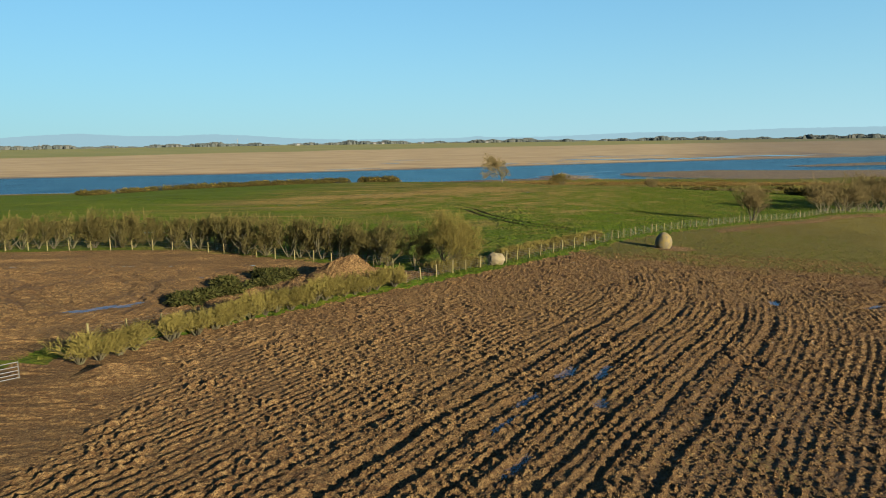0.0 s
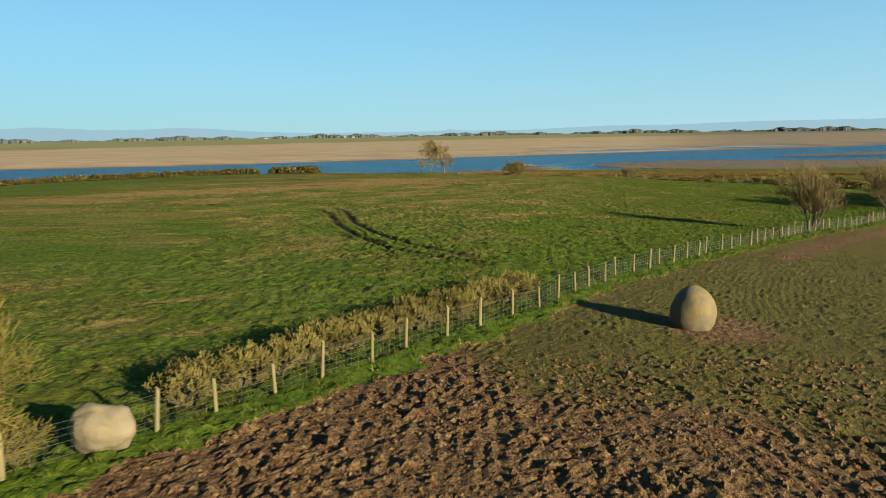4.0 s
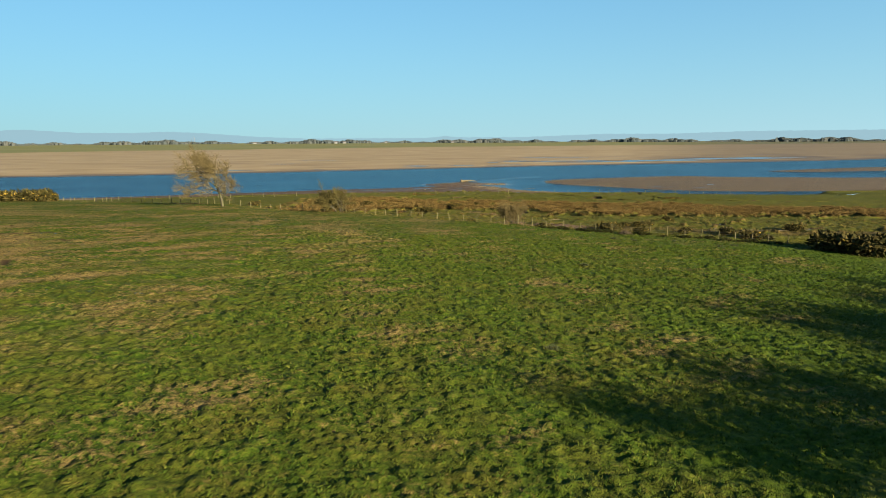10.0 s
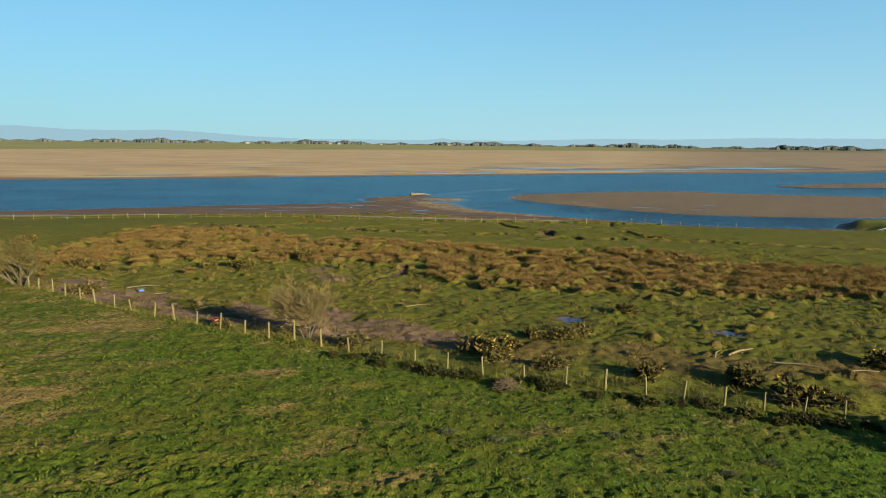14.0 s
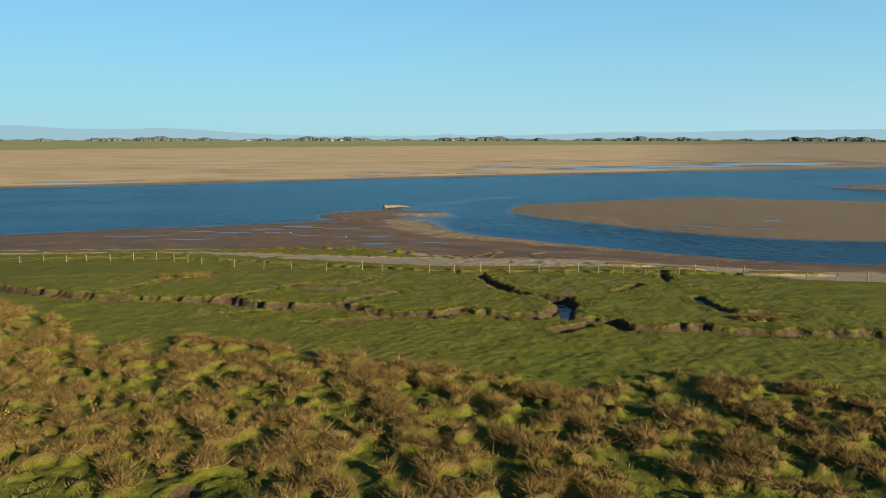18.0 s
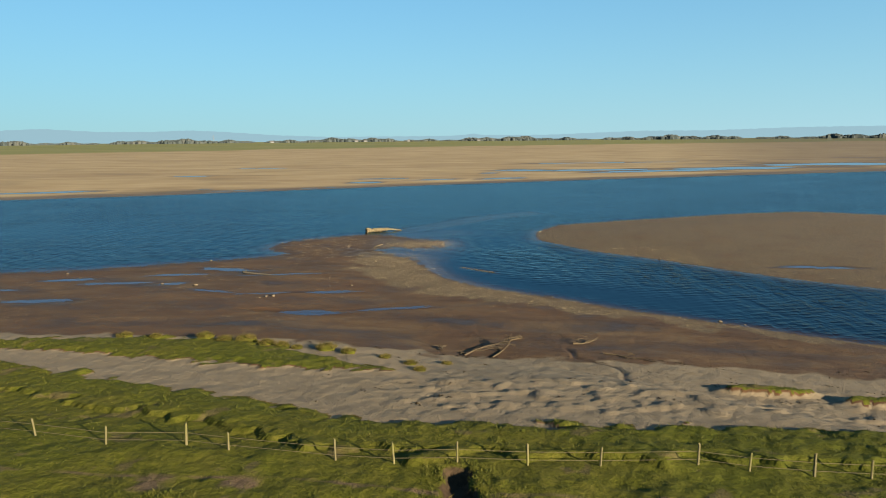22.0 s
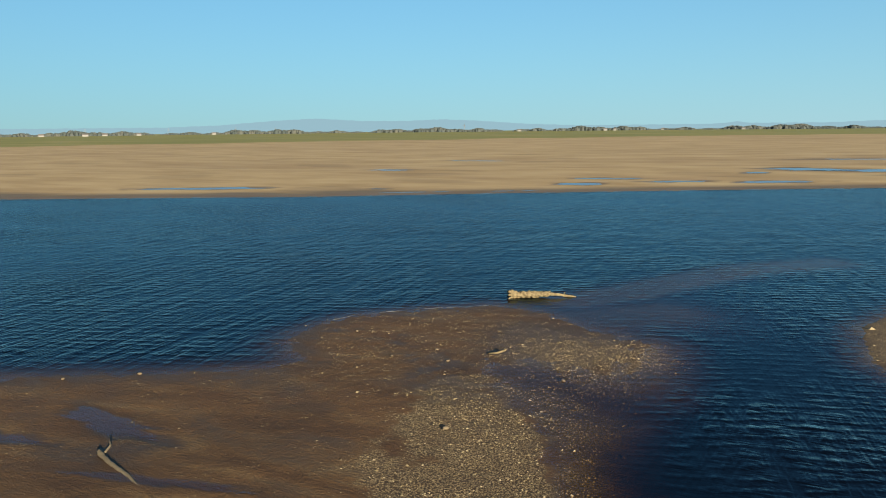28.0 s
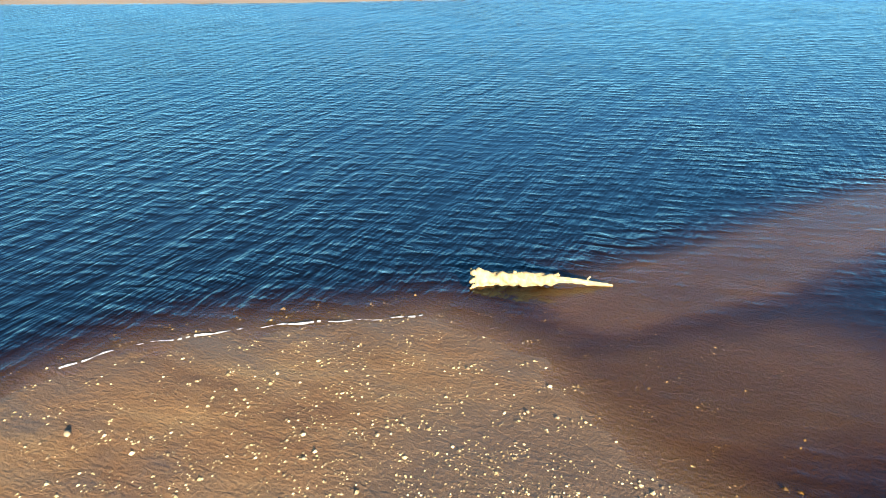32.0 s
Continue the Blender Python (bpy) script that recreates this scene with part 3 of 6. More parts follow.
def field_z(x, y):
    u, v = np.clip(x, -140, 115) / 50, (np.clip(y, -40, 300) - 150) / 100
    z = 11.557 - 1.021 * u - 1.863 * v - 0.672 * u * u + 0.881 * u * v - 1.081 * v * v
    z = z + 0.4 * bump2(x, y, 20, 85, 22) + 0.75 * bump2(x, y, 18, 205, 30) - 0.75 * bump2(x, y, 46, 148, 16)
    z = z + np.exp(-(((y - 285) / 36) ** 2)) * (0.9 * smooth(32, 8, x) + 1.1 * smooth(0, -60, x) + 1.2 * smooth(-60, -130, x))
    return z + 0.08 * waves(x, y, 34, 3, 2) + 1.0 * smooth(-50, -120, x) * smooth(240, 160, y)


def marsh_z(x, y):
    s = y + 0.12 * (x - 100) * (x > 100) - 0.25 * np.minimum(x - 40, 0)
    return lerp_table(s, (60, 9), (230, 6.8), (255, 6.5), (300, 4.95), (318, 4.75), (338, 4.4), (357, 3.85), (366, 3.1), (372, 2.75), (385, 2.15), (398, 1.5), (412, 0.95), (432, 0.55), (460, 0.4), (900, 0.4))


def land_z(x, y):
    k = smooth(-1.0, 5.5, y - bank_y(x))
    return field_z(x, y) * (1 - k) + marsh_z(x, y) * k


def near_shelf(sd):
    return np.interp(sd, [0, 10, 30, 60, 90], [0.015, 0.135, 0.85, 5, 12])


# the drowned end of the spit
SPIT_TAIL = [(71.5, 488), (78, 495.5), (84, 505), (92.5, 517), (105, 527)]
SPIT_SIDE = [(75, 479), (83, 485)]


def broad_z(x, y):
    """The land without small relief."""
    sd = signed(x, y, SHORE)
    shoal = bump2(x, y, 82, 471, 6) + 0.8 * bump2(x, y, 90, 496, 11) + 0.9 * bump2(x, y, 77, 486, 8)
    steep = smooth(84, 98, x) * smooth(470, 450, y)
    sh = np.clip(shoal, 0, 1) * (1 - steep)
    dd = np.maximum(-sd, 0)
    flat = 1 - 0.74 * np.clip(1.6 * bump2(x, y, 80, 457, 8), 0, 1)
    fall = ((0.033 - 0.010 * sh + 0.08 * steep * flat) * dd + (0.009 - 0.0040 * sh) * dd * dd) * flat
    near = np.where(sd > 0, np.minimum(land_z(x, y), near_shelf(sd) * (1 + 1.1 * smooth(82, 108, x)) + 1.6 * smooth(1, 6, sd) * smooth(178, 188, x)), np.maximum(-fall, -2.6))
    near = np.maximum(near, 0.05 - 0.22 * seg_dist(x, y, [(87, 439.3), (89.4, 437.1), (92.4, 434.6)]) - 0.25 * smooth(0.2, 1.5, seg_dist(x, y, [(87, 439.3), (89.4, 437.1), (92.4, 434.6)])))
    near = np.where(sd > 0, near, np.maximum(near, np.maximum(-0.075 - 0.10 * np.maximum(seg_dist(x, y, SPIT_TAIL) - 3.0, 0), -0.10 - 0.045 * np.maximum(seg_dist(x, y, SPIT_SIDE) - 3.5, 0))))
    sb = np.maximum(signed(x, y, BAR), signed(x, y, BAR_FAR))
    bar = np.where(sb > 0, np.minimum(0.02 + 0.03 * sb, 0.75), np.maximum(0.10 * sb, -2.6))
    sf = signed(x, y, FAR)
    far = np.where(sf > 0, np.minimum(0.02 + 0.008 * sf, 1.0), np.maximum(0.12 * sf, -2.6))
    far = far + 1.2 * smooth(1100, 1500, y) + 0.6 * smooth(1500, 4000, y)
    return np.maximum(np.maximum(near, bar), far)


def pool_mask(x, y, p, grow=1.0):
    cx, cy, a, b, turn, _ = p
    c, s = math.cos(radians(turn)), math.sin(radians(turn))
    u, v = ((x - cx) * c + (y - cy) * s) / (a * grow), ((y - cy) * c - (x - cx) * s) / (b * grow)
    ang = np.arctan2(v, u)
    return np.hypot(u, v) / (1 + 0.26 * np.sin(2 * ang + cx) + 0.18 * np.sin(5 * ang + cy) + 0.12 * np.sin(9 * ang + 2 * cx))


POOL_LEVEL = [float(broad_z(np.array([p[0]]), np.array([p[1]]))[0]) - (0.02 if p[1] > 380 else 0.07) for p in PUDDLES]


# ==== the ground: one sheet, with furrows, ruts, creeks and pools cut into it ====
def furrows(x, y):
    """Plough lines and clods, in metres."""
    a = radians(29)
    across = x * math.cos(a) - y * math.sin(a)
    along = x * math.sin(a) + y * math.cos(a)
    across = across + 0.9 * np.sin(along / 17 + 0.6) + 0.12 * waves(x, y, 9, 11, 2) + 0.012 * np.maximum(along - 52, 0) ** 2
    strength = 0.55 + 0.45 * waves(x, y, 13, 12, 2)
    row = np.cos(across * 6.283 / 0.54) + 0.35 * np.cos(across * 6.283 / 2.16 + 1)
    rough = 0.75 + 0.45 * waves(x, y, 6, 14, 2)
    lumps = smooth(0.30, 0.85, grain(across, along, 0.27, 13)) + 0.9 * smooth(0.35, 0.9, grain(across + 0.3 * along, along, 0.17, 15))
    wild = smooth(46, 66, y)
    row = row * (1 - 0.5 * wild)
    lumps = lumps + wild * (0.7 * smooth(0.35, 0.9, grain(0.6 * x - 0.8 * y, 0.6 * y + 0.8 * x, 0.40, 16)) - 0.25)
    z = 0.058 * row * strength + 0.125 * rough * (lumps - 0.6) * (0.7 + 0.3 * row)
    for k, depth in ((-13.8, 0.16), (-15.6, 0.16), (-17.8, 0.2), (-11.2, 0.14), (-9.4, 0.16), (-7.5, 0.13), (-20.2, 0.1)):
        z = z - depth * np.exp(-(((across - k) / 0.26) ** 2)) * smooth(66, 54, along)
    return z


RUTS = [[(-3.5, 139.6), (-2.3, 139.1), (-0.2, 134.5), (2.4, 122.9), (4.9, 115.4), (8.1, 108.5), (11.9, 104.1), (15, 101)],
        [(-1.8, 140.6), (-0.4, 140.0), (1.1, 137.5), (3.7, 124.9), (6.6, 116.2), (9.7, 110), (13.2, 105.1), (16.6, 102)],
        [(5.0, 202.9), (10.7, 195.5), (13.8, 190.2), (15.6, 183.8)], [(7.3, 203), (13.5, 195.4), (15.8, 190.4), (17.4, 184)],
        [(10.9, 209.4), (12.4, 211.4)], [(14.8, 210.6), (16.6, 209)], [(18.0, 196), (19.2, 193.6)], [(-30, 170), (-26, 176)], [(-22, 170), (-17, 176)]]
PALE_TRACKS = [[(-60, 128), (-30.4, 137), (-20.7, 141), (-14.3, 149.4), (-9.4, 156.8), (0.6, 164.4), (10.5, 169.6), (14, 174.3), (17.2, 180.4)], [(-30, 141), (-12, 158), (6.9, 175.7), (10.6, 179.5), (14.1, 183.5)],
               [(-14, 176), (1.2, 185.2), (10, 188.4), (13.3, 191.1)], [(14.5, 99.3), (10.2, 96.7), (6.8, 95.1), (-4, 92)], [(12.4, 95.7), (8.8, 94.2), (0, 91)],
               [(40, 128), (54.1, 145.4), (63.5, 156.8), (80, 177), (93, 195)], [(41.8, 126.4), (56.0, 143.6), (65.4, 155.0), (82, 175.4), (95, 193.4)], [(18.7, 207.4), (25, 215.3), (28.4, 224.4), (29.1, 239.1), (25.4, 251)]]


def tussocks(x, y):
    """Clumps of rush, 0 to 1."""
    edge = lerp_table(x, (20, 334), (33, 334.7), (46, 327), (50, 318.5), (62, 320.5), (72, 315), (81, 311), (90, 309), (93, 305), (100, 310), (110, 306), (113, 297), (118, 293), (150, 290)) + 0.8 * waves(x, y, 4, 81, 2)
    low = lerp_table(x, (20, 285), (49, 291), (63, 292), (70, 287), (75, 277), (85, 271), (130, 266))
    where = 0.62 * waves(x, y, 8, 82, 3) + 0.30 * waves(x, y, 3.5, 83, 2) - 0.12 + 0.78 * smooth(-2.5, 3.0, y - low)
    return smooth(0.38, 0.72, grain(0.8 * x + 0.6 * y, 0.8 * y - 0.6 * x, 0.92, 84)) * smooth(0.3, 0.6, where) * smooth(0, 1.2, edge - y) * (x > 15)


def ground(x, y, fine=True):
    """Height and cover masks at the points x, y."""
    z = broad_z(x, y)
    north = y - bank_y(x)
    fy = fence_y(x)
    fd = (y - fy) * 0.72
    south = fd < 0
    mud2 = (fd >= 0) & (x < -1) & (y < hedge_y(x))
    field = (north < 0)
    sd = signed(x, y, SHORE)
    edge = y - beach_y(x) + 1.2 * waves(x, y, 5, 21, 2)
    dune = signed(x, y, DUNE) + 0.7 * waves(x, y, 3.5, 22, 2)
    isl = np.full(np.shape(x), -9.0)
    for cx, cy, a, b in ISLETS:
        isl = np.maximum(isl, 1.25 - np.hypot((x - cx) / a, (y - cy) / b) + 0.12 * waves(x, y, 1.5, 23, 2))
    turf = (dune > 0) | (isl > 0.2)
    beach = (edge > 0) & ~turf
    far = ((y > 540) | (signed(x, y, FAR) > -20)) & (signed(x, y, BAR_FAR) < -6)
    zone = np.where(far, 4, np.where(field & (south | mud2), 0, np.where(field, 1, np.where(beach, 3, 2))))
    cover, damp, stony = 0 * x, 0 * x, 0 * x
    # verge of the field fence, and grass over the plough's end
    verge = np.exp(-((fd / 1.3) ** 2)) * field * (x > -30)
    strip = field & (np.abs(fd + 0.2) < 1.25 + 0.3 * waves(x, y, 3, 31, 1))
    zone = np.where(strip, 1, zone)
    zone = np.where(field & mud2 & (hedge_y(x) - y < 1.5), 1, zone)
    gl = y - lerp_table(x, (10, 90), (15, 80), (27, 76), (42, 74.5), (60, 68), (90, 60))
    cover = np.where(zone == 0, 0.12 + 0.75 * smooth(-7, 3, gl) * south - 0.7 * np.exp(-(((fd + 4.2) / 1.6) ** 2)) * (x > 36) - 0.8 * bump2(x, y, 23.6, 86.4, 1.9) + 0.14 * waves(x, y, 12, 32, 2), cover)
    rut = furrows(x, y)
    soft = (1 - 0.5 * smooth(-8, 2, gl) * south) * np.where(zone == 0, 1, 0) * (1 - 0.1 * mud2)
    z = z + rut * soft * fine + 0.10 * verge
    # darker and less rough with furrow depth, and along the fence strip
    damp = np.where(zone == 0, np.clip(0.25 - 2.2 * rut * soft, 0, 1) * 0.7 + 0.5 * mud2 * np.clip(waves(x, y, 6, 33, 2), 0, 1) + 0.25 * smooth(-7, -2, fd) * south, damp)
    wetter = np.exp(-(((x - 13) / 11) ** 2 + ((y - 30) / 18) ** 2)) * (zone == 0)
    damp, cover = damp + 0.6 * wetter, cover + 0.2 * wetter
    for cx, cy, r, wd in ((-33, 58, 6.5, 0.35), (-33, 58, 8.3, 0.35), (-28, 66, 11, 0.4), (-28, 66, 12.9, 0.4), (-44, 62, 14, 0.4), (-44, 62, 15.9, 0.4)):
        ring = np.exp(-(((np.hypot(x - cx, (y - cy) * 1.3) - r + 0.5 * waves(x, y, 9, 35, 2)) / wd) ** 2)) * mud2
        z = z - 0.16 * ring
        damp = damp + 0.5 * ring
    # the dirt heap and the small heap
    for cx, cy, r, h in ((-12.4, 69.2, 2.4, 1.5), (-10.6, 69.6, 1.6, 1.0), (-20.3, 40.6, 1.5, 0.75)):
        z = z + h * np.exp(-(np.hypot((x - cx) / r, (y - cy) / (r * 0.75)) ** 2)) * (1 + 0.07 * waves(x, y, 1.6, 34, 2))
        damp = np.where(np.hypot(x - cx, y - cy) < 3, damp * 0.3, damp)
    # pasture: uneven turf, tractor ruts, bare ground
    pas = zone == 1
    z = z + np.where(pas, 0.06 * waves(x, y, 2.2, 41, 2) + 0.12 * smooth(0.45, 0.86, grain(0.87 * x + 0.49 * y, 0.87 * y - 0.49 * x, 0.23, 42)), 0)
    bare = 0.8 * np.exp(-(((x + 22) / 24) ** 2 + ((y - 176 - 0.55 * (x + 22)) / 9) ** 2)) + 0.6 * np.exp(-(((x - 3) / 13) ** 2 + ((y - 201) / 14) ** 2))
    cov = 0.22 + 0.26 * waves(x, y, 16, 43, 3) + 0.24 * waves(x + 0.4 * y, (y - 0.5 * x) * 3, 14, 46, 2) + 0.22 * smooth(30, 0, x - 0.3 * (y - 100)) + 0.75 * bare - 0.25 * smooth(14, 2, fd) - 0.05 * verge
    dmp = 0.45 * np.exp(-(((x + 28) / 13) ** 2 + ((y - 187 - 0.85 * (x + 28)) / 4.0) ** 2)) + 0.55 * np.exp(-(((x + 57.9) / 6) ** 2 + ((y - 186.7) / 3) ** 2)) + 0.5 * np.exp(-(((x - 5) / 4) ** 2 + ((y - 213) / 4) ** 2))
    for line in RUTS:
        d = seg_dist(x, y, line)
        z = z - np.where(pas, 0.16 * np.exp(-((d / 0.28) ** 2)) - 0.07 * np.exp(-(((d - 0.62) / 0.25) ** 2)), 0)
        dmp = dmp + 1.0 * np.exp(-((d / 0.42) ** 2))
    for line in PALE_TRACKS:
        d = seg_dist(x, y, line)
        cov = cov + 0.5 * np.exp(-((d / 0.45) ** 2)) * (0.7 + 0.5 * waves(x, y, 7, 44, 2))
    cover, damp = np.where(pas, cov, cover), np.where(pas, dmp, damp)
    stony = np.where(pas, 0.28 + 0.35 * smooth(150, 112, y) - 0.5 * bare + 0.4 * smooth(0, 22, x - 0.45 * (y - 60) - 6) + 0.8 * smooth(-40, -80, x) * (y > 120) + 0.3 * waves(x, y, 18, 47, 2) + 0.25 * verge, stony)
    # marsh: hummocks, creeks, wrack line under the bank
    mar = zone == 2
    hum = 0.20 * waves(x, y, 7, 51, 3) + 0.06 * waves(x, y, 1.4, 52, 2) + (0.03 + 0.09 * smooth(320, 300, y)) * smooth(0.35, 0.85, grain(0.87 * x + 0.49 * y, 0.87 * y - 0.49 * x, 0.48, 48)) + (0.02 + 0.05 * smooth(320, 300, y)) * grain(0.6 * x - 0.8 * y, 0.6 * y + 0.8 * x, 0.42, 49)
    rough = smooth(-1, 6, north) * smooth(322, 306, y + 0.35 * (x - 80) * (x < 80) * 0.5)
    tus = tussocks(x, y) * (north > 3)
    z = z + np.where(mar, hum * (0.65 + 0.15 * rough) + 0.50 * tus, 0)
    crk, cdamp, lip = 0 * x, 0 * x, 0 * x
    wob = 0.45 * waves(x, y, 3.4, 53, 2) + 0.5 * (grain(x, y, 0.8, 59) - 0.5)
    for w, depth, line in CREEKS:
        d = seg_dist(x, y, line)
        ww = w * (1 + wob)
        crk = np.maximum(crk, depth * smooth(ww * 1.25 + 0.25, ww * 0.72, d))
        cdamp = np.maximum(cdamp, smooth(ww * 1.25 + 0.32, ww * 1.1 + 0.08, d))
        lip = np.maximum(lip, smooth(ww + 1.6, ww + 0.5, d))
    z = z + np.where(mar, 0.10 * lip * smooth(0.5, 0.8, grain(0.6 * x - 0.8 * y, 0.6 * y + 0.8 * x, 0.6, 60)) - crk, 0)
    ck = np.clip(0.42 + 0.33 * waves(x, y, 9, 54, 3), 0, 1) * rough
    litter = smooth(0.45, 0.75, np.exp(-(((north - 9 - 2 * waves(x, y, 12, 55, 1)) / 4.0) ** 2)) * smooth(28, 36, x) * smooth(86, 74, x) + 0.3 * waves(x, y, 4, 36, 2))
    wrack = 0.5 * np.exp(-(((north - 8 - 2 * waves(x, y, 12, 55, 1)) / 3.2) ** 2)) * (x > 25)
    bald = 0.5 * smooth(0.45, 0.8, waves(x, y, 5.5, 56, 3)) * smooth(330, 345, y)
    for line in TRODDEN:
        bald = np.maximum(bald, 0.75 * np.exp(-((seg_dist(x, y, line) / 0.30) ** 2)) * (0.75 + 0.4 * waves(x, y, 6, 57, 2)))
    for cx, cy, r in BARE:
        bald = np.maximum(bald, 1.0 * bump2(x, y, cx, cy, r) * (0.85 + 0.5 * waves(x, y, 1.6, 58, 3)))
    cover = np.where(mar, np.clip(0.55 * ck * (y < 300) + wrack + 0.85 * smooth(0.3, 0.7, tus), 0, 1), cover)
    damp = np.where(mar, cdamp, damp)
    stony = np.where(mar, np.maximum(litter, bald * (1 - cdamp)), stony)
    # dunes and islets of turf
    z = z + np.where(dune > -1.5, 0.32 * smooth(-1.4, 2.0, dune), 0) + np.where(isl > -0.1, 0.55 * smooth(-0.1, 0.45, isl), 0)
    z = z + np.where((edge < 0) & (edge > -6), 0.25 * smooth(0, -0.8, edge), 0) * mar
    # sand
    san = zone == 3
    dry = smooth(2.5, -2.5, y - lerp_table(x, (-60, 395), (0, 392), (60, 389), (74, 386.5), (88, 384.5), (112, 382), (135, 378), (170, 372), (180, 384)) - 1.2 * waves(x, y, 7, 61, 2))
    cover = np.where(san, dry, cover)
    chan = np.minimum(seg_dist(x, y, CHANNEL), 60)
    wide = lerp_table(y, (390, 3), (405, 6), (420, 12), (436, 17), (448, 11), (458, 4))
    st = 1.0 * smooth(wide, wide * 0.55, chan + 2 * waves(x, y, 8, 62, 2)) * smooth(-0.6, 0.8, chan + 0.6 * waves(x, y, 3, 69, 2)) + 0.35 * waves(x, y, 9, 63, 3) * smooth(392, 405, y)
    onbar = np.maximum(signed(x, y, BAR), signed(x, y, BAR_FAR)) > -3
    stony = np.where(san, np.where(onbar, 0.78 + 0.22 * waves(x, y, 14, 64, 3), st), stony)
    wet = 0.35 + 0.45 * waves(x, y * 1.8, 22, 65, 3)
    shoreline = smooth(7, 0.5, np.where(onbar, signed(x, y, BAR), sd))
    damp = np.where(san & (sd < 0) & ~onbar, 0.72, damp)
    damp = np.where(san & ((sd >= 0) | onbar), np.clip(np.maximum(wet * (1 - dry) * ~onbar, 0.75 * shoreline) * (1 - 0.75 * np.clip(stony, 0, 1)), 0, 1), damp)
    tip = bump2(x, y, 75, 469, 9)
    pool = 0.9 * bump2(x, y, 58, 464, 3.0) + 0.8 * bump2(x, y, 64.5, 459.5, 2.6) + 0.75 * bump2(x, y, 67, 454, 4) + 0.7 * bump2(x, y, 74, 454, 5) + 0.8 * bump2(x, y, 82, 461, 5)
    damp = np.where(san, np.maximum(damp, np.clip(pool, 0, 1.1) * (0.8 + 0.5 * waves(x, y, 4, 70, 3))), damp)
    damp, stony = np.where(san, np.maximum(damp, 1.1 * tip), damp), np.where(san, stony * (1 - 0.85 * tip), stony)
    z = z + np.where(san, 0.035 * waves(x, y, 5, 66, 3) * (sd > -30) + 0.05 * waves(x, y, 0.9, 67, 2) * smooth(1.0, 0.5, damp) * (0.4 - 0.3 * np.clip(dry, 0, 1)) + 0.05 * waves(x, y, 3.2, 68, 3) * dry, 0)
    scarp = smooth(1, 4, y - beach_y(x)) * smooth(15, 9, y - beach_y(x)) * smooth(76, 86, x) * smooth(150, 130, x)
    run = np.exp(-((seg_dist(x, y, RUNNEL) / 0.22) ** 2))
    z = z + np.where(san, 0.13 * scarp * smooth(0.0, 0.5, waves(x, y * 1.6, 6, 98, 3)) + 0.04 * scarp * waves(x, y, 1.5, 99, 2) - 0.16 * run, 0)
    damp = np.where(san, np.maximum(damp, 0.9 * run), damp)
    # far side
    fr = zone == 4
    sfar = signed(x, y, FAR)
    cover = np.where(fr, smooth(-140, 140, y - 1900 - 0.85 * np.minimum(x, 0) - 0.35 * np.maximum(x, 0) + 60 * waves(x, y, 300, 71, 2)), cover)
    mudflat = smooth(0.10, 0.45, (x - 85) / np.maximum(y - 200, 1)) * smooth(640, 760, y)
    damp = np.where(fr, 0.9 * smooth(30, 3, sfar) + 0.35 * smooth(0.2, 0.8, waves(x, y * 2.2, 140, 72, 2)) * (y < 1000) + 0.55 * mudflat, damp)
    # pools
    for p, level in zip(PUDDLES, POOL_LEVEL):
        near = (np.abs(x - p[0]) < p[2] * 2.2 + 2) & (np.abs(y - p[1]) < p[2] * 2.2 + 2)
        if not near.any():
            continue
        q = pool_mask(x[near], y[near], p)
        k = smooth(1.5, 0.85, q)
        z[near] = z[near] * (1 - k) + (level - p[5] * smooth(1.05, 0.5, q) + 0.02 * smooth(0.98, 1.3, q)) * k
        damp[near] = np.maximum(damp[near], smooth(1.9, 0.9, q) * (1.0 if p[1] > 240 else 0.8))
    return z, zone, cover, damp, stony


def grow(start, stop, first, ratio):
    out, v, step = [], start, first
    sign = 1 if stop > start else -1
    while (stop - v) * sign > step:
        v += sign * step
        step *= ratio
        out.append(v)
    out.append(stop)
    return out


def axis(lo, hi, step, far_lo, far_hi, ratio=1.22):
    mid = list(np.linspace(lo, hi, max(2, int(round((hi - lo) / step)) + 1)))
    left = grow(lo, far_lo, step * 1.3, ratio)[::-1] if far_lo < lo else []
    right = grow(hi, far_hi, step * 1.3, ratio) if far_hi > hi else []
    return np.array(left + mid + right)


def finer(xs, lo, hi, step):
    """The same axis with an evenly spaced stretch from lo to hi."""
    return np.concatenate([xs[xs < lo - step * 0.5], np.linspace(lo, hi, int(round((hi - lo) / step)) + 1), xs[xs > hi + step * 0.05]])


def sheet_mesh(name, bands, mats):
    """One mesh from bands of gridded ground."""
    vs, fs, zs, attrs, base = [], [], [], [[], [], []], 0
    for xs, ys in bands:
        gx, gy = np.meshgrid(xs, ys)
        x, y = gx.ravel(), gy.ravel()
        z, zone, cover, damp, stony = ground(x, y)
        vs.append(np.stack([x, y, z], 1))
        nx, ny = len(xs), len(ys)
        i = (np.arange(ny - 1)[:, None] * nx + np.arange(nx - 1)[None]).ravel() + base
        fs.append(np.stack([i, i + 1, i + nx + 1, i + nx], 1))
        zs.append(zone[i - base])
        for a, v in zip(attrs, (cover, damp, stony)):
            a.append(v)
        base += nx * ny
    return mesh_of(name, np.concatenate(vs), np.concatenate(fs), mats, np.concatenate(zs), dict(zip(("cover", "damp", "stony"), [np.concatenate(a) for a in attrs])), True)


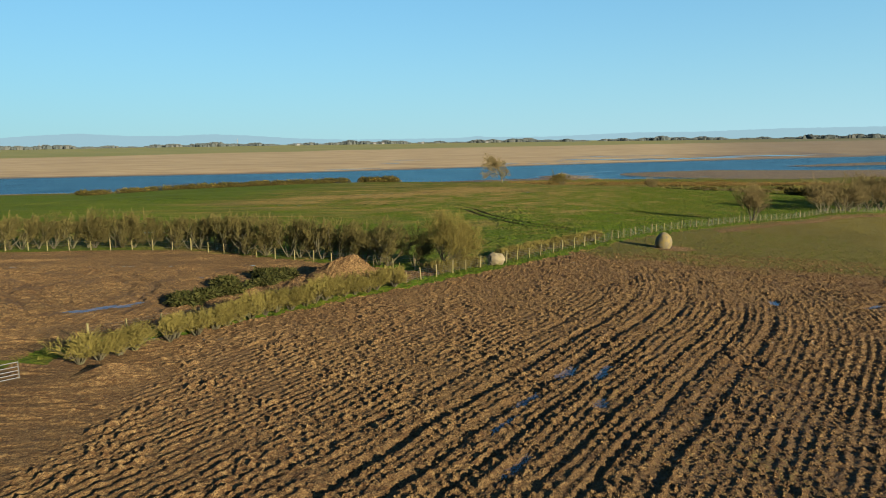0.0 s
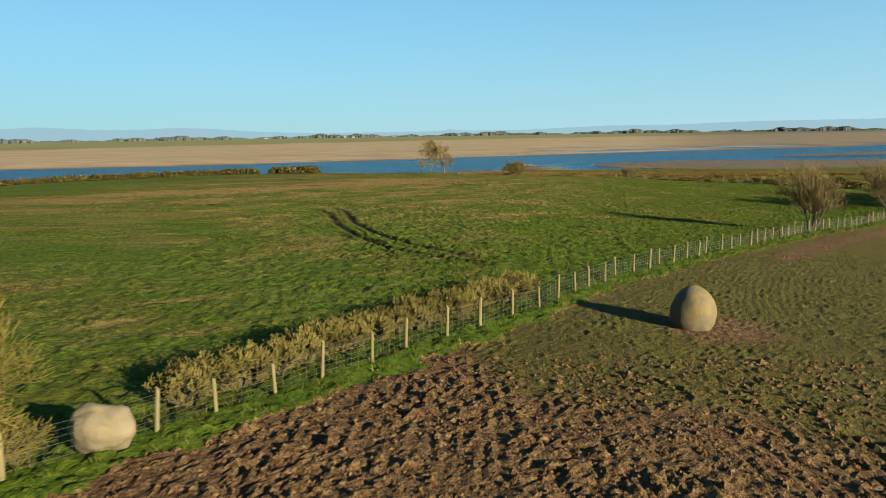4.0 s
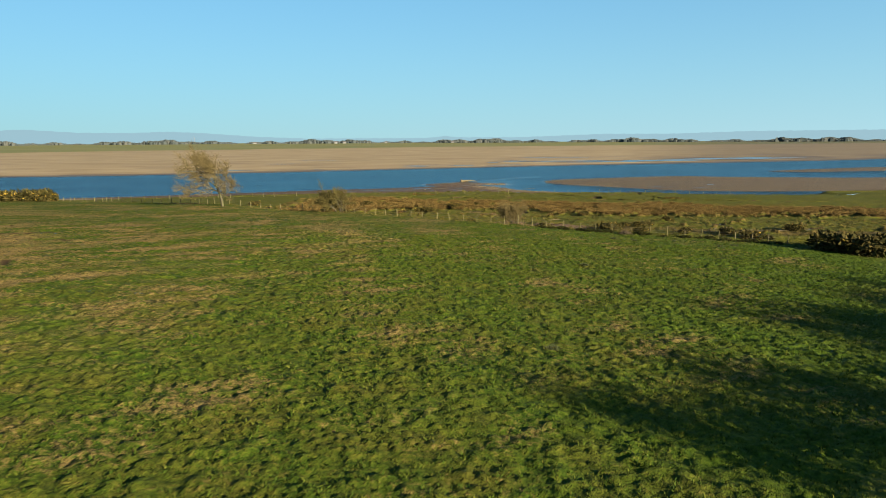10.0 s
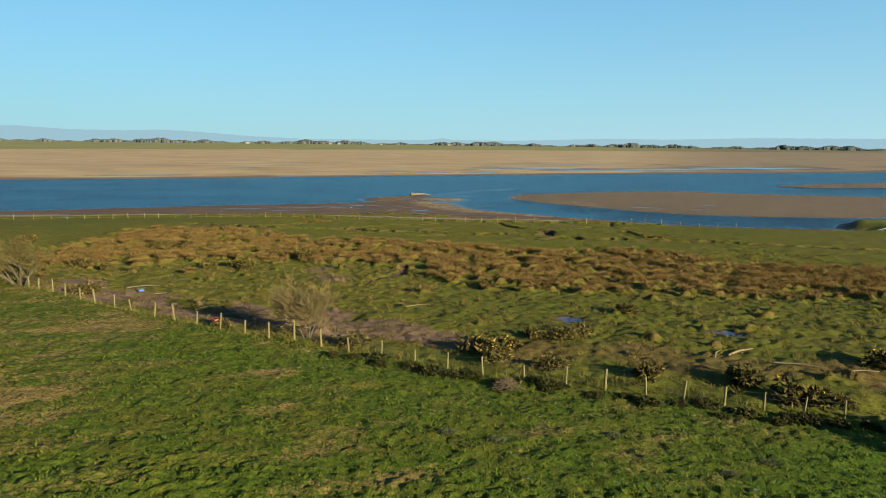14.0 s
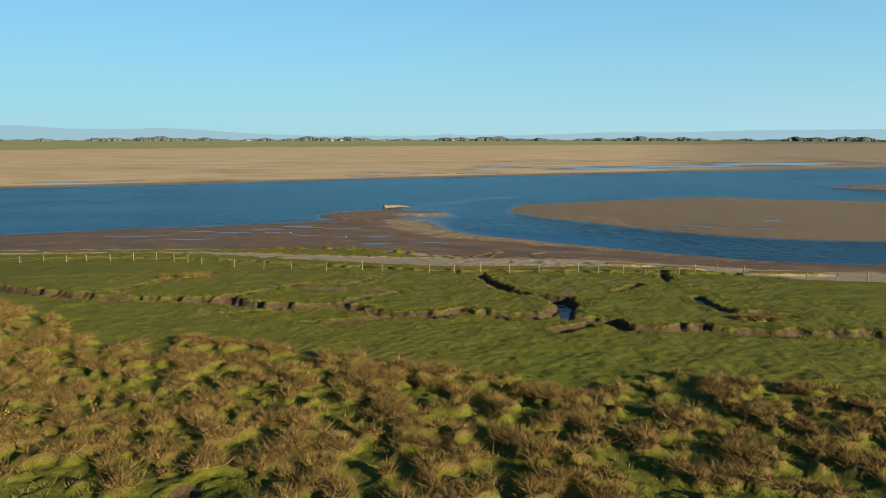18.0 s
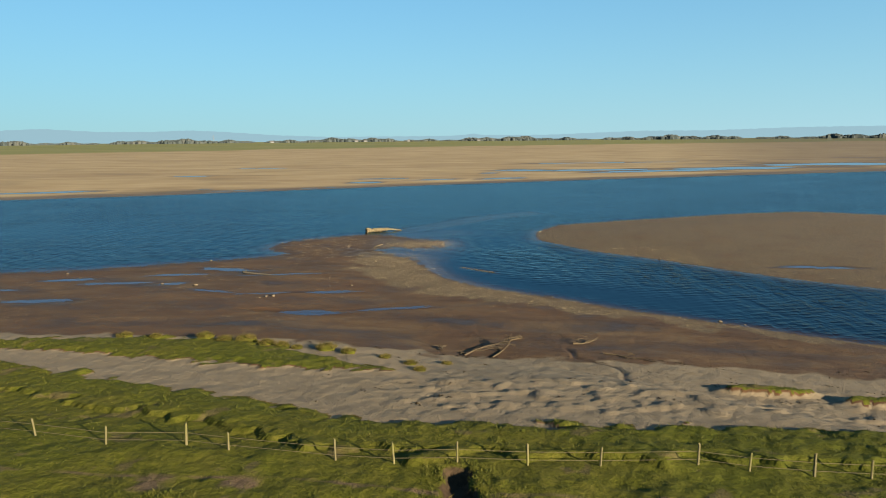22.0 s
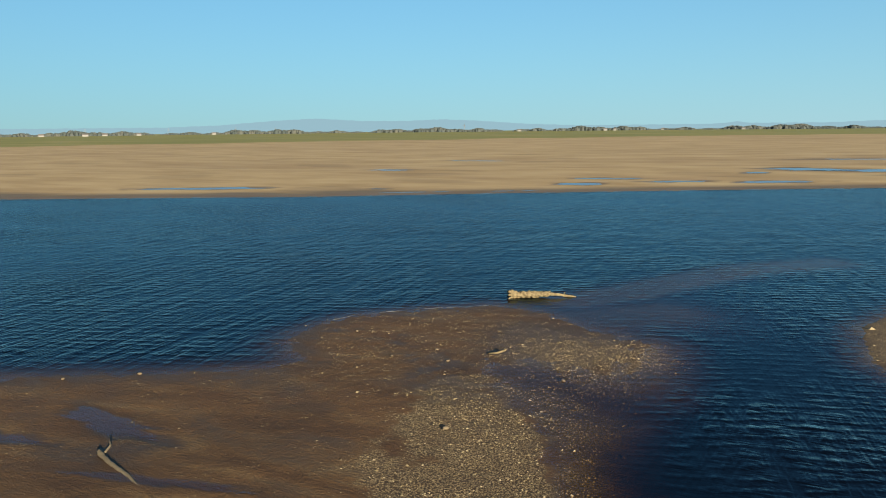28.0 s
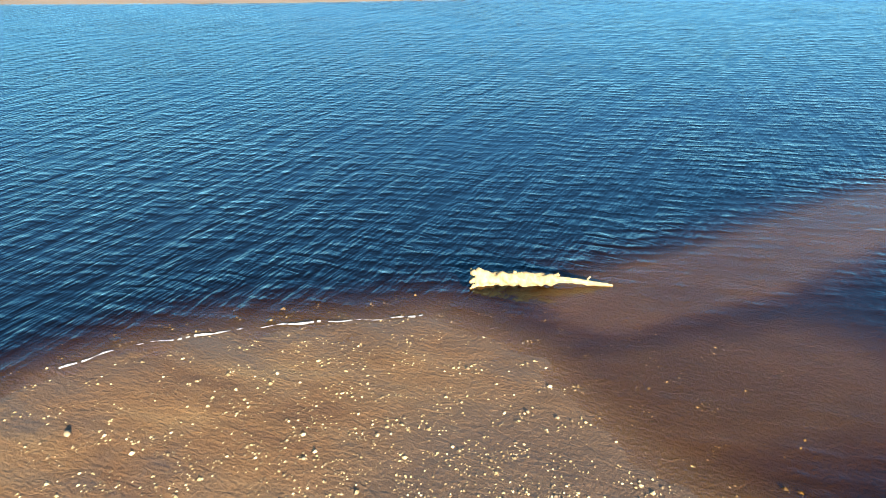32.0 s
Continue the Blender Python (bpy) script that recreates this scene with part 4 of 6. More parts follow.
def mesh_of(name, verts, faces, mats, index=None, attrs=None, smooth_shade=False):
    """A mesh from arrays: faces all of one size."""
    me = bpy.data.meshes.new(name)
    verts, faces = np.asarray(verts, np.float32), np.asarray(faces, np.int32)
    k = faces.shape[1]
    me.vertices.add(len(verts))
    me.vertices.foreach_set("co", verts.ravel())
    me.loops.add(faces.size)
    me.loops.foreach_set("vertex_index", faces.ravel())
    me.polygons.add(len(faces))
    me.polygons.foreach_set("loop_start", np.arange(0, faces.size, k, dtype=np.int32))
    for m in mats:
        me.materials.append(m)
    if index is not None:
        me.polygons.foreach_set("material_index", np.asarray(index, np.int32))
    flat = np.full(len(faces), smooth_shade) if index is None else np.asarray(index) > 0
    me.polygons.foreach_set("use_smooth", flat)
    for key, val in (attrs or {}).items():
        at = me.attributes.new(key, "FLOAT", "POINT")
        at.data.foreach_set("value", np.asarray(val, np.float32))
    me.update(calc_edges=True)
    return me


BANDS = [
    (axis(-60, 60, 3, -4800, 4800, 1.35), np.array(grow(-4, -900, 3, 1.35)[::-1] + [-4.0])),
    (axis(-46, 52, 0.5, -4800, 4800), np.linspace(-4, 15.1, 39)),
    (axis(-17, 31, 0.092, -4800, 4800), np.linspace(15, 48, 360)),
    (axis(-50, 46, 0.18, -4800, 4800), np.linspace(47.95, 76, 157)),
    (axis(-14, 56, 0.21, -4800, 4800), np.linspace(75.9, 104, 135)),
    (finer(axis(4, 62, 0.14, -4800, 4800), -8, 4, 0.25), np.linspace(103.9, 145, 292)),
    (finer(axis(20, 86, 0.14, -4800, 4800), -34, 20, 0.5), np.linspace(144.9, 185, 284)),
    (finer(axis(36, 104, 0.14, -4800, 4800), -4, 36, 0.33), np.linspace(184.9, 226, 292)),
    (finer(finer(axis(30, 128, 0.25, -4800, 4800), 0, 30, 0.6), 128, 172, 0.7), np.linspace(225.9, 372, 560)),
    (axis(40, 125, 0.25, -4800, 4800, 1.03), np.linspace(371.9, 402, 120)),
    (axis(-14, 165, 0.36, -4800, 4800), np.linspace(401.9, 500, 272)),
    (axis(-260, 420, 4.0, -4800, 4800), np.array([499.9] + grow(500, 4850, 1.5, 1.02))),
]
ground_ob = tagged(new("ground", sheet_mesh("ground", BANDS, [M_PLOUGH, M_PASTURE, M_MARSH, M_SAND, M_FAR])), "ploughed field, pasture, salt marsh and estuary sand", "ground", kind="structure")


def level(x, y):
    return float(ground(np.array([float(x)]), np.array([float(y)]))[0][0])


def levels(x, y):
    return ground(np.asarray(x, float), np.asarray(y, float))[0]


# ==== water ====
wxs, wys = axis(-10, 150, 1.0, -4800, 4800, 1.2), np.array([300 + 3 * i for i in range(25)] + list(np.linspace(375, 510, 136)) + grow(510, 1300, 2, 1.06))
gx, gy = np.meshgrid(wxs, wys)
wz = broad_z(gx.ravel(), gy.ravel())
nx, ny = len(wxs), len(wys)
qi = (np.arange(ny - 1)[:, None] * nx + np.arange(nx - 1)[None]).ravel()
quads = np.stack([qi, qi + 1, qi + nx + 1, qi + nx], 1)
quads = quads[wz[quads].min(1) < 0.05]
river = tagged(new("river", mesh_of("river", np.stack([gx.ravel(), gy.ravel(), 0 * wz], 1), quads, [M_WATER], None, {"depth": np.clip(-wz, 0, 3), "riffle": np.maximum(-1.0, 0.5 * np.exp(-((seg_dist(gx.ravel(), gy.ravel(), [(71.4, 492), (78.3, 500), (86, 510), (95.4, 517), (105, 523)]) / 5.0) ** 2)) - 0.75 * np.exp(-((seg_dist(gx.ravel(), gy.ravel(), [(74, 485), (82, 486), (86, 493), (95, 470), (92, 462)]) / 7.0) ** 2)) + 0.5 * np.exp(-((seg_dist(gx.ravel(), gy.ravel(), [(85, 459.5), (96, 454), (104, 450)]) / 4.0) ** 2)) - 1.0 * np.exp(-((seg_dist(gx.ravel(), gy.ravel(), [(80, 455), (82.3, 445), (88, 431), (98, 423), (118, 410)]) / 7.0) ** 2)))}, True)), "blue tidal river with wind ripples and peaty shallows", "river", kind="structure")


river.visible_shadow = False


def pool_sheet(p, lv):
    n, rings = 60, 5
    vs, dep = [(p[0], p[1], lv)], [p[5]]
    c, s = math.cos(radians(p[4])), math.sin(radians(p[4]))
    for r in range(1, rings + 1):
        k = 1.12 * r / rings
        for i in range(n):
            a = 6.28318 * i / n
            w = k * (1 + 0.26 * math.sin(2 * a + p[0]) + 0.18 * math.sin(5 * a + p[1]) + 0.12 * math.sin(9 * a + 2 * p[0]))
            u, v = p[2] * w * math.cos(a), p[3] * w * math.sin(a)
            vs.append((p[0] + u * c - v * s, p[1] + u * s + v * c, lv))
            dep.append(p[5] * max(0.0, 1 - k) + 0.02)
    tris = [(0, 1 + i, 1 + (i + 1) % n) for i in range(n)]
    for r in range(rings - 1):
        b = 1 + r * n
        for i in range(n):
            j = (i + 1) % n
            tris += [(b + i, b + n + i, b + n + j), (b + i, b + n + j, b + j)]
    return mesh_of("puddle", np.array(vs), np.array(tris), [M_PUDDLE], None, {"depth": np.array(dep)}, True)


for p, lv in zip(PUDDLES, POOL_LEVEL):
    tagged(new("puddle", pool_sheet(p, lv)), "shallow puddle of standing water mirroring the sky", "puddle", "puddles", "structure").visible_shadow = False


def creek_ribbon(line, w):
    """A ribbon of wet mud along a creek bed."""
    pts = [Vector((a, b, 0)) for a, b in line]
    fine = []
    for a, b in zip(pts[:-1], pts[1:]):
        n = max(1, int((b - a).length / 0.8))
        fine += [a.lerp(b, i / n) for i in range(n)]
    fine.append(pts[-1])
    vs = []
    for i, q in enumerate(fine):
        t = (fine[min(i + 1, len(fine) - 1)] - fine[max(i - 1, 0)]).normalized()
        side = Vector((-t.y, t.x, 0)) * w
        lv = float(marsh_z(np.array([q.x]), np.array([q.y]))[0])
        vs += [(q.x + side.x, q.y + side.y, lv), (q.x - side.x, q.y - side.y, lv)]
    return vs


for w, depth, line in CREEKS[:1] + CREEKS[2:3] + CREEKS[9:10]:
    vs = creek_ribbon(line, w * 0.8)
    cx = [(a[0] + b[0]) / 2 for a, b in zip(vs[0::2], vs[1::2])]
    cy = [(a[1] + b[1]) / 2 for a, b in zip(vs[0::2], vs[1::2])]
    lo = levels(cx, cy)
    lo = [min(lo[max(0, i - 2):i + 3]) + 0.10 for i in range(len(lo))]
    lo = [sum(lo[max(0, i - 3):i + 4]) / len(lo[max(0, i - 3):i + 4]) for i in range(len(lo))]
    vs = [(v[0], v[1], lo[i // 2]) for i, v in enumerate(vs)]
    fs = [(2 * i, 2 * i + 2, 2 * i + 3, 2 * i + 1) for i in range(len(vs) // 2 - 1)]
    tagged(new("creek_bed", mesh_of("creek_bed", np.array(vs), np.array(fs), [M_CREEK], None, {"depth": np.full(len(vs), 0.25)}, True)), "wet brown mud in a winding tidal creek bed", "creek", kind="structure")


# ==== building blocks ====
def part(name, me, parent, label=""):
    """One mesh object under a thing or a part."""
    ob = new(name, me)
    ob.parent = parent
    return tagged(ob, label) if label else ob


def thing(name, x, y, z, label, category, group="", turn=0.0, scale=1.0, kind=""):
    ob = new(name)
    ob.matrix_basis = Matrix.LocRotScale((x, y, z), Euler((0, 0, radians(turn))), (scale, scale, scale))
    return tagged(ob, label, category, group, kind)


def tubes(segs, mats, sides=3, name="tube"):
    """Tapered prisms from rows of (p0, p1, r0, r1)."""
    p0, p1 = np.array([s[0] for s in segs], float), np.array([s[1] for s in segs], float)
    r0, r1 = np.array([s[2] for s in segs], float), np.array([s[3] for s in segs], float)
    d = p1 - p0
    d /= np.maximum(np.linalg.norm(d, axis=1, keepdims=True), 1e-6)
    ref = np.where(np.abs(d[:, 2:3]) > 0.9, [[1.0, 0, 0]], [[0, 0, 1.0]])
    u = np.cross(d, ref)
    u /= np.linalg.norm(u, axis=1, keepdims=True)
    v = np.cross(d, u)
    n, vs = len(segs), []
    for p, r in ((p0, r0), (p1, r1)):
        for k in range(sides):
            a = 6.28318 * k / sides
            vs.append(p + (u * math.cos(a) + v * math.sin(a)) * r[:, None])
    vs = np.stack(vs, 1).reshape(-1, 3)
    base = np.arange(n)[:, None] * 2 * sides
    quads = np.concatenate([base + np.array([[k, (k + 1) % sides, sides + (k + 1) % sides, sides + k]]) for k in range(sides)])
    return mesh_of(name, vs, quads, mats)


def grow_branches(rng, start, way, length, radius, depth, out, bend=0.35, kids=(3, 5), shrink=0.62, lift=0.15, wind=(0, 0, 0), floor=0.006, gap=0.35):
    """A bent branch with its side branches; appends (p0, p1, r0, r1, depth)."""
    n = 3 if depth > 0 else 2
    p, d, r = Vector(start), Vector(way).normalized(), radius
    pts = [(p.copy(), r)]
    for i in range(n):
        d = (d + Vector([rng.gauss(0, bend) * 0.5 for _ in range(3)]) + Vector((0, 0, lift * 0.4)) + Vector(wind) * 0.25).normalized()
        q = p + d * (length / n)
        r2 = max(floor, radius * (1 - 0.62 * (i + 1) / n))
        out.append((tuple(p), tuple(q), r, r2, depth))
        p, r = q, r2
        pts.append((p.copy(), r))
    if depth <= 0:
        return
    for _ in range(rng.randint(*kids)):
        k = rng.uniform(gap, 1.0) * n
        i = min(int(k), n - 1)
        at = pts[i][0].lerp(pts[i + 1][0], k - i)
        axis3 = Vector([rng.gauss(0, 1) for _ in range(3)]).normalized()
        side = (d * 0.75 + axis3 * 0.85 + Vector((0, 0, lift)) + Vector(wind) * 0.6).normalized()
        grow_branches(rng, at, side, length * shrink * rng.uniform(0.75, 1.2), max(floor, pts[i][1] * 0.62), depth - 1, out, bend, kids, shrink, lift, wind, floor, 0.15)


def bare_tree(name, x, y, seed, height, spread, trunk_r, depth, wood, twig, label, category, group="", stems=1, wind=(0, 0, 0), kids=(4, 6), first=0.35, lift=0.2, floor=0.010, z=None):
    """A leafless tree or bush: trunk with limbs, and a crown of twigs."""
    rng = random.Random(seed)
    rows = []
    for s in range(stems):
        a = rng.uniform(0, 6.283)
        lean = 0.1 if stems == 1 else spread
        way = (math.cos(a) * lean, math.sin(a) * lean, 1)
        off = 0 if stems == 1 else 0.25 * height * 0.2
        grow_branches(rng, (math.cos(a) * off, math.sin(a) * off, -0.15), way, height * (0.55 if stems == 1 else 0.5) * rng.uniform(0.85, 1.1), trunk_r, depth, rows, 0.3, kids, 0.66, lift, wind, floor, first)
    ob = thing(name, x, y, level(x, y) if z is None else z, label, category, group)
    thick = [r[:4] for r in rows if r[4] >= depth - 1]
    thin = [r[:4] for r in rows if r[4] < depth - 1]
    part("trunk", tubes(thick, [wood], 6, "trunk"), ob)
    part("crown", tubes(thin, [twig], 3, "crown"), ob)
    return ob


def leaf_bush_meshes(seed, leaf, wood, n, size, flat=0.75, bloom=None, bloom_n=0, leaf_len=0.22):
    """Foliage of many small leaf sprays over a mound, with stems under it."""
    r = np.random.RandomState(seed)
    lumps = r.uniform(-0.55, 0.55, (9, 3)) * [1, 1, 0.35] + [0, 0, 0.42]
    rad = r.uniform(0.30, 0.52, 9)

    def cloud(count, length, grow_r):
        k = r.randint(0, 9, count)
        d = r.normal(size=(count, 3))
        d /= np.linalg.norm(d, axis=1, keepdims=True)
        p = lumps[k] + d * (rad[k] * grow_r * r.uniform(0.72, 1.06, count))[:, None]
        p[:, 2] = np.abs(p[:, 2]) * flat
        p *= size
        a = r.normal(size=(count, 3)) + d * 0.9
        a /= np.linalg.norm(a, axis=1, keepdims=True)
        b = np.cross(a, r.normal(size=(count, 3)))
        b /= np.linalg.norm(b, axis=1, keepdims=True)
        ln = length * r.uniform(0.6, 1.3, count)[:, None]
        v = np.stack([p - b * ln * 0.28, p + b * ln * 0.28, p + a * ln], 1).reshape(-1, 3)
        return v, np.arange(count * 3).reshape(-1, 3)

    v, f = cloud(n, leaf_len, 1.0)
    out = [mesh_of("foliage", v, f, [leaf])]
    segs = []
    for i in range(9):
        top = lumps[i] * size
        top[2] *= flat
        segs.append((top * [0.15, 0.15, 0], top, 0.05 * size, 0.02 * size))
    out.append(tubes(segs, [wood], 4, "stems"))
    if bloom:
        v, f = cloud(bloom_n, leaf_len * 0.75, 1.04)
        v[:, 2] += 0.04
        out.append(mesh_of("blossom", v, f, [bloom]))
    return out


def blades(x, y, z, rng, per, height, width, lean, mat, name, jitter=0.12, tall_var=0.5):
    """Tufts of grass blades standing at the given points, as one mesh."""
    n = len(x)
    bx = np.repeat(x, per) + rng.normal(0, jitter, n * per)
    by = np.repeat(y, per) + rng.normal(0, jitter, n * per)
    bz = np.repeat(z, per) - 0.03
    hs = np.repeat(height * rng.uniform(1 - tall_var, 1 + tall_var * 0.6, n), per) * rng.uniform(0.65, 1.15, n * per)
    ang = rng.uniform(0, 6.283, n * per)
    out = np.stack([bx - np.repeat(x, per), by - np.repeat(y, per)], 1) / max(jitter, 1e-3)
    tip = np.stack([bx + (out[:, 0] * 0.5 + rng.normal(0, 0.5, n * per)) * lean * hs, by + (out[:, 1] * 0.5 + rng.normal(0, 0.5, n * per)) * lean * hs, bz + hs], 1)
    w = np.stack([np.cos(ang), np.sin(ang), 0 * ang], 1) * (width * rng.uniform(0.6, 1.3, n * per))[:, None]
    root = np.stack([bx, by, bz], 1)
    v = np.stack([root - w, root + w, tip], 1).reshape(-1, 3)
    return mesh_of(name, v, np.arange(len(v)).reshape(-1, 3), [mat])


# ==== fences ====
def post_mesh(h=1.18, r=0.068):
    bm = bmesh.new()
    bmesh.ops.create_cone(bm, cap_ends=True, segments=7, radius1=r, radius2=r * 0.92, depth=h + 0.3)
    bmesh.ops.translate(bm, verts=bm.verts, vec=(0, 0, (h - 0.3) / 2))
    for v in bm.verts:
        if v.co.z > h - 0.05:
            v.co.z += 0.05 * v.co.x / r
    me = bpy.data.meshes.new("post")
    bm.to_mesh(me)
    bm.free()
    me.materials.append(M_POST)
    return me


def polyline(pts, step, rng=None, wob=0.0):
    """Points at even steps along a line."""
    out, carry = [], 0.0
    for (ax, ay), (bx, by) in zip(pts[:-1], pts[1:]):
        ln = math.hypot(bx - ax, by - ay)
        d = carry
        while d < ln:
            k = d / ln
            out.append((ax + (bx - ax) * k + (rng.gauss(0, wob) if rng else 0), ay + (by - ay) * k + (rng.gauss(0, wob) if rng else 0)))
            d += step * (rng.uniform(0.88, 1.12) if rng else 1)
        carry = d - ln
    return out


def fence(pts, label, height=1.18, wires=(0.25, 0.45, 0.65, 0.85, 1.05), net=0.0, seed=1, lean=0.035, wire_r=0.0055, wire_mat=M_WIRE):
    rng = random.Random(seed)
    x0, y0 = pts[0]
    zs = levels([p[0] for p in pts], [p[1] for p in pts])
    ob = thing("fence", x0, y0, float(zs[0]), label, "fence")
    me = post_mesh(height)
    tall = post_mesh(height * 1.16, 0.085)
    tops = []
    for i, (p, z) in enumerate(zip(pts, zs)):
        o = part("post", tall if i % 9 == 0 else me, ob)
        e = Euler((rng.gauss(0, lean), rng.gauss(0, lean), rng.uniform(0, 6.28)))
        s = rng.uniform(0.9, 1.08)
        o.matrix_basis = Matrix.LocRotScale((p[0] - x0, p[1] - y0, float(z) - float(zs[0])), e, (1, 1, s))
        tops.append(Vector((p[0] - x0, p[1] - y0, float(z) - float(zs[0]))))
    for h in wires:
        segs = [((a.x, a.y, a.z + h), (b.x, b.y, b.z + h), wire_r, wire_r) for a, b in zip(tops[:-1], tops[1:])]
        part("wire", tubes(segs, [wire_mat], 3, "wire"), ob)
    if net:
        segs = []
        for a, b in zip(tops[:-1], tops[1:]):
            n = max(1, int((b - a).length / net))
            for k in range(n):
                q = a.lerp(b, k / n)
                segs.append(((q.x, q.y, q.z + 0.05), (q.x, q.y, q.z + wires[-2]), 0.004, 0.004))
        part("netting", tubes(segs, [M_WIRE], 3, "netting"), ob)
    return ob


rng_f = random.Random(5)
LINE_A = polyline([(x, float(fence_y(np.array([x]))[0])) for x in (-24.6, -17, 2.6, 16.5, 22, 49, 75, 108)], 2.05, rng_f, 0.06)
fence(LINE_A, "weathered wooden post and wire stock fence along a hedge", 1.15, (0.18, 0.36, 0.54, 0.72, 0.9, 1.08), 0.3, 3)
LINE_B = polyline([(x, float(bank_y(np.array([x]))[0]) + 0.3) for x in (-112, -50, -20, 5, 13, 35, 50, 62, 74.4, 85, 97, 107)], 2.35, rng_f, 0.08)
fence(LINE_B, "old wooden post fence on the bank above the marsh", 1.15, (0.4, 0.7, 1.0), 0.0, 4, 0.06)
LINE_C = polyline([(-60, 352), (-20, 366), (22, 372.5), (37, 372.8), (47.5, 365.5)], 3.6, rng_f, 0.12)
LINE_C += [(51.6, 362.2), (56.4, 360.5), (60.7, 359.4), (65.9, 358.2), (71.0, 358.1), (73.9, 357.3), (80.6, 356.1), (84.1, 355.4), (87.7, 355.6), (91.7, 355.4), (95.8, 355.5), (101.3, 355.7), (103.9, 355.0), (107.2, 354.5), (110.2, 354.4), (114.8, 354.1), (117.2, 354.9), (120.4, 355.4)]
LINE_C += polyline([(124, 354.6), (140, 352), (175, 350)], 3.8, rng_f, 0.12)
fence(LINE_C, "wooden post fence, its wires hung with straw, at the marsh edge", 1.2, (0.30, 0.78), 0.0, 6, 0.04, 0.018, M_STRAW)
LINE_H = polyline([(x, float(hedge_y(np.array([x]))[0]) - 1.0) for x in (-80, -57, -44, -35, -27.5, -19, -9, -4)], 2.6, rng_f, 0.06)
fence(LINE_H, "wooden post and wire fence under the tall hedge", 1.15, (0.3, 0.6, 0.9, 1.08), 0.0, 8, 0.03)


def gate(x, y, turn):
    """A galvanised field gate with five rails."""
    ob = thing("gate", x, y, level(x, y), "galvanised five-bar metal field gate beside the hedge", "gate", turn=turn)
    for h in (0.25, 0.45, 0.65, 0.87, 1.12):
        part("rail", tubes([((0.1, 0, h), (3.6, 0, h), 0.028, 0.028)], [M_WIRE], 6, "rail"), ob)
    for u in (0.1, 1.85, 3.6):
        part("stile", tubes([((u, 0, 0.2), (u, 0, 1.15), 0.03, 0.03)], [M_WIRE], 6, "stile"), ob)
    return ob


gate(-24.9, 39.9, 226)

# ==== hedges ====
def hedge_set(name, n, height, seed0, stems, twig, label, wind, depth=3, kids=(4, 6), r=0.05, floor=0.010):
    """Several shapes of one hedge plant, built at the origin far under ground level of nothing else: used once each, then copied."""
    made = []
    for k in range(n):
        rng = random.Random(seed0 + k)
        rows = []
        for s in range(stems):
            a, q = rng.uniform(0, 6.283), rng.uniform(0, 0.10)
            grow_branches(rng, (math.cos(a) * q, math.sin(a) * q, -0.1), (math.cos(a) * 0.62, math.sin(a) * 0.62, 1), height * rng.uniform(0.42, 0.6), r * rng.uniform(0.7, 1.1), depth, rows, 0.4, kids, 0.62, 0.25, wind, floor, 0.25)
        made.append((tubes([q[:4] for q in rows if q[4] >= depth - 1], [M_TRUNK], 5, "trunk"), tubes([q[:4] for q in rows if q[4] < depth - 1], [twig], 3, "crown")))
    return made


def plant_hedge(name, shapes, spots, label, group, seed, lo=0.85, hi=1.15):
    rng = random.Random(seed)
    first = {}
    zs = levels([p[0] for p in spots], [p[1] for p in spots])
    for i, (p, z) in enumerate(zip(spots, zs)):
        k = rng.randrange(len(shapes))
        s = rng.uniform(lo, hi)
        m = Matrix.LocRotScale((p[0], p[1], float(z)), Euler((0, 0, rng.uniform(-0.6, 0.6))), (s * rng.uniform(0.95, 1.15), s * rng.uniform(0.95, 1.15), s))
        if k not in first:
            ob = tagged(new(name), label, "hedge plant", group)
            part("trunk", shapes[k][0], ob)
            part("crown", shapes[k][1], ob)
            first[k] = ob
            ob.matrix_basis = m
        else:
            src = first[k]
            keep = src.matrix_basis.copy()
            src.matrix_basis = Matrix.Identity(4)
            copy_thing(src, m)
            src.matrix_basis = keep


LOW = hedge_set("hedge_plant", 4, 1.75, 100, 18, M_TWIG_OLIVE, "", (0.1, 0.1, 0), 3, (4, 6), 0.04, 0.011)
rng_h = random.Random(9)
spots = polyline([(-23.5, 43.2), (-16, 54.5), (-6.8, 65.2)], 1.15, rng_h, 0.2)
spots = [(a + 0.45, b - 0.4) for a, b in spots if not (-21.6 < a < -20.4)]
plant_hedge("hedge_plant", LOW, spots, "low mossy bare hawthorn hedge plant beside a fence", "low hedge", 11, 0.9, 1.2)
spots = polyline([(-2.5, 69.6), (1.2, 73.6)], 1.2, rng_h, 0.15) + polyline([(4.2, 77.4), (10.5, 84.8), (17.2, 92.2)], 0.95, rng_h, 0.15)
LAID = hedge_set("hedge_plant", 3, 1.3, 130, 14, M_TWIG_OLIVE, "", (0.25, 0.25, -0.05), 3, (4, 6), 0.04, 0.011)
plant_hedge("hedge_plant", LAID, [(a - 0.55, b + 0.55) for a, b in spots], "low laid bare hawthorn hedge plant by the fence", "laid hedge", 12, 0.9, 1.15)
plant_hedge("hedge_plant", LAID, [(a - 1.35, b + 1.25) for a, b in spots], "low laid bare hawthorn hedge plant by the fence", "laid hedge", 16, 0.85, 1.05)
TALL = hedge_set("hawthorn", 4, 5.2, 160, 7, M_TWIG_DARK, "", (0.34, 0.10, 0), 4, (3, 5), 0.07, 0.015)
spots = polyline([(x, float(hedge_y(np.array([x]))[0]) + 0.4) for x in (-120, -90, -57, -44, -35, -27.5, -19, -9, -5)], 1.75, rng_h, 0.35)
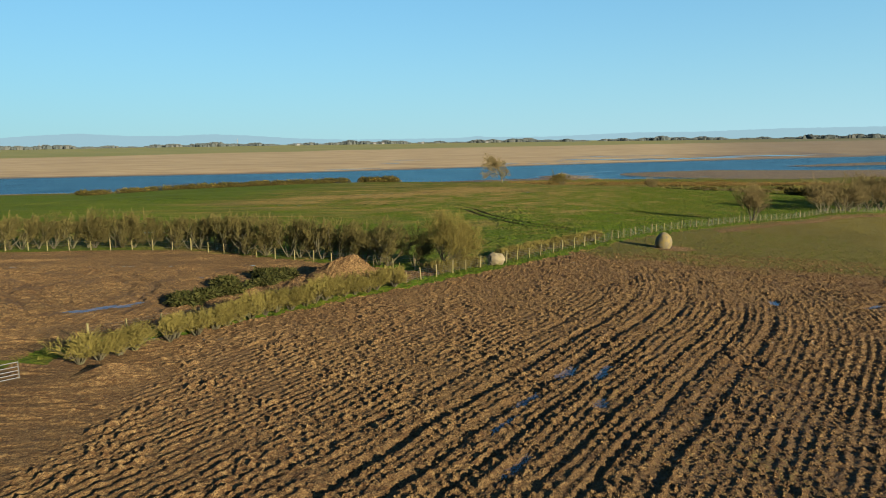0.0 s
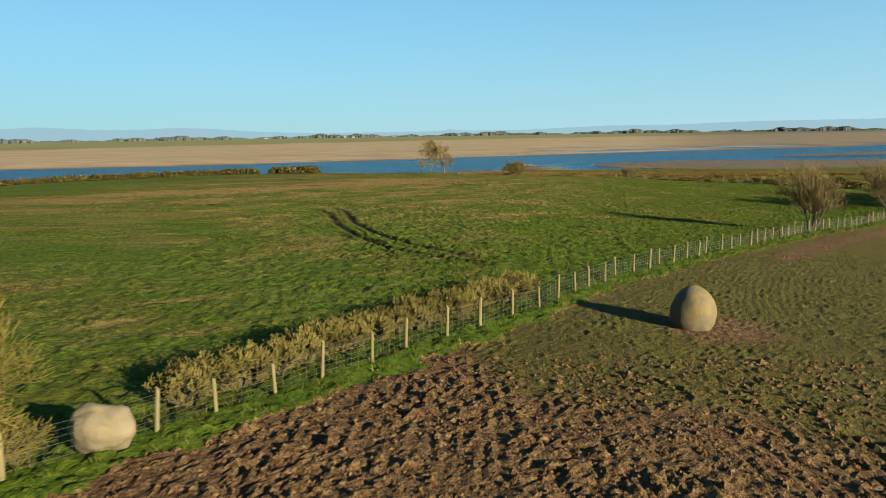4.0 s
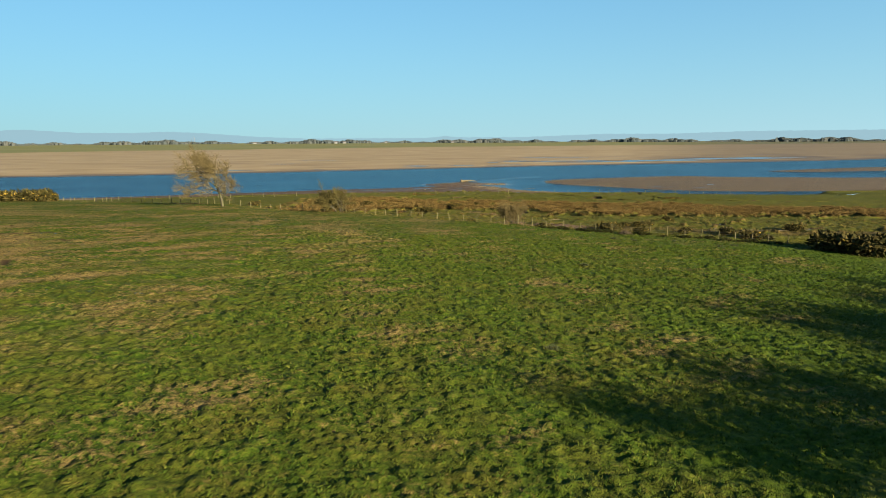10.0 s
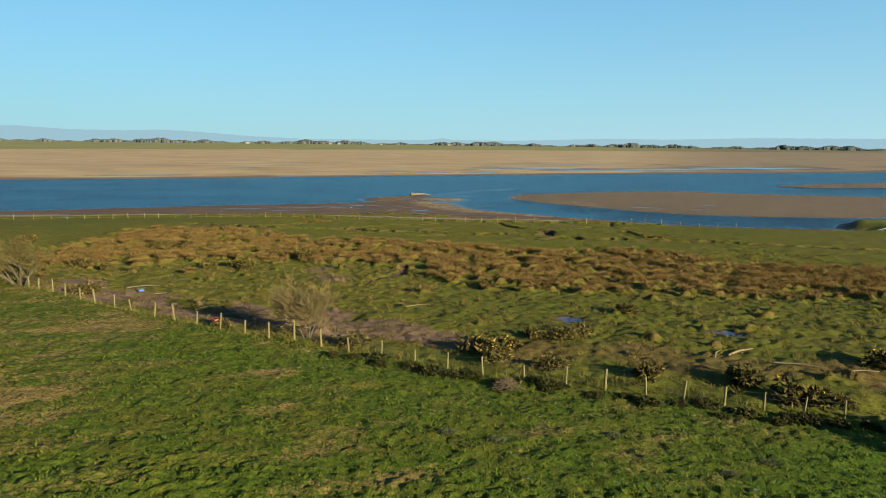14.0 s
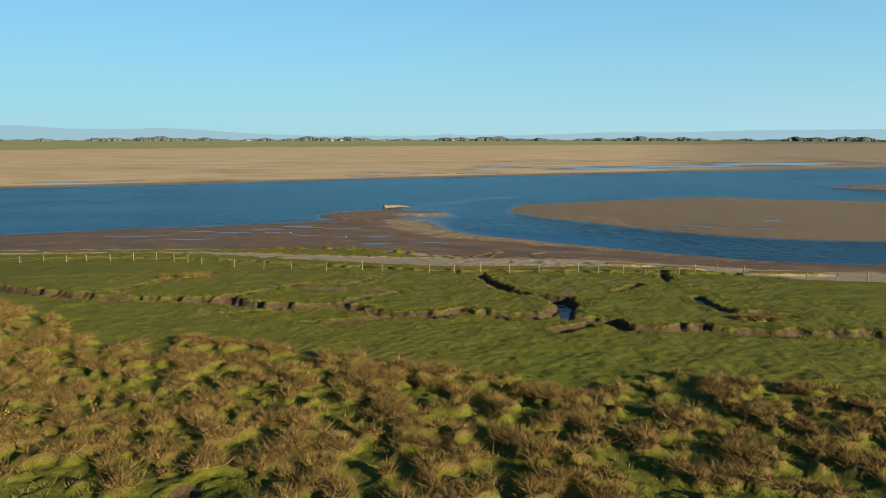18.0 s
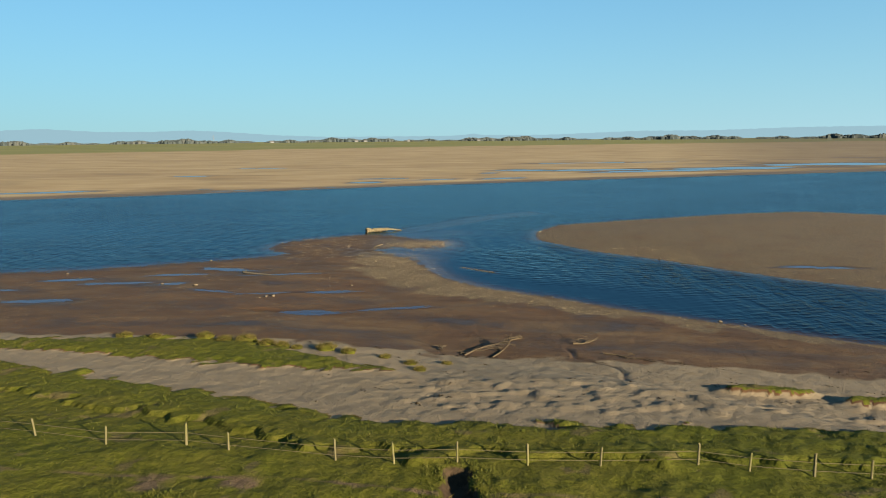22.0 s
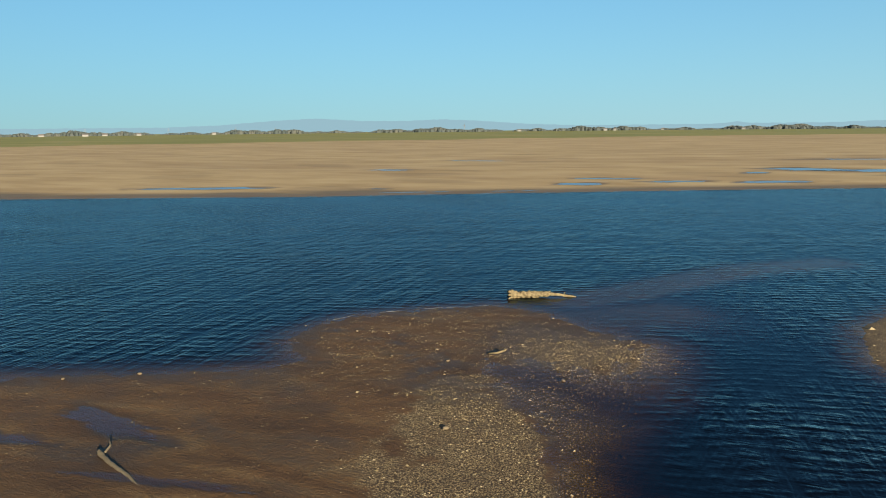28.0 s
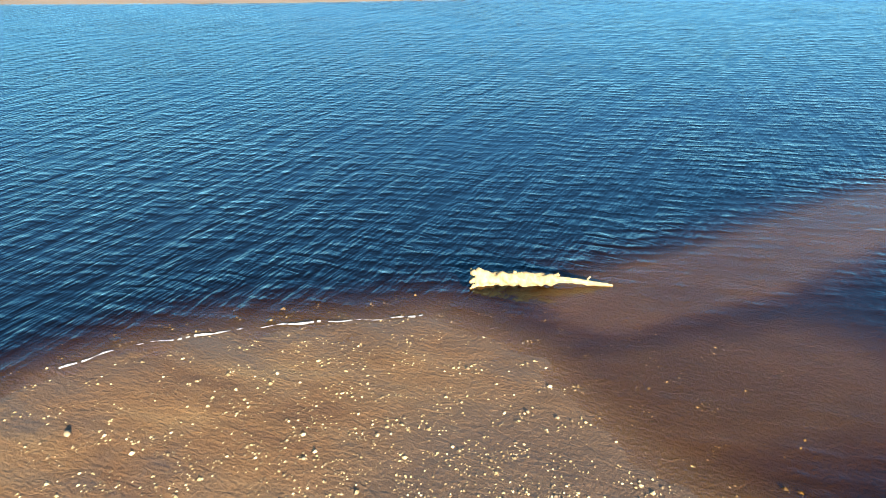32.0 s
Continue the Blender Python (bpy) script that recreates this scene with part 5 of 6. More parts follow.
plant_hedge("hawthorn", TALL, spots, "tall bare hawthorn bush in a field hedge", "tall hedge", 13, 0.76, 0.98)
spots = polyline([(75, 155.5), (91, 168.8)], 3.6, rng_h, 0.6)
spots_far = polyline([(94, 171), (112, 183), (140, 200)], 3.3, rng_h, 0.6)
ROWS = hedge_set("hawthorn", 3, 7.9, 190, 8, M_TWIG_TAN, "", (0.05, 0.03, 0.05), 4, (3, 5), 0.10, 0.018)
plant_hedge("hawthorn", ROWS, spots, "tall bare tan-twigged hawthorn in a tree row", "tree row by the fence", 14, 0.72, 1.05)
plant_hedge("hawthorn", ROWS, spots_far, "tall bare tan-twigged hawthorn in a tree row", "tree row by the fence", 15, 1.1, 1.3)

# ==== single trees and bushes ====
bare_tree("tree", -2.0, 72.2, 301, 6.0, 0.5, 0.10, 4, M_TRUNK, M_TWIG_OLIVE, "spreading bare olive-twigged hawthorn tree at the hedge's end", "tree", stems=9, wind=(0.15, 0.05, 0), kids=(4, 6), floor=0.010)
bare_tree("tree", 49.4, 128.0, 302, 6.3, 0.15, 0.09, 4, M_TRUNK, M_TWIG_TAN, "bare many-stemmed tree standing at the field fence", "tree", stems=8, wind=(-0.06, 0, 0.25), kids=(4, 6), floor=0.010)


def windswept_tree(x, y, seed, label):
    """A leaning trunk whose limbs fan out to the lee side."""
    rng = random.Random(seed)
    thick, rows = [], []
    spine = [Vector(p) for p in ((0.3, 0, -0.2), (0.15, 0, 1.2), (-0.25, 0.1, 2.6), (-0.9, 0.1, 4.2))]
    for a, b, r0, r1 in zip(spine[:-1], spine[1:], (0.30, 0.25, 0.20), (0.25, 0.20, 0.14)):
        thick.append((tuple(a), tuple(b), r0, r1))
    for angle, at, length in ((158, 0.62, 4.4), (146, 0.72, 5.6), (135, 0.82, 6.2), (124, 0.9, 6.4), (113, 1.0, 6.0), (102, 1.0, 5.4), (90, 0.85, 5.4), (74, 0.7, 5.2), (60, 0.55, 4.8), (46, 0.42, 4.2), (34, 0.36, 3.4)):
        k = at * 3
        i = min(int(k), 2)
        p = spine[i].lerp(spine[i + 1], k - i)
        way = (math.cos(radians(angle)), rng.uniform(-0.55, 0.55), math.sin(radians(angle)))
        grow_branches(rng, tuple(p), way, length * 0.8, 0.095, 3, rows, 0.28, (7, 9), 0.56, 0.10, (-0.30, 0, 0.0), 0.013, 0.2)
    ob = thing("tree", x, y, level(x, y), label, "tree")
    part("trunk", tubes(thick + [r[:4] for r in rows if r[4] >= 3], [M_TRUNK], 6, "trunk"), ob)
    part("crown", tubes([r[:4] for r in rows if r[4] < 3], [M_TWIG_TAN], 3, "crown"), ob)


windswept_tree(13.6, 268.0, 303, "bare windswept willow tree at the pasture's edge")
bare_tree("bush", 35.3, 263.6, 304, 5.2, 0.5, 0.10, 4, M_TRUNK, M_TWIG_DARK, "windswept bare hawthorn bush leaning from the wind", "bush", stems=9, wind=(-0.45, 0, -0.05), kids=(5, 6), floor=0.013)
bare_tree("bush", 64.6, 250.0, 305, 4.6, 0.6, 0.06, 4, M_TRUNK, M_TWIG_TAN, "fine-twigged bare bush behind the bank fence", "bush", stems=7, wind=(-0.2, 0, 0), kids=(4, 6), floor=0.010)

# ==== gorse ====
GORSE = [leaf_bush_meshes(400 + k, M_GORSE, M_TRUNK, 900, 1.0, 0.8, M_BLOOM, (12, 45, 90)[k]) for k in range(3)]


def gorse(spots, label, group, seed, size=(1.0, 1.6), pick=(0, 1, 2)):
    rng = random.Random(seed)
    zs = levels([p[0] for p in spots], [p[1] for p in spots])
    for p, z in zip(spots, zs):
        k = rng.choice(pick)
        s = rng.uniform(*size)
        ob = tagged(new("gorse_bush"), label, "gorse bush", group)
        ob.matrix_basis = Matrix.LocRotScale((p[0], p[1], float(z) - 0.05), Euler((0, 0, rng.uniform(0, 6.28))), (s * rng.uniform(0.95, 1.3), s * rng.uniform(0.95, 1.3), s))
        for nm, me in zip(("foliage", "stems", "blossom"), GORSE[k]):
            part(nm, me, ob)


rng_g = random.Random(21)
gorse(polyline([(-150, 278), (-138, 279)], 2.4, rng_g, 0.4) + polyline([(-133, 279), (-119, 279.3)], 2.3, rng_g, 0.4) + polyline([(-114, 279.4), (-106, 279.5), (-80, 285), (-52.5, 289.3)], 2.2, rng_g, 0.5) + polyline([(-48.8, 289.4), (-45, 289)], 2.0, rng_g, 0.3) + polyline([(-41, 288.8), (-27, 286.3)], 2.1, rng_g, 0.4), "dense dark gorse bush with yellow bloom on the skyline", "gorse row", 22, (2.2, 2.9))
gorse([(103.5, 229.5), (106, 231), (108.5, 229.8), (110.5, 232), (105, 226.5), (113, 230)], "large dark gorse bush at the field corner", "corner gorse", 23, (2.3, 3.1), (0, 0, 1))
gorse([(32.2, 306), (36, 305.4), (40, 305.2), (54.8, 300), (48.9, 287.5), (45.4, 287.1), (33.7, 284.4), (29, 288), (8.2, 312), (3, 300), (15, 296), (20, 300), (25, 296), (12, 290), (-4, 296), (-10, 300), (56.3, 295.3), (50.7, 285.5)], "rounded gorse bush with yellow flowers on the marsh", "marsh gorse", 24, (0.9, 1.5), (1, 2))
gorse([(-22, 291.5), (-17, 290.6), (-8, 289), (-2, 287.6), (4, 286), (9.5, 282), (18.5, 275.5), (23, 274), (27.5, 272), (31, 270.5), (39.5, 267), (-12.5, 290.4), (20.6, 278)], "brown gorse bush with a little bloom behind the bank fence", "bank gorse", 28, (0.8, 1.3), (0, 1))
gorse([(78.4, 244), (83.8, 250.8), (81.8, 243), (85.6, 252), (91.4, 260.5), (68.5, 247.2), (98.5, 237.5), (80.1, 274), (82, 251), (93.5, 240.5), (58, 250.9), (88, 241.5)], "small straggly gorse bush below the bank", "bank gorse", 25, (0.7, 1.25), (0, 1))

# ==== brambles by the muddy field ====
BRAM = leaf_bush_meshes(450, M_BRAMBLE, M_TRUNK, 1100, 1.0, 0.55, None, 0, 0.26)
rng_b = random.Random(31)
spots = [(a + rng_b.gauss(0, 0.8), b + rng_b.gauss(0, 0.8)) for a, b in polyline([(-23.5, 58.5), (-20, 64), (-17.5, 71)], 1.0)]
for p, z in zip(spots, levels([p[0] for p in spots], [p[1] for p in spots])):
    ob = tagged(new("bramble"), "dark green sprawling bramble thicket by the mud", "bramble", "bramble thicket")
    s = rng_b.uniform(1.1, 1.7)
    ob.matrix_basis = Matrix.LocRotScale((p[0], p[1], float(z)), Euler((0, 0, rng_b.uniform(0, 6.28))), (s, s, s * 0.8))
    part("foliage", BRAM[0], ob)
    part("stems", BRAM[1], ob)

spots = [(a + rng_b.gauss(0, 0.4), b - 0.9 + rng_b.gauss(0, 0.35)) for a, b in polyline([(68, 244.2), (74.4, 241.3), (85, 238.5), (99, 235.2)], 1.25)]
for p, z in zip(spots, levels([p[0] for p in spots], [p[1] for p in spots])):
    ob = tagged(new("bramble"), "dark green bramble clump at the foot of the bank fence", "bramble", "bank brambles")
    s = rng_b.uniform(0.55, 1.0)
    ob.matrix_basis = Matrix.LocRotScale((p[0], p[1], float(z) - 0.05), Euler((0, 0, rng_b.uniform(0, 6.28))), (s, s, s * 0.8))
    part("foliage", BRAM[0], ob)
    part("stems", BRAM[1], ob)

# ==== grasses, as uncountable cover ====
rs = np.random.RandomState(77)


def scatter(n, x0, x1, y0, y1, keep):
    x, y = rs.uniform(x0, x1, n), rs.uniform(y0, y1, n)
    z, zone, cover, damp, stony = ground(x, y)
    k = keep(x, y, zone, cover, damp, stony)
    return x[k], y[k], z[k]


x, y, z = scatter(56000, 20, 140, 262, 336, lambda x, y, zone, c, d, s: (zone == 2) & (d < 0.4) & (tussocks(x, y) > 0.52))
xs2, ys2, zs2 = scatter(7000, -60, 26, 272, 306, lambda x, y, zone, c, d, s: (zone == 2) & (y - bank_y(x) > 2.0) & (waves(x, y, 5, 86, 2) + 0.4 > (y - bank_y(x)) * 0.05))
x, y, z = np.concatenate([x, xs2]), np.concatenate([y, ys2]), np.concatenate([z, zs2])
tagged(new("rush_tussocks", blades(x, y, z, rs, 30, 0.46, 0.021, 1.35, M_RUSH, "rush_tussocks", 0.13)), "tan and rust-brown rush tussocks across the marsh", "rushes", kind="stuff")
x, y, z = scatter(9000, 10, 135, 238, 306, lambda x, y, zone, c, d, s: (zone == 2) & (d < 0.4) & (waves(x, y, 7, 85, 3) > -0.25))
tagged(new("marsh_tufts", blades(x, y, z, rs, 18, 0.30, 0.022, 0.8, M_DRYGRASS, "marsh_tufts", 0.15)), "dry pale grass tufts below the bank", "grass", kind="stuff")
x, y, z = scatter(26000, 38, 132, 300, 372, lambda x, y, zone, c, d, s: (zone == 2) & (d < 0.45))
tagged(new("marsh_grass", blades(x, y, z, rs, 5, 0.10, 0.022, 0.7, M_MARSHG, "marsh_grass", 0.10)), "short green salt-marsh grass", "grass", kind="stuff")
x, y, z = scatter(130000, -8, 108, 92, 248, lambda x, y, zone, c, d, s: (zone == 1) & (d < 0.5) & (np.abs(x - lerp_table(y, (60, 12), (100, 33), (160, 62), (250, 82))) < 26) & (c < 0.6 + 0.2 * rs.uniform(-1, 1, len(x))))
tagged(new("pasture_grass", blades(x, y, z, rs, 5, 0.15, 0.030, 0.8, M_GRASS, "pasture_grass", 0.07)), "short tufted green pasture grass", "grass", kind="stuff")
x, y, z = scatter(26000, -28, 75, 40, 152, lambda x, y, zone, c, d, s: (zone == 1) & (np.abs((y - fence_y(x)) * 0.72) < 1.6))
tagged(new("verge_grass", blades(x, y, z, rs, 7, 0.24, 0.018, 0.8, M_MARSHG, "verge_grass", 0.10)), "rank yellowed verge grass along the fence", "grass", kind="stuff")
x, y, z = scatter(26000, -20, 110, 228, 296, lambda x, y, zone, c, d, s: (np.abs(y - bank_y(x) - 0.8) < 1.9))
tagged(new("bank_grass", blades(x, y, z, rs, 7, 0.36, 0.020, 0.8, M_MARSHG, "bank_grass", 0.12)), "rank green grass on the bank", "grass", kind="stuff")
x, y, z = scatter(9000, 20, 130, 355, 392, lambda x, y, zone, c, d, s: (zone == 2) & ((y > beach_y(x) - 5)))
tagged(new("dune_grass", blades(x, y, z, rs, 8, 0.20, 0.014, 0.8, M_MARSHG, "dune_grass", 0.12)), "green dune grass at the head of the beach", "grass", kind="stuff")
x, y, z = scatter(14000, 10, 52, 55, 108, lambda x, y, zone, c, d, s: (zone == 0) & (c > 0.55))
tagged(new("stubble_grass", blades(x, y, z, rs, 5, 0.10, 0.022, 0.7, M_GRASS, "stubble_grass", 0.10)), "thin new grass over the plough's end", "grass", kind="stuff")
x, y, z = scatter(26000, 30, 90, 240, 290, lambda x, y, zone, c, d, s: (zone == 2) & (s > 0.45))
tagged(new("tide_litter", blades(x, y, z, rs, 4, 0.10, 0.03, 3.0, M_LITTER, "tide_litter", 0.18)), "pinkish-brown litter of reeds and twigs left by the tide", "tide litter", kind="stuff")
x, y, z = scatter(30000, 38, 130, 312, 356, lambda x, y, zone, c, d, s: (zone == 2) & (d < 0.3) & (np.min([seg_dist(x, y, line) - w for w, _, line in CREEKS], axis=0) < 1.5))
tagged(new("creek_grass", blades(x, y, z, rs, 9, 0.22, 0.020, 0.8, M_MARSHG, "creek_grass", 0.14)), "tufts of dark grass along the creek edges", "grass", kind="stuff")


def grass_tussock(px, py, size, seed, mat=M_DRYGRASS, label="golden dune-grass tussock on the sand", group="dune tussocks"):
    """A mound of turf under a shock of blades."""
    r = np.random.RandomState(seed)
    bm = bmesh.new()
    bmesh.ops.create_icosphere(bm, subdivisions=2, radius=1)
    for v in bm.verts:
        k = 1 + 0.3 * noise.noise(v.co * 1.7 + Vector((seed, 0, 0)))
        v.co = Vector((v.co.x * size * k, v.co.y * size * 0.75 * k, max(-0.15, v.co.z) * size * 0.55 * k))
    me = bpy.data.meshes.new("turf")
    bm.to_mesh(me)
    bm.free()
    me.materials.append(M_MARSH)
    ob = thing("grass_tussock", px, py, level(px, py), label, "grass tussock", group)
    part("turf", me, ob)
    a, q = r.uniform(0, 6.283, 130), np.sqrt(r.uniform(0, 1, 130)) * 0.95
    gx, gy = np.cos(a) * q * size, np.sin(a) * q * size * 0.75
    part("tuft", blades(gx, gy, size * 0.5 * np.sqrt(1 - q * q * 0.9) - 0.06, r, 6, 0.30 * size + 0.08, 0.018, 0.8, mat, "tuft", 0.08), ob)


for i, (a, b, sz) in enumerate(((61.4, 387.0, 0.9), (63.6, 386.4, 0.8), (65.9, 386.0, 1.1), (68.4, 384.6, 0.8), (70.1, 384.0, 0.7), (71.6, 383.7, 0.55), (74.6, 383.2, 0.95), (76.9, 382.0, 0.7), (56.2, 387.0, 0.6), (52.4, 388.2, 0.8), (80.5, 381.2, 0.5), (83.0, 379.6, 0.55), (86.3, 380.4, 0.4), (84.0, 377.2, 0.5))):
    grass_tussock(a, b, sz, 500 + i)

for i, (a, b, sz) in enumerate(((45.6, 351.0, 0.7), (46.9, 351.8, 0.8), (48.2, 351.3, 0.9), (49.6, 351.9, 0.8), (50.9, 351.5, 0.6), (48.9, 352.6, 0.7), (112.6, 327.5, 0.7), (114.0, 327.0, 0.8), (115.3, 326.6, 0.6))):
    grass_tussock(a, b, sz, 530 + i, M_RUSH, "tan rush tussock standing alone on the marsh turf", "lone rushes")

gorse([(96.2, 237.9)], "tall gorse bush covered in yellow bloom at the fence", "bank gorse", 26, (1.5, 1.6), (2,))
gorse([(77.4, 246.4), (79.2, 247.6), (104.9, 244.2)], "brownish gorse bush with yellow flowers under the bank", "bank gorse", 27, (1.2, 1.6), (1, 2))
M_THISTLE = make_leaf("thistle_leaves", (0.09, 0.115, 0.045), (0.15, 0.175, 0.08), (0.24, 0.25, 0.14))
for i, (a, b, sz) in enumerate(((77.4, 229.8, 0.32), (75.0, 230.3, 0.28), (87.6, 227.4, 0.25), (83.3, 231.2, 0.25), (90.0, 228.9, 0.35), (22.7, 141.4, 0.30), (27.2, 133.0, 0.34), (43.4, 142.6, 0.36), (38.6, 147.0, 0.22), (58.5, 176.0, 0.25), (66.0, 205.0, 0.3))):
    grass_tussock(a, b, sz, 560 + i, M_THISTLE, "small grey-green thistle clump in the pasture", "thistles")


# ==== stones and driftwood ====
def rock_mesh(name, seed, sx, sy, sz, mat, rough=0.18, sub=3, egg=0.0):
    bm = bmesh.new()
    bmesh.ops.create_icosphere(bm, subdivisions=sub, radius=1)
    off = Vector((seed * 3.1, seed * 1.7, seed * 0.9))
    for v in bm.verts:
        n = noise.noise(v.co * 1.1 + off) * rough + noise.noise(v.co * 3.1 + off) * rough * 0.35
        k = 1 + n
        w = 1 - egg * max(0.0, v.co.z) ** 1.5
        v.co = Vector((v.co.x * sx * k * w, v.co.y * sy * k * w, v.co.z * sz * k))
    me = bpy.data.meshes.new(name)
    bm.to_mesh(me)
    bm.free()
    me.materials.append(mat)
    for p in me.polygons:
        p.use_smooth = True
    return me


def stone(name, x, y, me, label, category, sink, group="", turn=0.0):
    ob = tagged(new(name, me), label, category, group)
    lo = min(v.co.z for v in me.vertices)
    ob.matrix_basis = pose(x, y, level(x, y) - lo - sink, 0, 0, turn)
    return ob


stone("standing_stone", 22.75, 86.6, rock_mesh("standing_stone", 1, 0.98, 0.92, 1.18, M_EGG, 0.06, 4, 0.16), "rounded egg-shaped lichened standing stone in the field", "standing stone", 0.5)
stone("boulder", 2.6, 74.6, rock_mesh("boulder", 2, 0.80, 0.62, 0.70, M_WHITE, 0.26, 4, 0.06), "pale cream boulder set against the fence", "boulder", 0.24)
SHORE_ROCKS = [(47.4, 420.6, 0.42), (41.4, 422.7, 0.3), (61.2, 412.9, 0.38), (60.4, 412.3, 0.32), (70.5, 422.4, 0.25), (40.3, 446.5, 0.3), (20.6, 433.2, 0.3), (66.1, 427.9, 0.2), (67.4, 421.5, 0.2),
               (52.5, 465.6, 0.26), (63.3, 462.4, 0.22), (65.6, 459.6, 0.24), (60.0, 458.9, 0.2), (77.0, 458.3, 0.32), (71.1, 476, 0.14), (72.5, 476.2, 0.14), (63.4, 468.8, 0.13), (34.8, 443, 0.24), (84, 445.4, 0.2), (118.6, 402.6, 0.34), (121, 401.2, 0.28), (71.2, 444.9, 0.36)]
for i, (a, b, r) in enumerate(SHORE_ROCKS):
    stone("rock", a, b, rock_mesh("rock", 10 + i, r * 0.82, r * 0.6, r * 0.42, M_ROCK, 0.3, 2), "small weathered rock lying on the tidal flat", "rock", r * 0.12, "shore rocks", 37 * i)


def limb_mesh(name, pts, radii, mat, seed, sides=12, rough=0.12, step=0.18):
    """A tapered knobbly round along a bent line, closed at both ends."""
    fine, rad = [], []
    for (a, ra), (b, rb) in zip(zip(pts[:-1], radii[:-1]), zip(pts[1:], radii[1:])):
        a, b = Vector(a), Vector(b)
        n = max(1, int((b - a).length / step))
        for i in range(n):
            fine.append(a.lerp(b, i / n))
            rad.append(ra + (rb - ra) * i / n)
    fine.append(Vector(pts[-1]))
    rad.append(radii[-1])
    vs, fs = [], []
    for i, (p, r) in enumerate(zip(fine, rad)):
        t = (fine[min(i + 1, len(fine) - 1)] - fine[max(i - 1, 0)]).normalized()
        u = t.cross(Vector((0, 0, 1)) if abs(t.z) < 0.9 else Vector((1, 0, 0))).normalized()
        w = t.cross(u)
        for k in range(sides):
            a = 6.28318 * k / sides
            d = u * math.cos(a) + w * math.sin(a)
            q = p + d * r * (1 + rough * noise.noise((p + d * 0.7) * 2.2 + Vector((seed, 0, 0))) * 2 + 0.06 * math.cos(5 * a + seed))
            vs.append(tuple(q))
    n = len(fine)
    for i in range(n - 1):
        for k in range(sides):
            j = (k + 1) % sides
            fs.append((i * sides + k, i * sides + j, (i + 1) * sides + j, (i + 1) * sides + k))
    vs += [tuple(fine[0]), tuple(fine[-1])]
    tris = []
    for a, b, c, d in fs:
        tris += [(a, b, c), (a, c, d)]
    for k in range(sides):
        j = (k + 1) % sides
        tris += [(len(vs) - 2, j, k), (len(vs) - 1, (n - 1) * sides + k, (n - 1) * sides + j)]
    return mesh_of(name, np.array(vs), np.array(tris), [mat], None, None, True)


log = thing("driftwood_log", 63.5, 486.75, -0.12, "bleached driftwood tree trunk with root stump in shallows", "driftwood log", turn=21.6, scale=0.95)
part("trunk", limb_mesh("trunk", [(0.2, 0, 0.46), (1.5, 0.05, 0.50), (2.9, 0.0, 0.56), (4.3, -0.1, 0.60), (5.3, -0.12, 0.62), (5.8, -0.1, 0.60), (7.2, -0.02, 0.46), (8.4, 0.06, 0.26), (9.3, 0.15, 0.10)], [0.60, 0.44, 0.46, 0.40, 0.37, 0.20, 0.16, 0.14, 0.09], M_LOG, 1, 18, 0.26, 0.13), log)
for k, (a, h, ln, r) in enumerate(((40, 0.5, 0.75, 0.2), (100, 0.75, 0.55, 0.22), (160, 0.5, 0.8, 0.2), (215, 0.3, 0.8, 0.18), (270, 0.15, 0.7, 0.22), (330, 0.3, 0.75, 0.18), (10, 0.35, 0.6, 0.24), (75, 0.7, 0.8, 0.12))):
    y0, z0 = math.cos(radians(a)) * 0.35, 0.45 + math.sin(radians(a)) * 0.3
    part("root", limb_mesh("root", [(0.5, y0 * 0.6, z0), (0.1, y0 * 1.5, z0 + math.sin(radians(a)) * 0.25), (-0.12, y0 * 1.5 + math.cos(radians(a)) * ln * 0.5, z0 + math.sin(radians(a)) * ln * 0.45)], [r, r * 0.9, r * 0.5], M_LOG, 5 + k, 8, 0.25, 0.12), log)
for k, (u, lean_x, up, r) in enumerate(((2.7, 0.15, 0.45, 0.2), (3.0, 0.3, 0.35, 0.16), (5.1, 0.65, 0.3, 0.19), (2.2, -0.2, 0.3, 0.14), (7.6, 0.2, 0.16, 0.08))):
    part("branch_stub", limb_mesh("branch_stub", [(u, 0, 0.6), (u + lean_x, 0.05, 0.65 + up)], [r, r * 0.65], M_LOG, 20 + k, 8, 0.25, 0.1), log)


def simple_drift(name, x, y, z, pts, radii, label, mat=M_DRIFT, turn=0.0, seed=3, group="driftwood"):
    ob = tagged(new(name, limb_mesh(name, pts, radii, mat, seed, 8, 0.18, 0.12)), label, "driftwood", group)
    ob.matrix_basis = pose(x, y, z, 0, 0, turn)
    return ob


arc = [(1.15 * math.sin(a), 1.15 - 1.15 * math.cos(a), 0.1 + 0.05 * k) for k, a in enumerate(np.linspace(-0.7, 1.05, 9))]
simple_drift("driftwood_branch", 69.3, 462.9, 0.03, [tuple(float(c) for c in q) for q in arc], [0.07, 0.09, 0.10, 0.11, 0.12, 0.12, 0.12, 0.11, 0.09], "pale curved crescent of driftwood on wet sand", M_LOG, 12, 4)
simple_drift("driftwood_branch", 50.9, 432.1, level(51.5, 431.8) + 0.12, [(0, 0, 0.1), (2.4, -0.05, 0.06), (5.0, 0.1, 0.05), (7.0, 0.0, 0.0)], [0.19, 0.15, 0.12, 0.06], "long straight grey driftwood pole on the mud", M_DRIFT, -23.5, 7)
simple_drift("driftwood_branch", 51.3, 432.2, level(51.5, 431.8) + 0.15, [(0, 0, 0), (0.5, 0.4, 0.25), (0.6, 0.9, 0.4)], [0.1, 0.07, 0.04], "short forked grey driftwood stub on the mud", M_DRIFT, 60, 8)


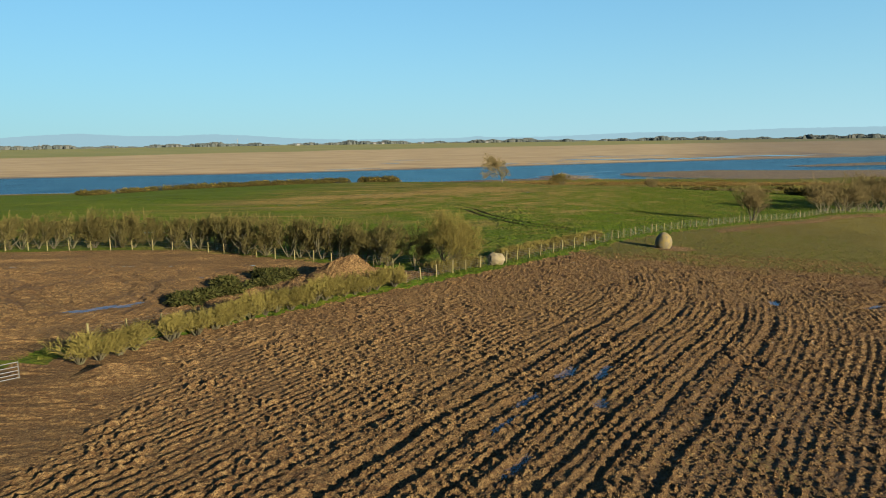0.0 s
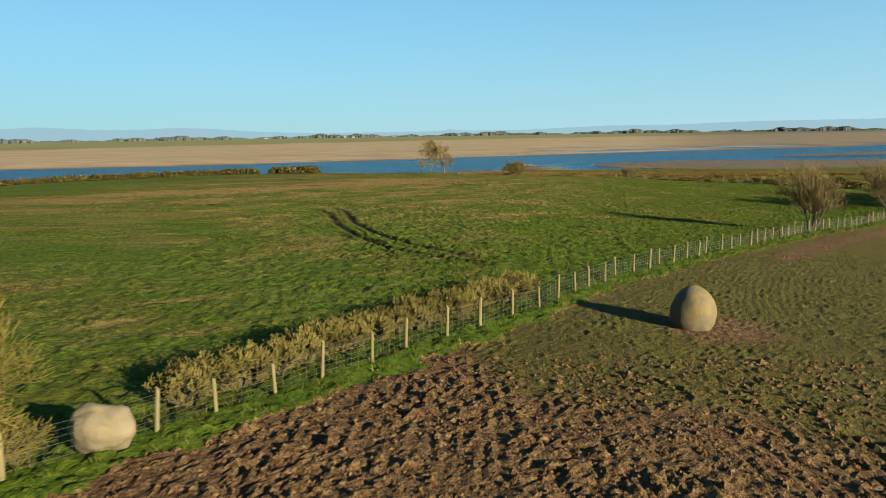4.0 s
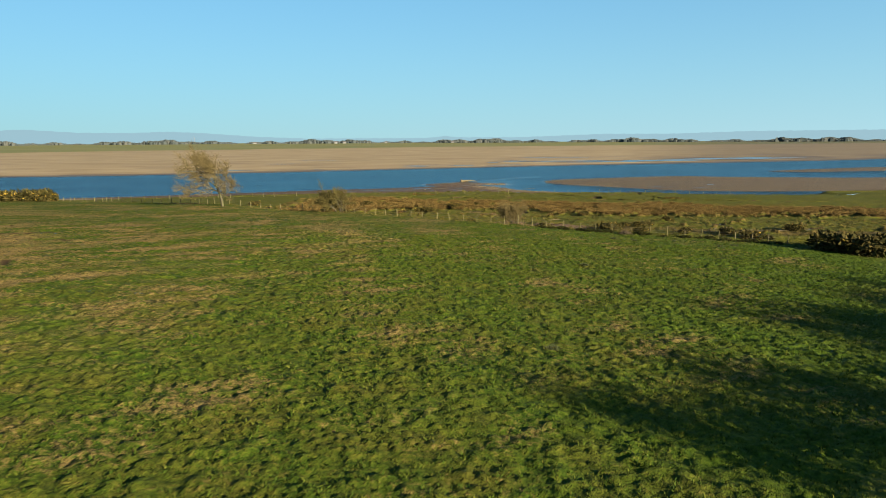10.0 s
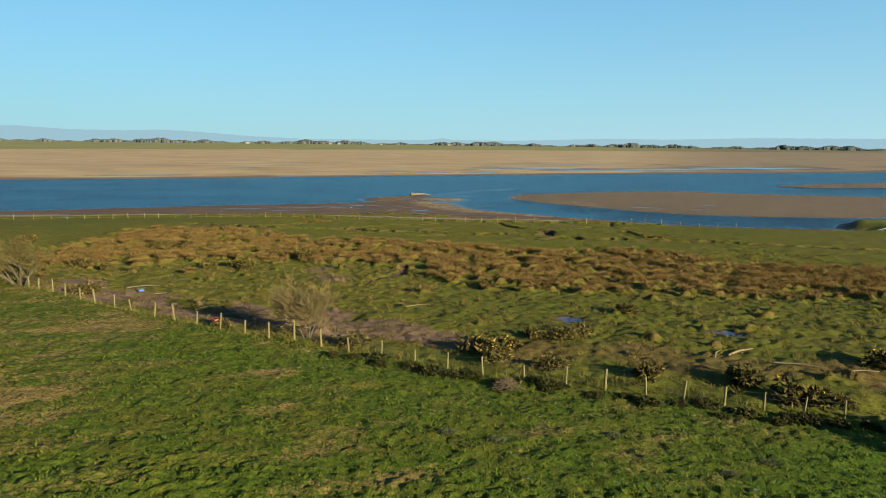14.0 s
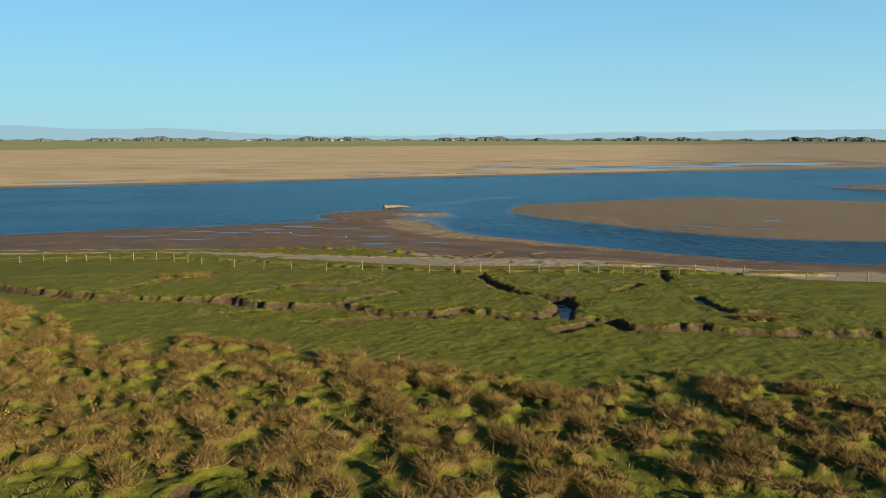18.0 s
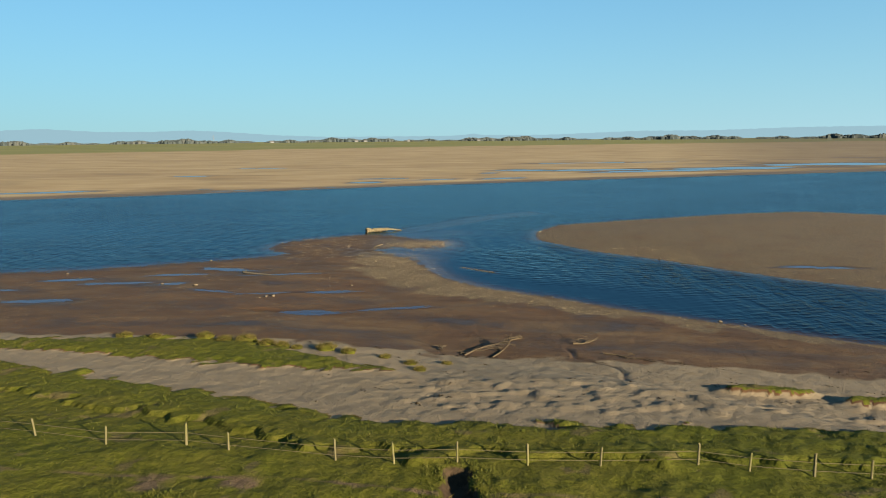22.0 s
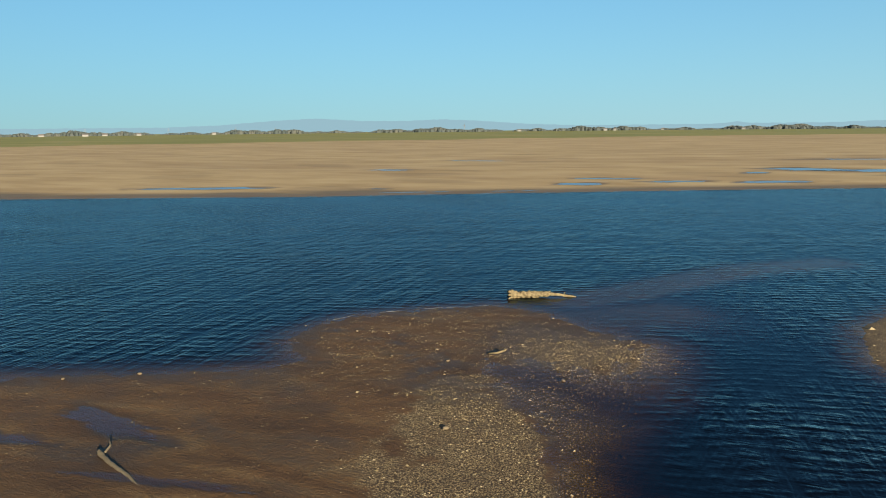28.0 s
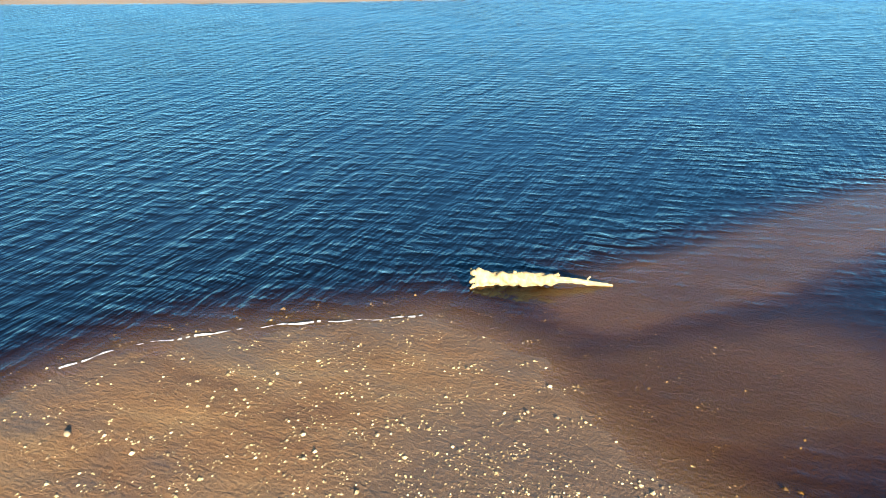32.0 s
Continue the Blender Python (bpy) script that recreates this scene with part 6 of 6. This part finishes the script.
def dead_branch(x, y, seed, size, label, turn=0.0):
    rng = random.Random(seed)
    rows = []
    grow_branches(rng, (0, 0, 0.12), (1, 0.1, 0.02), size, 0.085, 2, rows, 0.4, (3, 5), 0.5, 0.0, (0, 0, 0), 0.022, 0.2)
    rows = [((a[0], a[1], abs(a[2]) * 0.45 + 0.04), (b[0], b[1], abs(b[2]) * 0.45 + 0.04), r, s) for a, b, r, s, _ in rows]
    ob = tagged(new("dead_branch", tubes(rows, [M_BURIED], 5, "dead_branch")), label, "dead branch", "stranded branches")
    ob.matrix_basis = pose(x, y, level(x, y), 0, 0, turn)


for a, b, sd, sz, tn in ((87.9, 384.8, 1, 6.0, 41), (90.6, 384.4, 2, 4.2, 62), (92.7, 391.3, 3, 1.6, 15), (85.6, 386.6, 4, 1.6, 80), (87.3, 386.4, 5, 1.5, -30), (99.1, 389.5, 6, 2.6, 20), (101.5, 385.6, 7, 3.6, -35)):
    dead_branch(a, b, sd, sz, "half-buried sand-caked dead branch on the beach", tn)
for i, (a, b, ln, tn) in enumerate(((46, 268, 2.6, 4), (42, 271, 3.2, 25), (95.2, 246.6, 3.0, 35), (97.5, 244.8, 3.4, -20), (94, 246, 2.2, 60), (62, 252.8, 2.0, 15), (71.5, 262, 2.4, 20), (57, 257, 1.8, -30), (53, 259.5, 2.4, 50), (88, 246, 1.6, 80), (77.5, 248.6, 2.2, 10), (67, 251, 2.0, -15), (101, 242.5, 2.6, 5), (50, 262, 1.7, 100), (36, 275.5, 2.4, -20), (84.5, 253, 1.5, 40))):
    rr = 0.05 + 0.02 * (i % 3)
    simple_drift("driftwood_stick", a, b, level(a, b) + 0.06, [(0, 0, 0.02), (ln * 0.5, 0.12, 0.08), (ln, -0.05, 0.03)], [rr, rr * 0.9, rr * 0.4], "bleached driftwood stick in the wrack line", M_DRIFT if i % 2 else M_LOG, tn, 30 + i, "wrack line sticks")

# a brushwood heap at the field edge
rng_w = random.Random(71)
segs = []
for _ in range(90):
    a, q = rng_w.uniform(0, 6.283), rng_w.uniform(0, 0.9)
    c = Vector((math.cos(a) * q, math.sin(a) * q, 0.45 * (1 - q) + 0.05))
    d = Vector((rng_w.gauss(0, 1), rng_w.gauss(0, 1), rng_w.gauss(0, 0.3))).normalized() * rng_w.uniform(0.25, 0.6)
    segs.append((tuple(c - d), tuple(c + d), 0.022, 0.012))
heap = tagged(new("brushwood_heap", tubes(segs, [M_BURIED], 4, "brushwood_heap")), "low heap of cut brown brushwood at the field edge", "brushwood heap")
heap.matrix_basis = pose(78.6, 238.1, level(78.6, 238.1), 0, 0, 0)

# a red plastic drum, a blue one and a feed trough, washed up under the bank
M_RED = make_plain("red_plastic", (0.62, 0.05, 0.03), 0.5, 0.25, 2.0)
M_BLUE = make_plain("blue_plastic", (0.05, 0.16, 0.5), 0.5, 0.25, 2.0)


def drum(x, y, mat, label, r, h):
    ob = thing("plastic_drum", x, y, level(x, y), label, "drum", "washed-up drums", 30)
    part("shell", limb_mesh("shell", [(-h / 2, 0, r), (-h * 0.45, 0, r), (-h * 0.2, 0, r), (h * 0.2, 0, r), (h * 0.45, 0, r), (h / 2, 0, r)], [r * 0.8, r, r * 0.94, r * 0.94, r, r * 0.8], mat, 2, 14, 0.0, 0.1), ob)
    part("cap", limb_mesh("cap", [(h / 2, 0.05, r * 1.4), (h / 2 + 0.06, 0.05, r * 1.4)], [0.06, 0.06], mat, 2, 8, 0.0, 0.05), ob)


drum(56.6, 253.9, M_RED, "faded red plastic drum washed up under the bank", 0.26, 0.75)
drum(44.4, 268.8, M_BLUE, "small blue plastic drum among the wrack", 0.18, 0.5)

M_FOAM = make_plain("foam", (0.75, 0.75, 0.72), 0.9, 0.4, 6.0)
fr_rng = random.Random(61)
fv, ff = [], []
edge_pts = polyline(SHORE[14:19], 0.22)
for i, (a, b) in enumerate(edge_pts[1:-1], 1):
    (ax, ay), (bx, by) = edge_pts[i - 1], edge_pts[i + 1]
    ln = math.hypot(bx - ax, by - ay)
    nxx, nyy = -(by - ay) / ln, (bx - ax) / ln
    off = 0.55 + 0.18 * math.sin(i * 0.13) + 0.08 * math.sin(i * 0.61)
    wd = max(0.0, 0.05 + 0.05 * math.sin(i * 0.21 + 1) + fr_rng.uniform(-0.05, 0.05))
    fv += [(a + nxx * (off - wd), b + nyy * (off - wd), 0.035), (a + nxx * (off + wd), b + nyy * (off + wd), 0.035)]
    if len(fv) > 2 and fr_rng.random() < 0.8:
        k0 = len(fv) - 4
        ff.append((k0, k0 + 2, k0 + 3, k0 + 1))
tagged(new("foam", mesh_of("foam", np.array(fv), np.array(ff), [M_FOAM])), "thin broken line of white foam at the water's edge", "foam", kind="stuff")

# ==== pebbles ====
def pebble_field(n, x0, x1, y0, y1, keep, size, name, label, mat=M_PEBBLE, category="pebbles"):
    x, y = rs.uniform(x0, x1, n), rs.uniform(y0, y1, n)
    z, zone, cover, damp, stony = ground(x, y)
    k = keep(x, y, zone, stony, z)
    x, y, z = x[k], y[k], z[k]
    n = len(x)
    r = size * rs.lognormal(0, 0.42, n)
    a = rs.uniform(0, 6.283, n)
    base = np.array([(1, 0, 0.1), (0.25, 0.8, 0), (-0.85, 0.35, 0.05), (-0.5, -0.7, 0), (0.5, -0.75, 0.1), (0.1, 0.05, 0.62), (0, 0, -0.4)])
    faces = np.array([(0, 1, 5), (1, 2, 5), (2, 3, 5), (3, 4, 5), (4, 0, 5), (1, 0, 6), (2, 1, 6), (3, 2, 6), (4, 3, 6), (0, 4, 6)])
    b = base[None] * rs.uniform(0.75, 1.25, (n, 7, 1)) * r[:, None, None]
    c, s = np.cos(a)[:, None], np.sin(a)[:, None]
    v = np.stack([b[..., 0] * c - b[..., 1] * s + x[:, None], b[..., 0] * s + b[..., 1] * c + y[:, None], b[..., 2] + z[:, None]], -1).reshape(-1, 3)
    f = (faces[None] + (np.arange(n) * 7)[:, None, None]).reshape(-1, 3)
    tagged(new(name, mesh_of(name, v, f, [mat])), label, category, kind="stuff")


pebble_field(150000, 44, 94, 438, 486, lambda x, y, zone, st, z: (z > -0.24) & (bump2(x, y, 76, 466, 3.6) * 0.9 + bump2(x, y, 82.5, 467.0, 2.8) * 1.0 + bump2(x, y, 79.5, 458, 3.2) * 0.6 + bump2(x, y, 73, 449, 4) * 0.4 + bump2(x, y, 62, 474, 10) * 0.20 + bump2(x, y, 58, 456, 7) * 0.16 + bump2(x, y, 68, 466, 6) * 0.15 + 0.30 * waves(x, y, 2.6, 91, 3) > 0.12 + rs.uniform(0, 1, len(x))), 0.045, "shingle", "pale shingle and pebbles on the gravel spit")
pebble_field(140000, 60, 130, 400, 460, lambda x, y, zone, st, z: (zone == 3) & (z > -0.15) & (st + 0.3 * waves(x, y, 5, 92, 3) > 0.46 + 0.8 * rs.uniform(0, 1, len(x))), 0.045, "bank_shingle", "shingle along the channel's edge")
pebble_field(1600, 86, 94, 432, 441, lambda x, y, zone, st, z: seg_dist(x, y, [(87, 439.3), (89.4, 437.1), (92.4, 434.6)]) < 0.15 + 0.5 * rs.uniform(0, 1, len(x)), 0.06, "shoal_shingle", "narrow shoal of pale stones in the channel")
pebble_field(46000, 10, 84, 396, 455, lambda x, y, zone, st, z: (zone == 3) & (waves(x, y * 2, 18, 93, 3) > rs.uniform(-0.3, 1.0, len(x))), 0.028, "scattered_stones", "scattered small stones on the mud flat")
pebble_field(9000, 102, 200, 405, 530, lambda x, y, zone, st, z: (signed(x, y, BAR) > 0.2) & (smooth(14, 0, signed(x, y, BAR)) > rs.uniform(0, 1, len(x))), 0.08, "bar_shingle", "shingle round the gravel bar")

pebble_field(6000, 60, 112, 381, 392, lambda x, y, zone, st, z: (zone == 3) & (np.abs(y - lerp_table(x, (60, 389), (68, 386.1), (74.4, 386.3), (81.3, 385.2), (87.5, 384.3), (100, 384.6), (112, 382)) + 0.25 * waves(x, y, 3, 95, 2)) < 0.22 + 0.2 * waves(x, y, 5, 96, 2)), 0.07, "seaweed_line", "dark line of dried seaweed along the high-tide mark", M_WEED, "seaweed")
pebble_field(9000, 76, 140, 366, 384, lambda x, y, zone, st, z: (zone == 3) & (waves(x, y * 1.7, 7, 97, 3) > 0.45 + 0.4 * rs.uniform(0, 1, len(x))), 0.06, "beach_debris", "scattered dark scraps of weed on the pale sand", M_WEED, "seaweed")
pebble_field(52000, -17, 44, 16, 82, lambda x, y, zone, st, z: (zone == 0) & (np.abs(x - 8 - 0.15 * (y - 16)) < 10 + 0.42 * (y - 14)), 0.075, "clods", "loose brown clods of earth on the ploughed field", M_PLOUGH, "clods")

# ==== the far shore ====
def far_place(az, dist):
    return 85 + dist * math.sin(radians(az)), 300 + dist * math.cos(radians(az))


# woods greyed towards blue: the haze of distance is put into the colours
M_FARWOOD = make_leaf("hazed_far_woodland", (0.085, 0.110, 0.110), (0.12, 0.14, 0.135), (0.16, 0.165, 0.145))
rf = np.random.RandomState(5)
az = np.concatenate([rf.uniform(-75, 60, 11000), rf.normal(-15, 4, 500), rf.normal(-29, 5, 500), rf.normal(3, 2.5, 400)])
dist = rf.uniform(3500, 4150, len(az))
dens = 0.5 + 0.5 * np.sin(az * 0.9 + 1.5 * np.sin(az * 0.31)) + 0.3 * np.sin(az * 2.7)
k = rf.uniform(-9, 1, len(az)) < dens
az, dist = np.radians(az[k]), dist[k]
fx, fy = 85 + dist * np.sin(az), 300 + dist * np.cos(az)
deg = np.degrees(az)
hgt = rf.uniform(9, 20, len(deg)) * (0.72 + 0.3 * np.sin(deg * 0.5) + 0.22 * np.sin(deg * 1.7 + 1) + 0.16 * np.sin(deg * 4.1 + 2))
verts, faces = [], []
for i in range(len(fx)):
    w = hgt[i] * rf.uniform(0.5, 1.0)
    b = len(verts)
    ring = [(fx[i] + w * math.cos(a) * rf.uniform(0.7, 1.1), fy[i] + w * math.sin(a) * rf.uniform(0.7, 1.1)) for a in np.linspace(0, 5.0, 5)]
    verts += [(q[0], q[1], 1.5) for q in ring] + [(0.62 * q[0] + 0.38 * fx[i], 0.62 * q[1] + 0.38 * fy[i], 1.5 + hgt[i] * rf.uniform(0.45, 0.85)) for q in ring] + [(fx[i], fy[i], 1.5 + hgt[i])]
    for j in range(5):
        n2 = (j + 1) % 5
        faces += [(b + j, b + n2, b + 5 + n2), (b + j, b + 5 + n2, b + 5 + j), (b + 5 + j, b + 5 + n2, b + 10)]
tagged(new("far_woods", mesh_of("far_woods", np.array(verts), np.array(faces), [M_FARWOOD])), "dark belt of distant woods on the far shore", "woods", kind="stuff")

M_WALL = make_plain("white_render", (0.34, 0.34, 0.33), 0.8, 0.15)
M_ROOF = make_plain("slate_roof", (0.20, 0.19, 0.19), 0.7, 0.3)


def far_house(az_deg, dist, w, d, h):
    x, y = far_place(az_deg, dist)
    ob = thing("house", x, y, level(x, y) + 0.0, "distant white rendered farmhouse with slate roof", "house", "far houses", -az_deg)
    bm = bmesh.new()
    bmesh.ops.create_cube(bm, size=1)
    for v in bm.verts:
        v.co = Vector((v.co.x * w, v.co.y * d, (v.co.z + 0.5) * h))
    me = bpy.data.meshes.new("wall")
    bm.to_mesh(me)
    bm.free()
    me.materials.append(M_WALL)
    part("wall", me, ob)
    a, b = w / 2 + 0.4, d / 2 + 0.4
    rv = [(-a, -b, h), (a, -b, h), (a, b, h), (-a, b, h), (-a, 0, h + d * 0.45), (a, 0, h + d * 0.45)]
    me = bpy.data.meshes.new("roof")
    me.from_pydata(rv, [], [(0, 1, 5, 4), (2, 3, 4, 5), (1, 2, 5), (3, 0, 4), (3, 2, 1, 0)])
    me.materials.append(M_ROOF)
    part("roof", me, ob)
    part("chimney", tubes([((w * 0.3, 0, h), (w * 0.3, 0, h + d * 0.65), 0.7, 0.7)], [M_ROOF], 4, "chimney"), ob)


for az_deg, dist, w, d, h in ((-49.4, 3300, 20, 12, 6), (-46.7, 3250, 22, 12, 6), (-45.5, 3320, 20, 12, 6), (-43.3, 3350, 18, 12, 6), (-38.2, 3400, 16, 10, 6), (-8.9, 3420, 14, 10, 7), (-8.2, 3430, 12, 9, 6), (-15.3, 3430, 16, 10, 6), (-4.8, 3450, 12, 9, 6), (0.7, 3440, 14, 10, 6)):
    far_house(az_deg, dist, w, d, h)

tx, ty = far_place(-19.6, 4300)
turbine = thing("wind_turbine", tx, ty, 1.5, "distant white wind turbine beyond the far woods", "wind turbine")
part("tower", tubes([((0, 0, 0), (0, 0, 34), 1.6, 0.9)], [M_WALL], 8, "tower"), turbine)
part("nacelle", tubes([((-1, 2.2, 34.4), (-1, -2.2, 34.4), 1.3, 1.1)], [M_WALL], 6, "nacelle"), turbine)
for a in (75, 195, 315):
    part("blade", tubes([((-1, -2.4, 34.4), (-1 + 13 * math.cos(radians(a)), -2.4, 34.4 + 13 * math.sin(radians(a))), 0.75, 0.3)], [M_WALL], 4, "blade"), turbine)

M_PYLON = make_plain("pylon_steel", (0.35, 0.37, 0.38), 0.6, 0.2)
for az_deg in (-53.0, -46.9, -41.5, -36.8, -33.9):
    px, py = far_place(az_deg, 3900)
    py_ob = thing("pylon", px, py, 1.5, "distant grey steel lattice electricity pylon", "pylon", "pylons", -az_deg)
    for sx in (-1, 1):
        for sy in (-1, 1):
            part("leg", tubes([((sx * 3, sy * 3, 0), (sx * 0.5, sy * 0.5, 32), 0.35, 0.25)], [M_PYLON], 4, "leg"), py_ob)
    for h, w in ((20, 7), (25, 6), (30, 4.5)):
        part("arm", tubes([((-w, 0, h), (w, 0, h), 0.3, 0.3)], [M_PYLON], 4, "arm"), py_ob)

# hills on the horizon: a sheet that glows, its haze put into the colour
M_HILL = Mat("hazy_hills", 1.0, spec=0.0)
hill_glow = M_HILL.n("ShaderNodeEmission")
hill_glow.inputs[0].default_value = (0.36, 0.57, 0.66, 1)
hill_glow.inputs[1].default_value = 0.195
M_HILL.t.links.new(hill_glow.outputs[0], M_HILL.out.inputs["Surface"])
hv, hf = [], []
angs = np.arange(-80, 66, 0.25)
for i, a in enumerate(angs):
    el = lerp_table(np.array([a]), (-80, 0.15), (-54, 0.22), (-42, 0.22), (-38, 0.35), (-34, 0.66), (-31, 0.80), (-27.5, 0.58), (-24, 0.56), (-21.5, 0.66), (-19, 0.55), (-15, 0.26), (-11, 0.10), (-2, 0.10), (-0.8, 0.14), (0.2, 0.26), (1.2, 0.14), (6, 0.12), (13, 0.36), (18, 0.34), (24, 0.5), (32, 0.52), (45, 0.5), (66, 0.3))[0] + 0.012 * math.sin(a * 5.3) + 0.01 * math.sin(a * 13.1)
    x, y = 85 + 4500 * math.sin(radians(a)), 300 + 4500 * math.cos(radians(a))
    hv += [(x, y, -5), (x, y, 22 + 4500 * math.tan(radians(el)))]
    if i:
        hf.append((2 * i - 2, 2 * i, 2 * i + 1, 2 * i - 1))
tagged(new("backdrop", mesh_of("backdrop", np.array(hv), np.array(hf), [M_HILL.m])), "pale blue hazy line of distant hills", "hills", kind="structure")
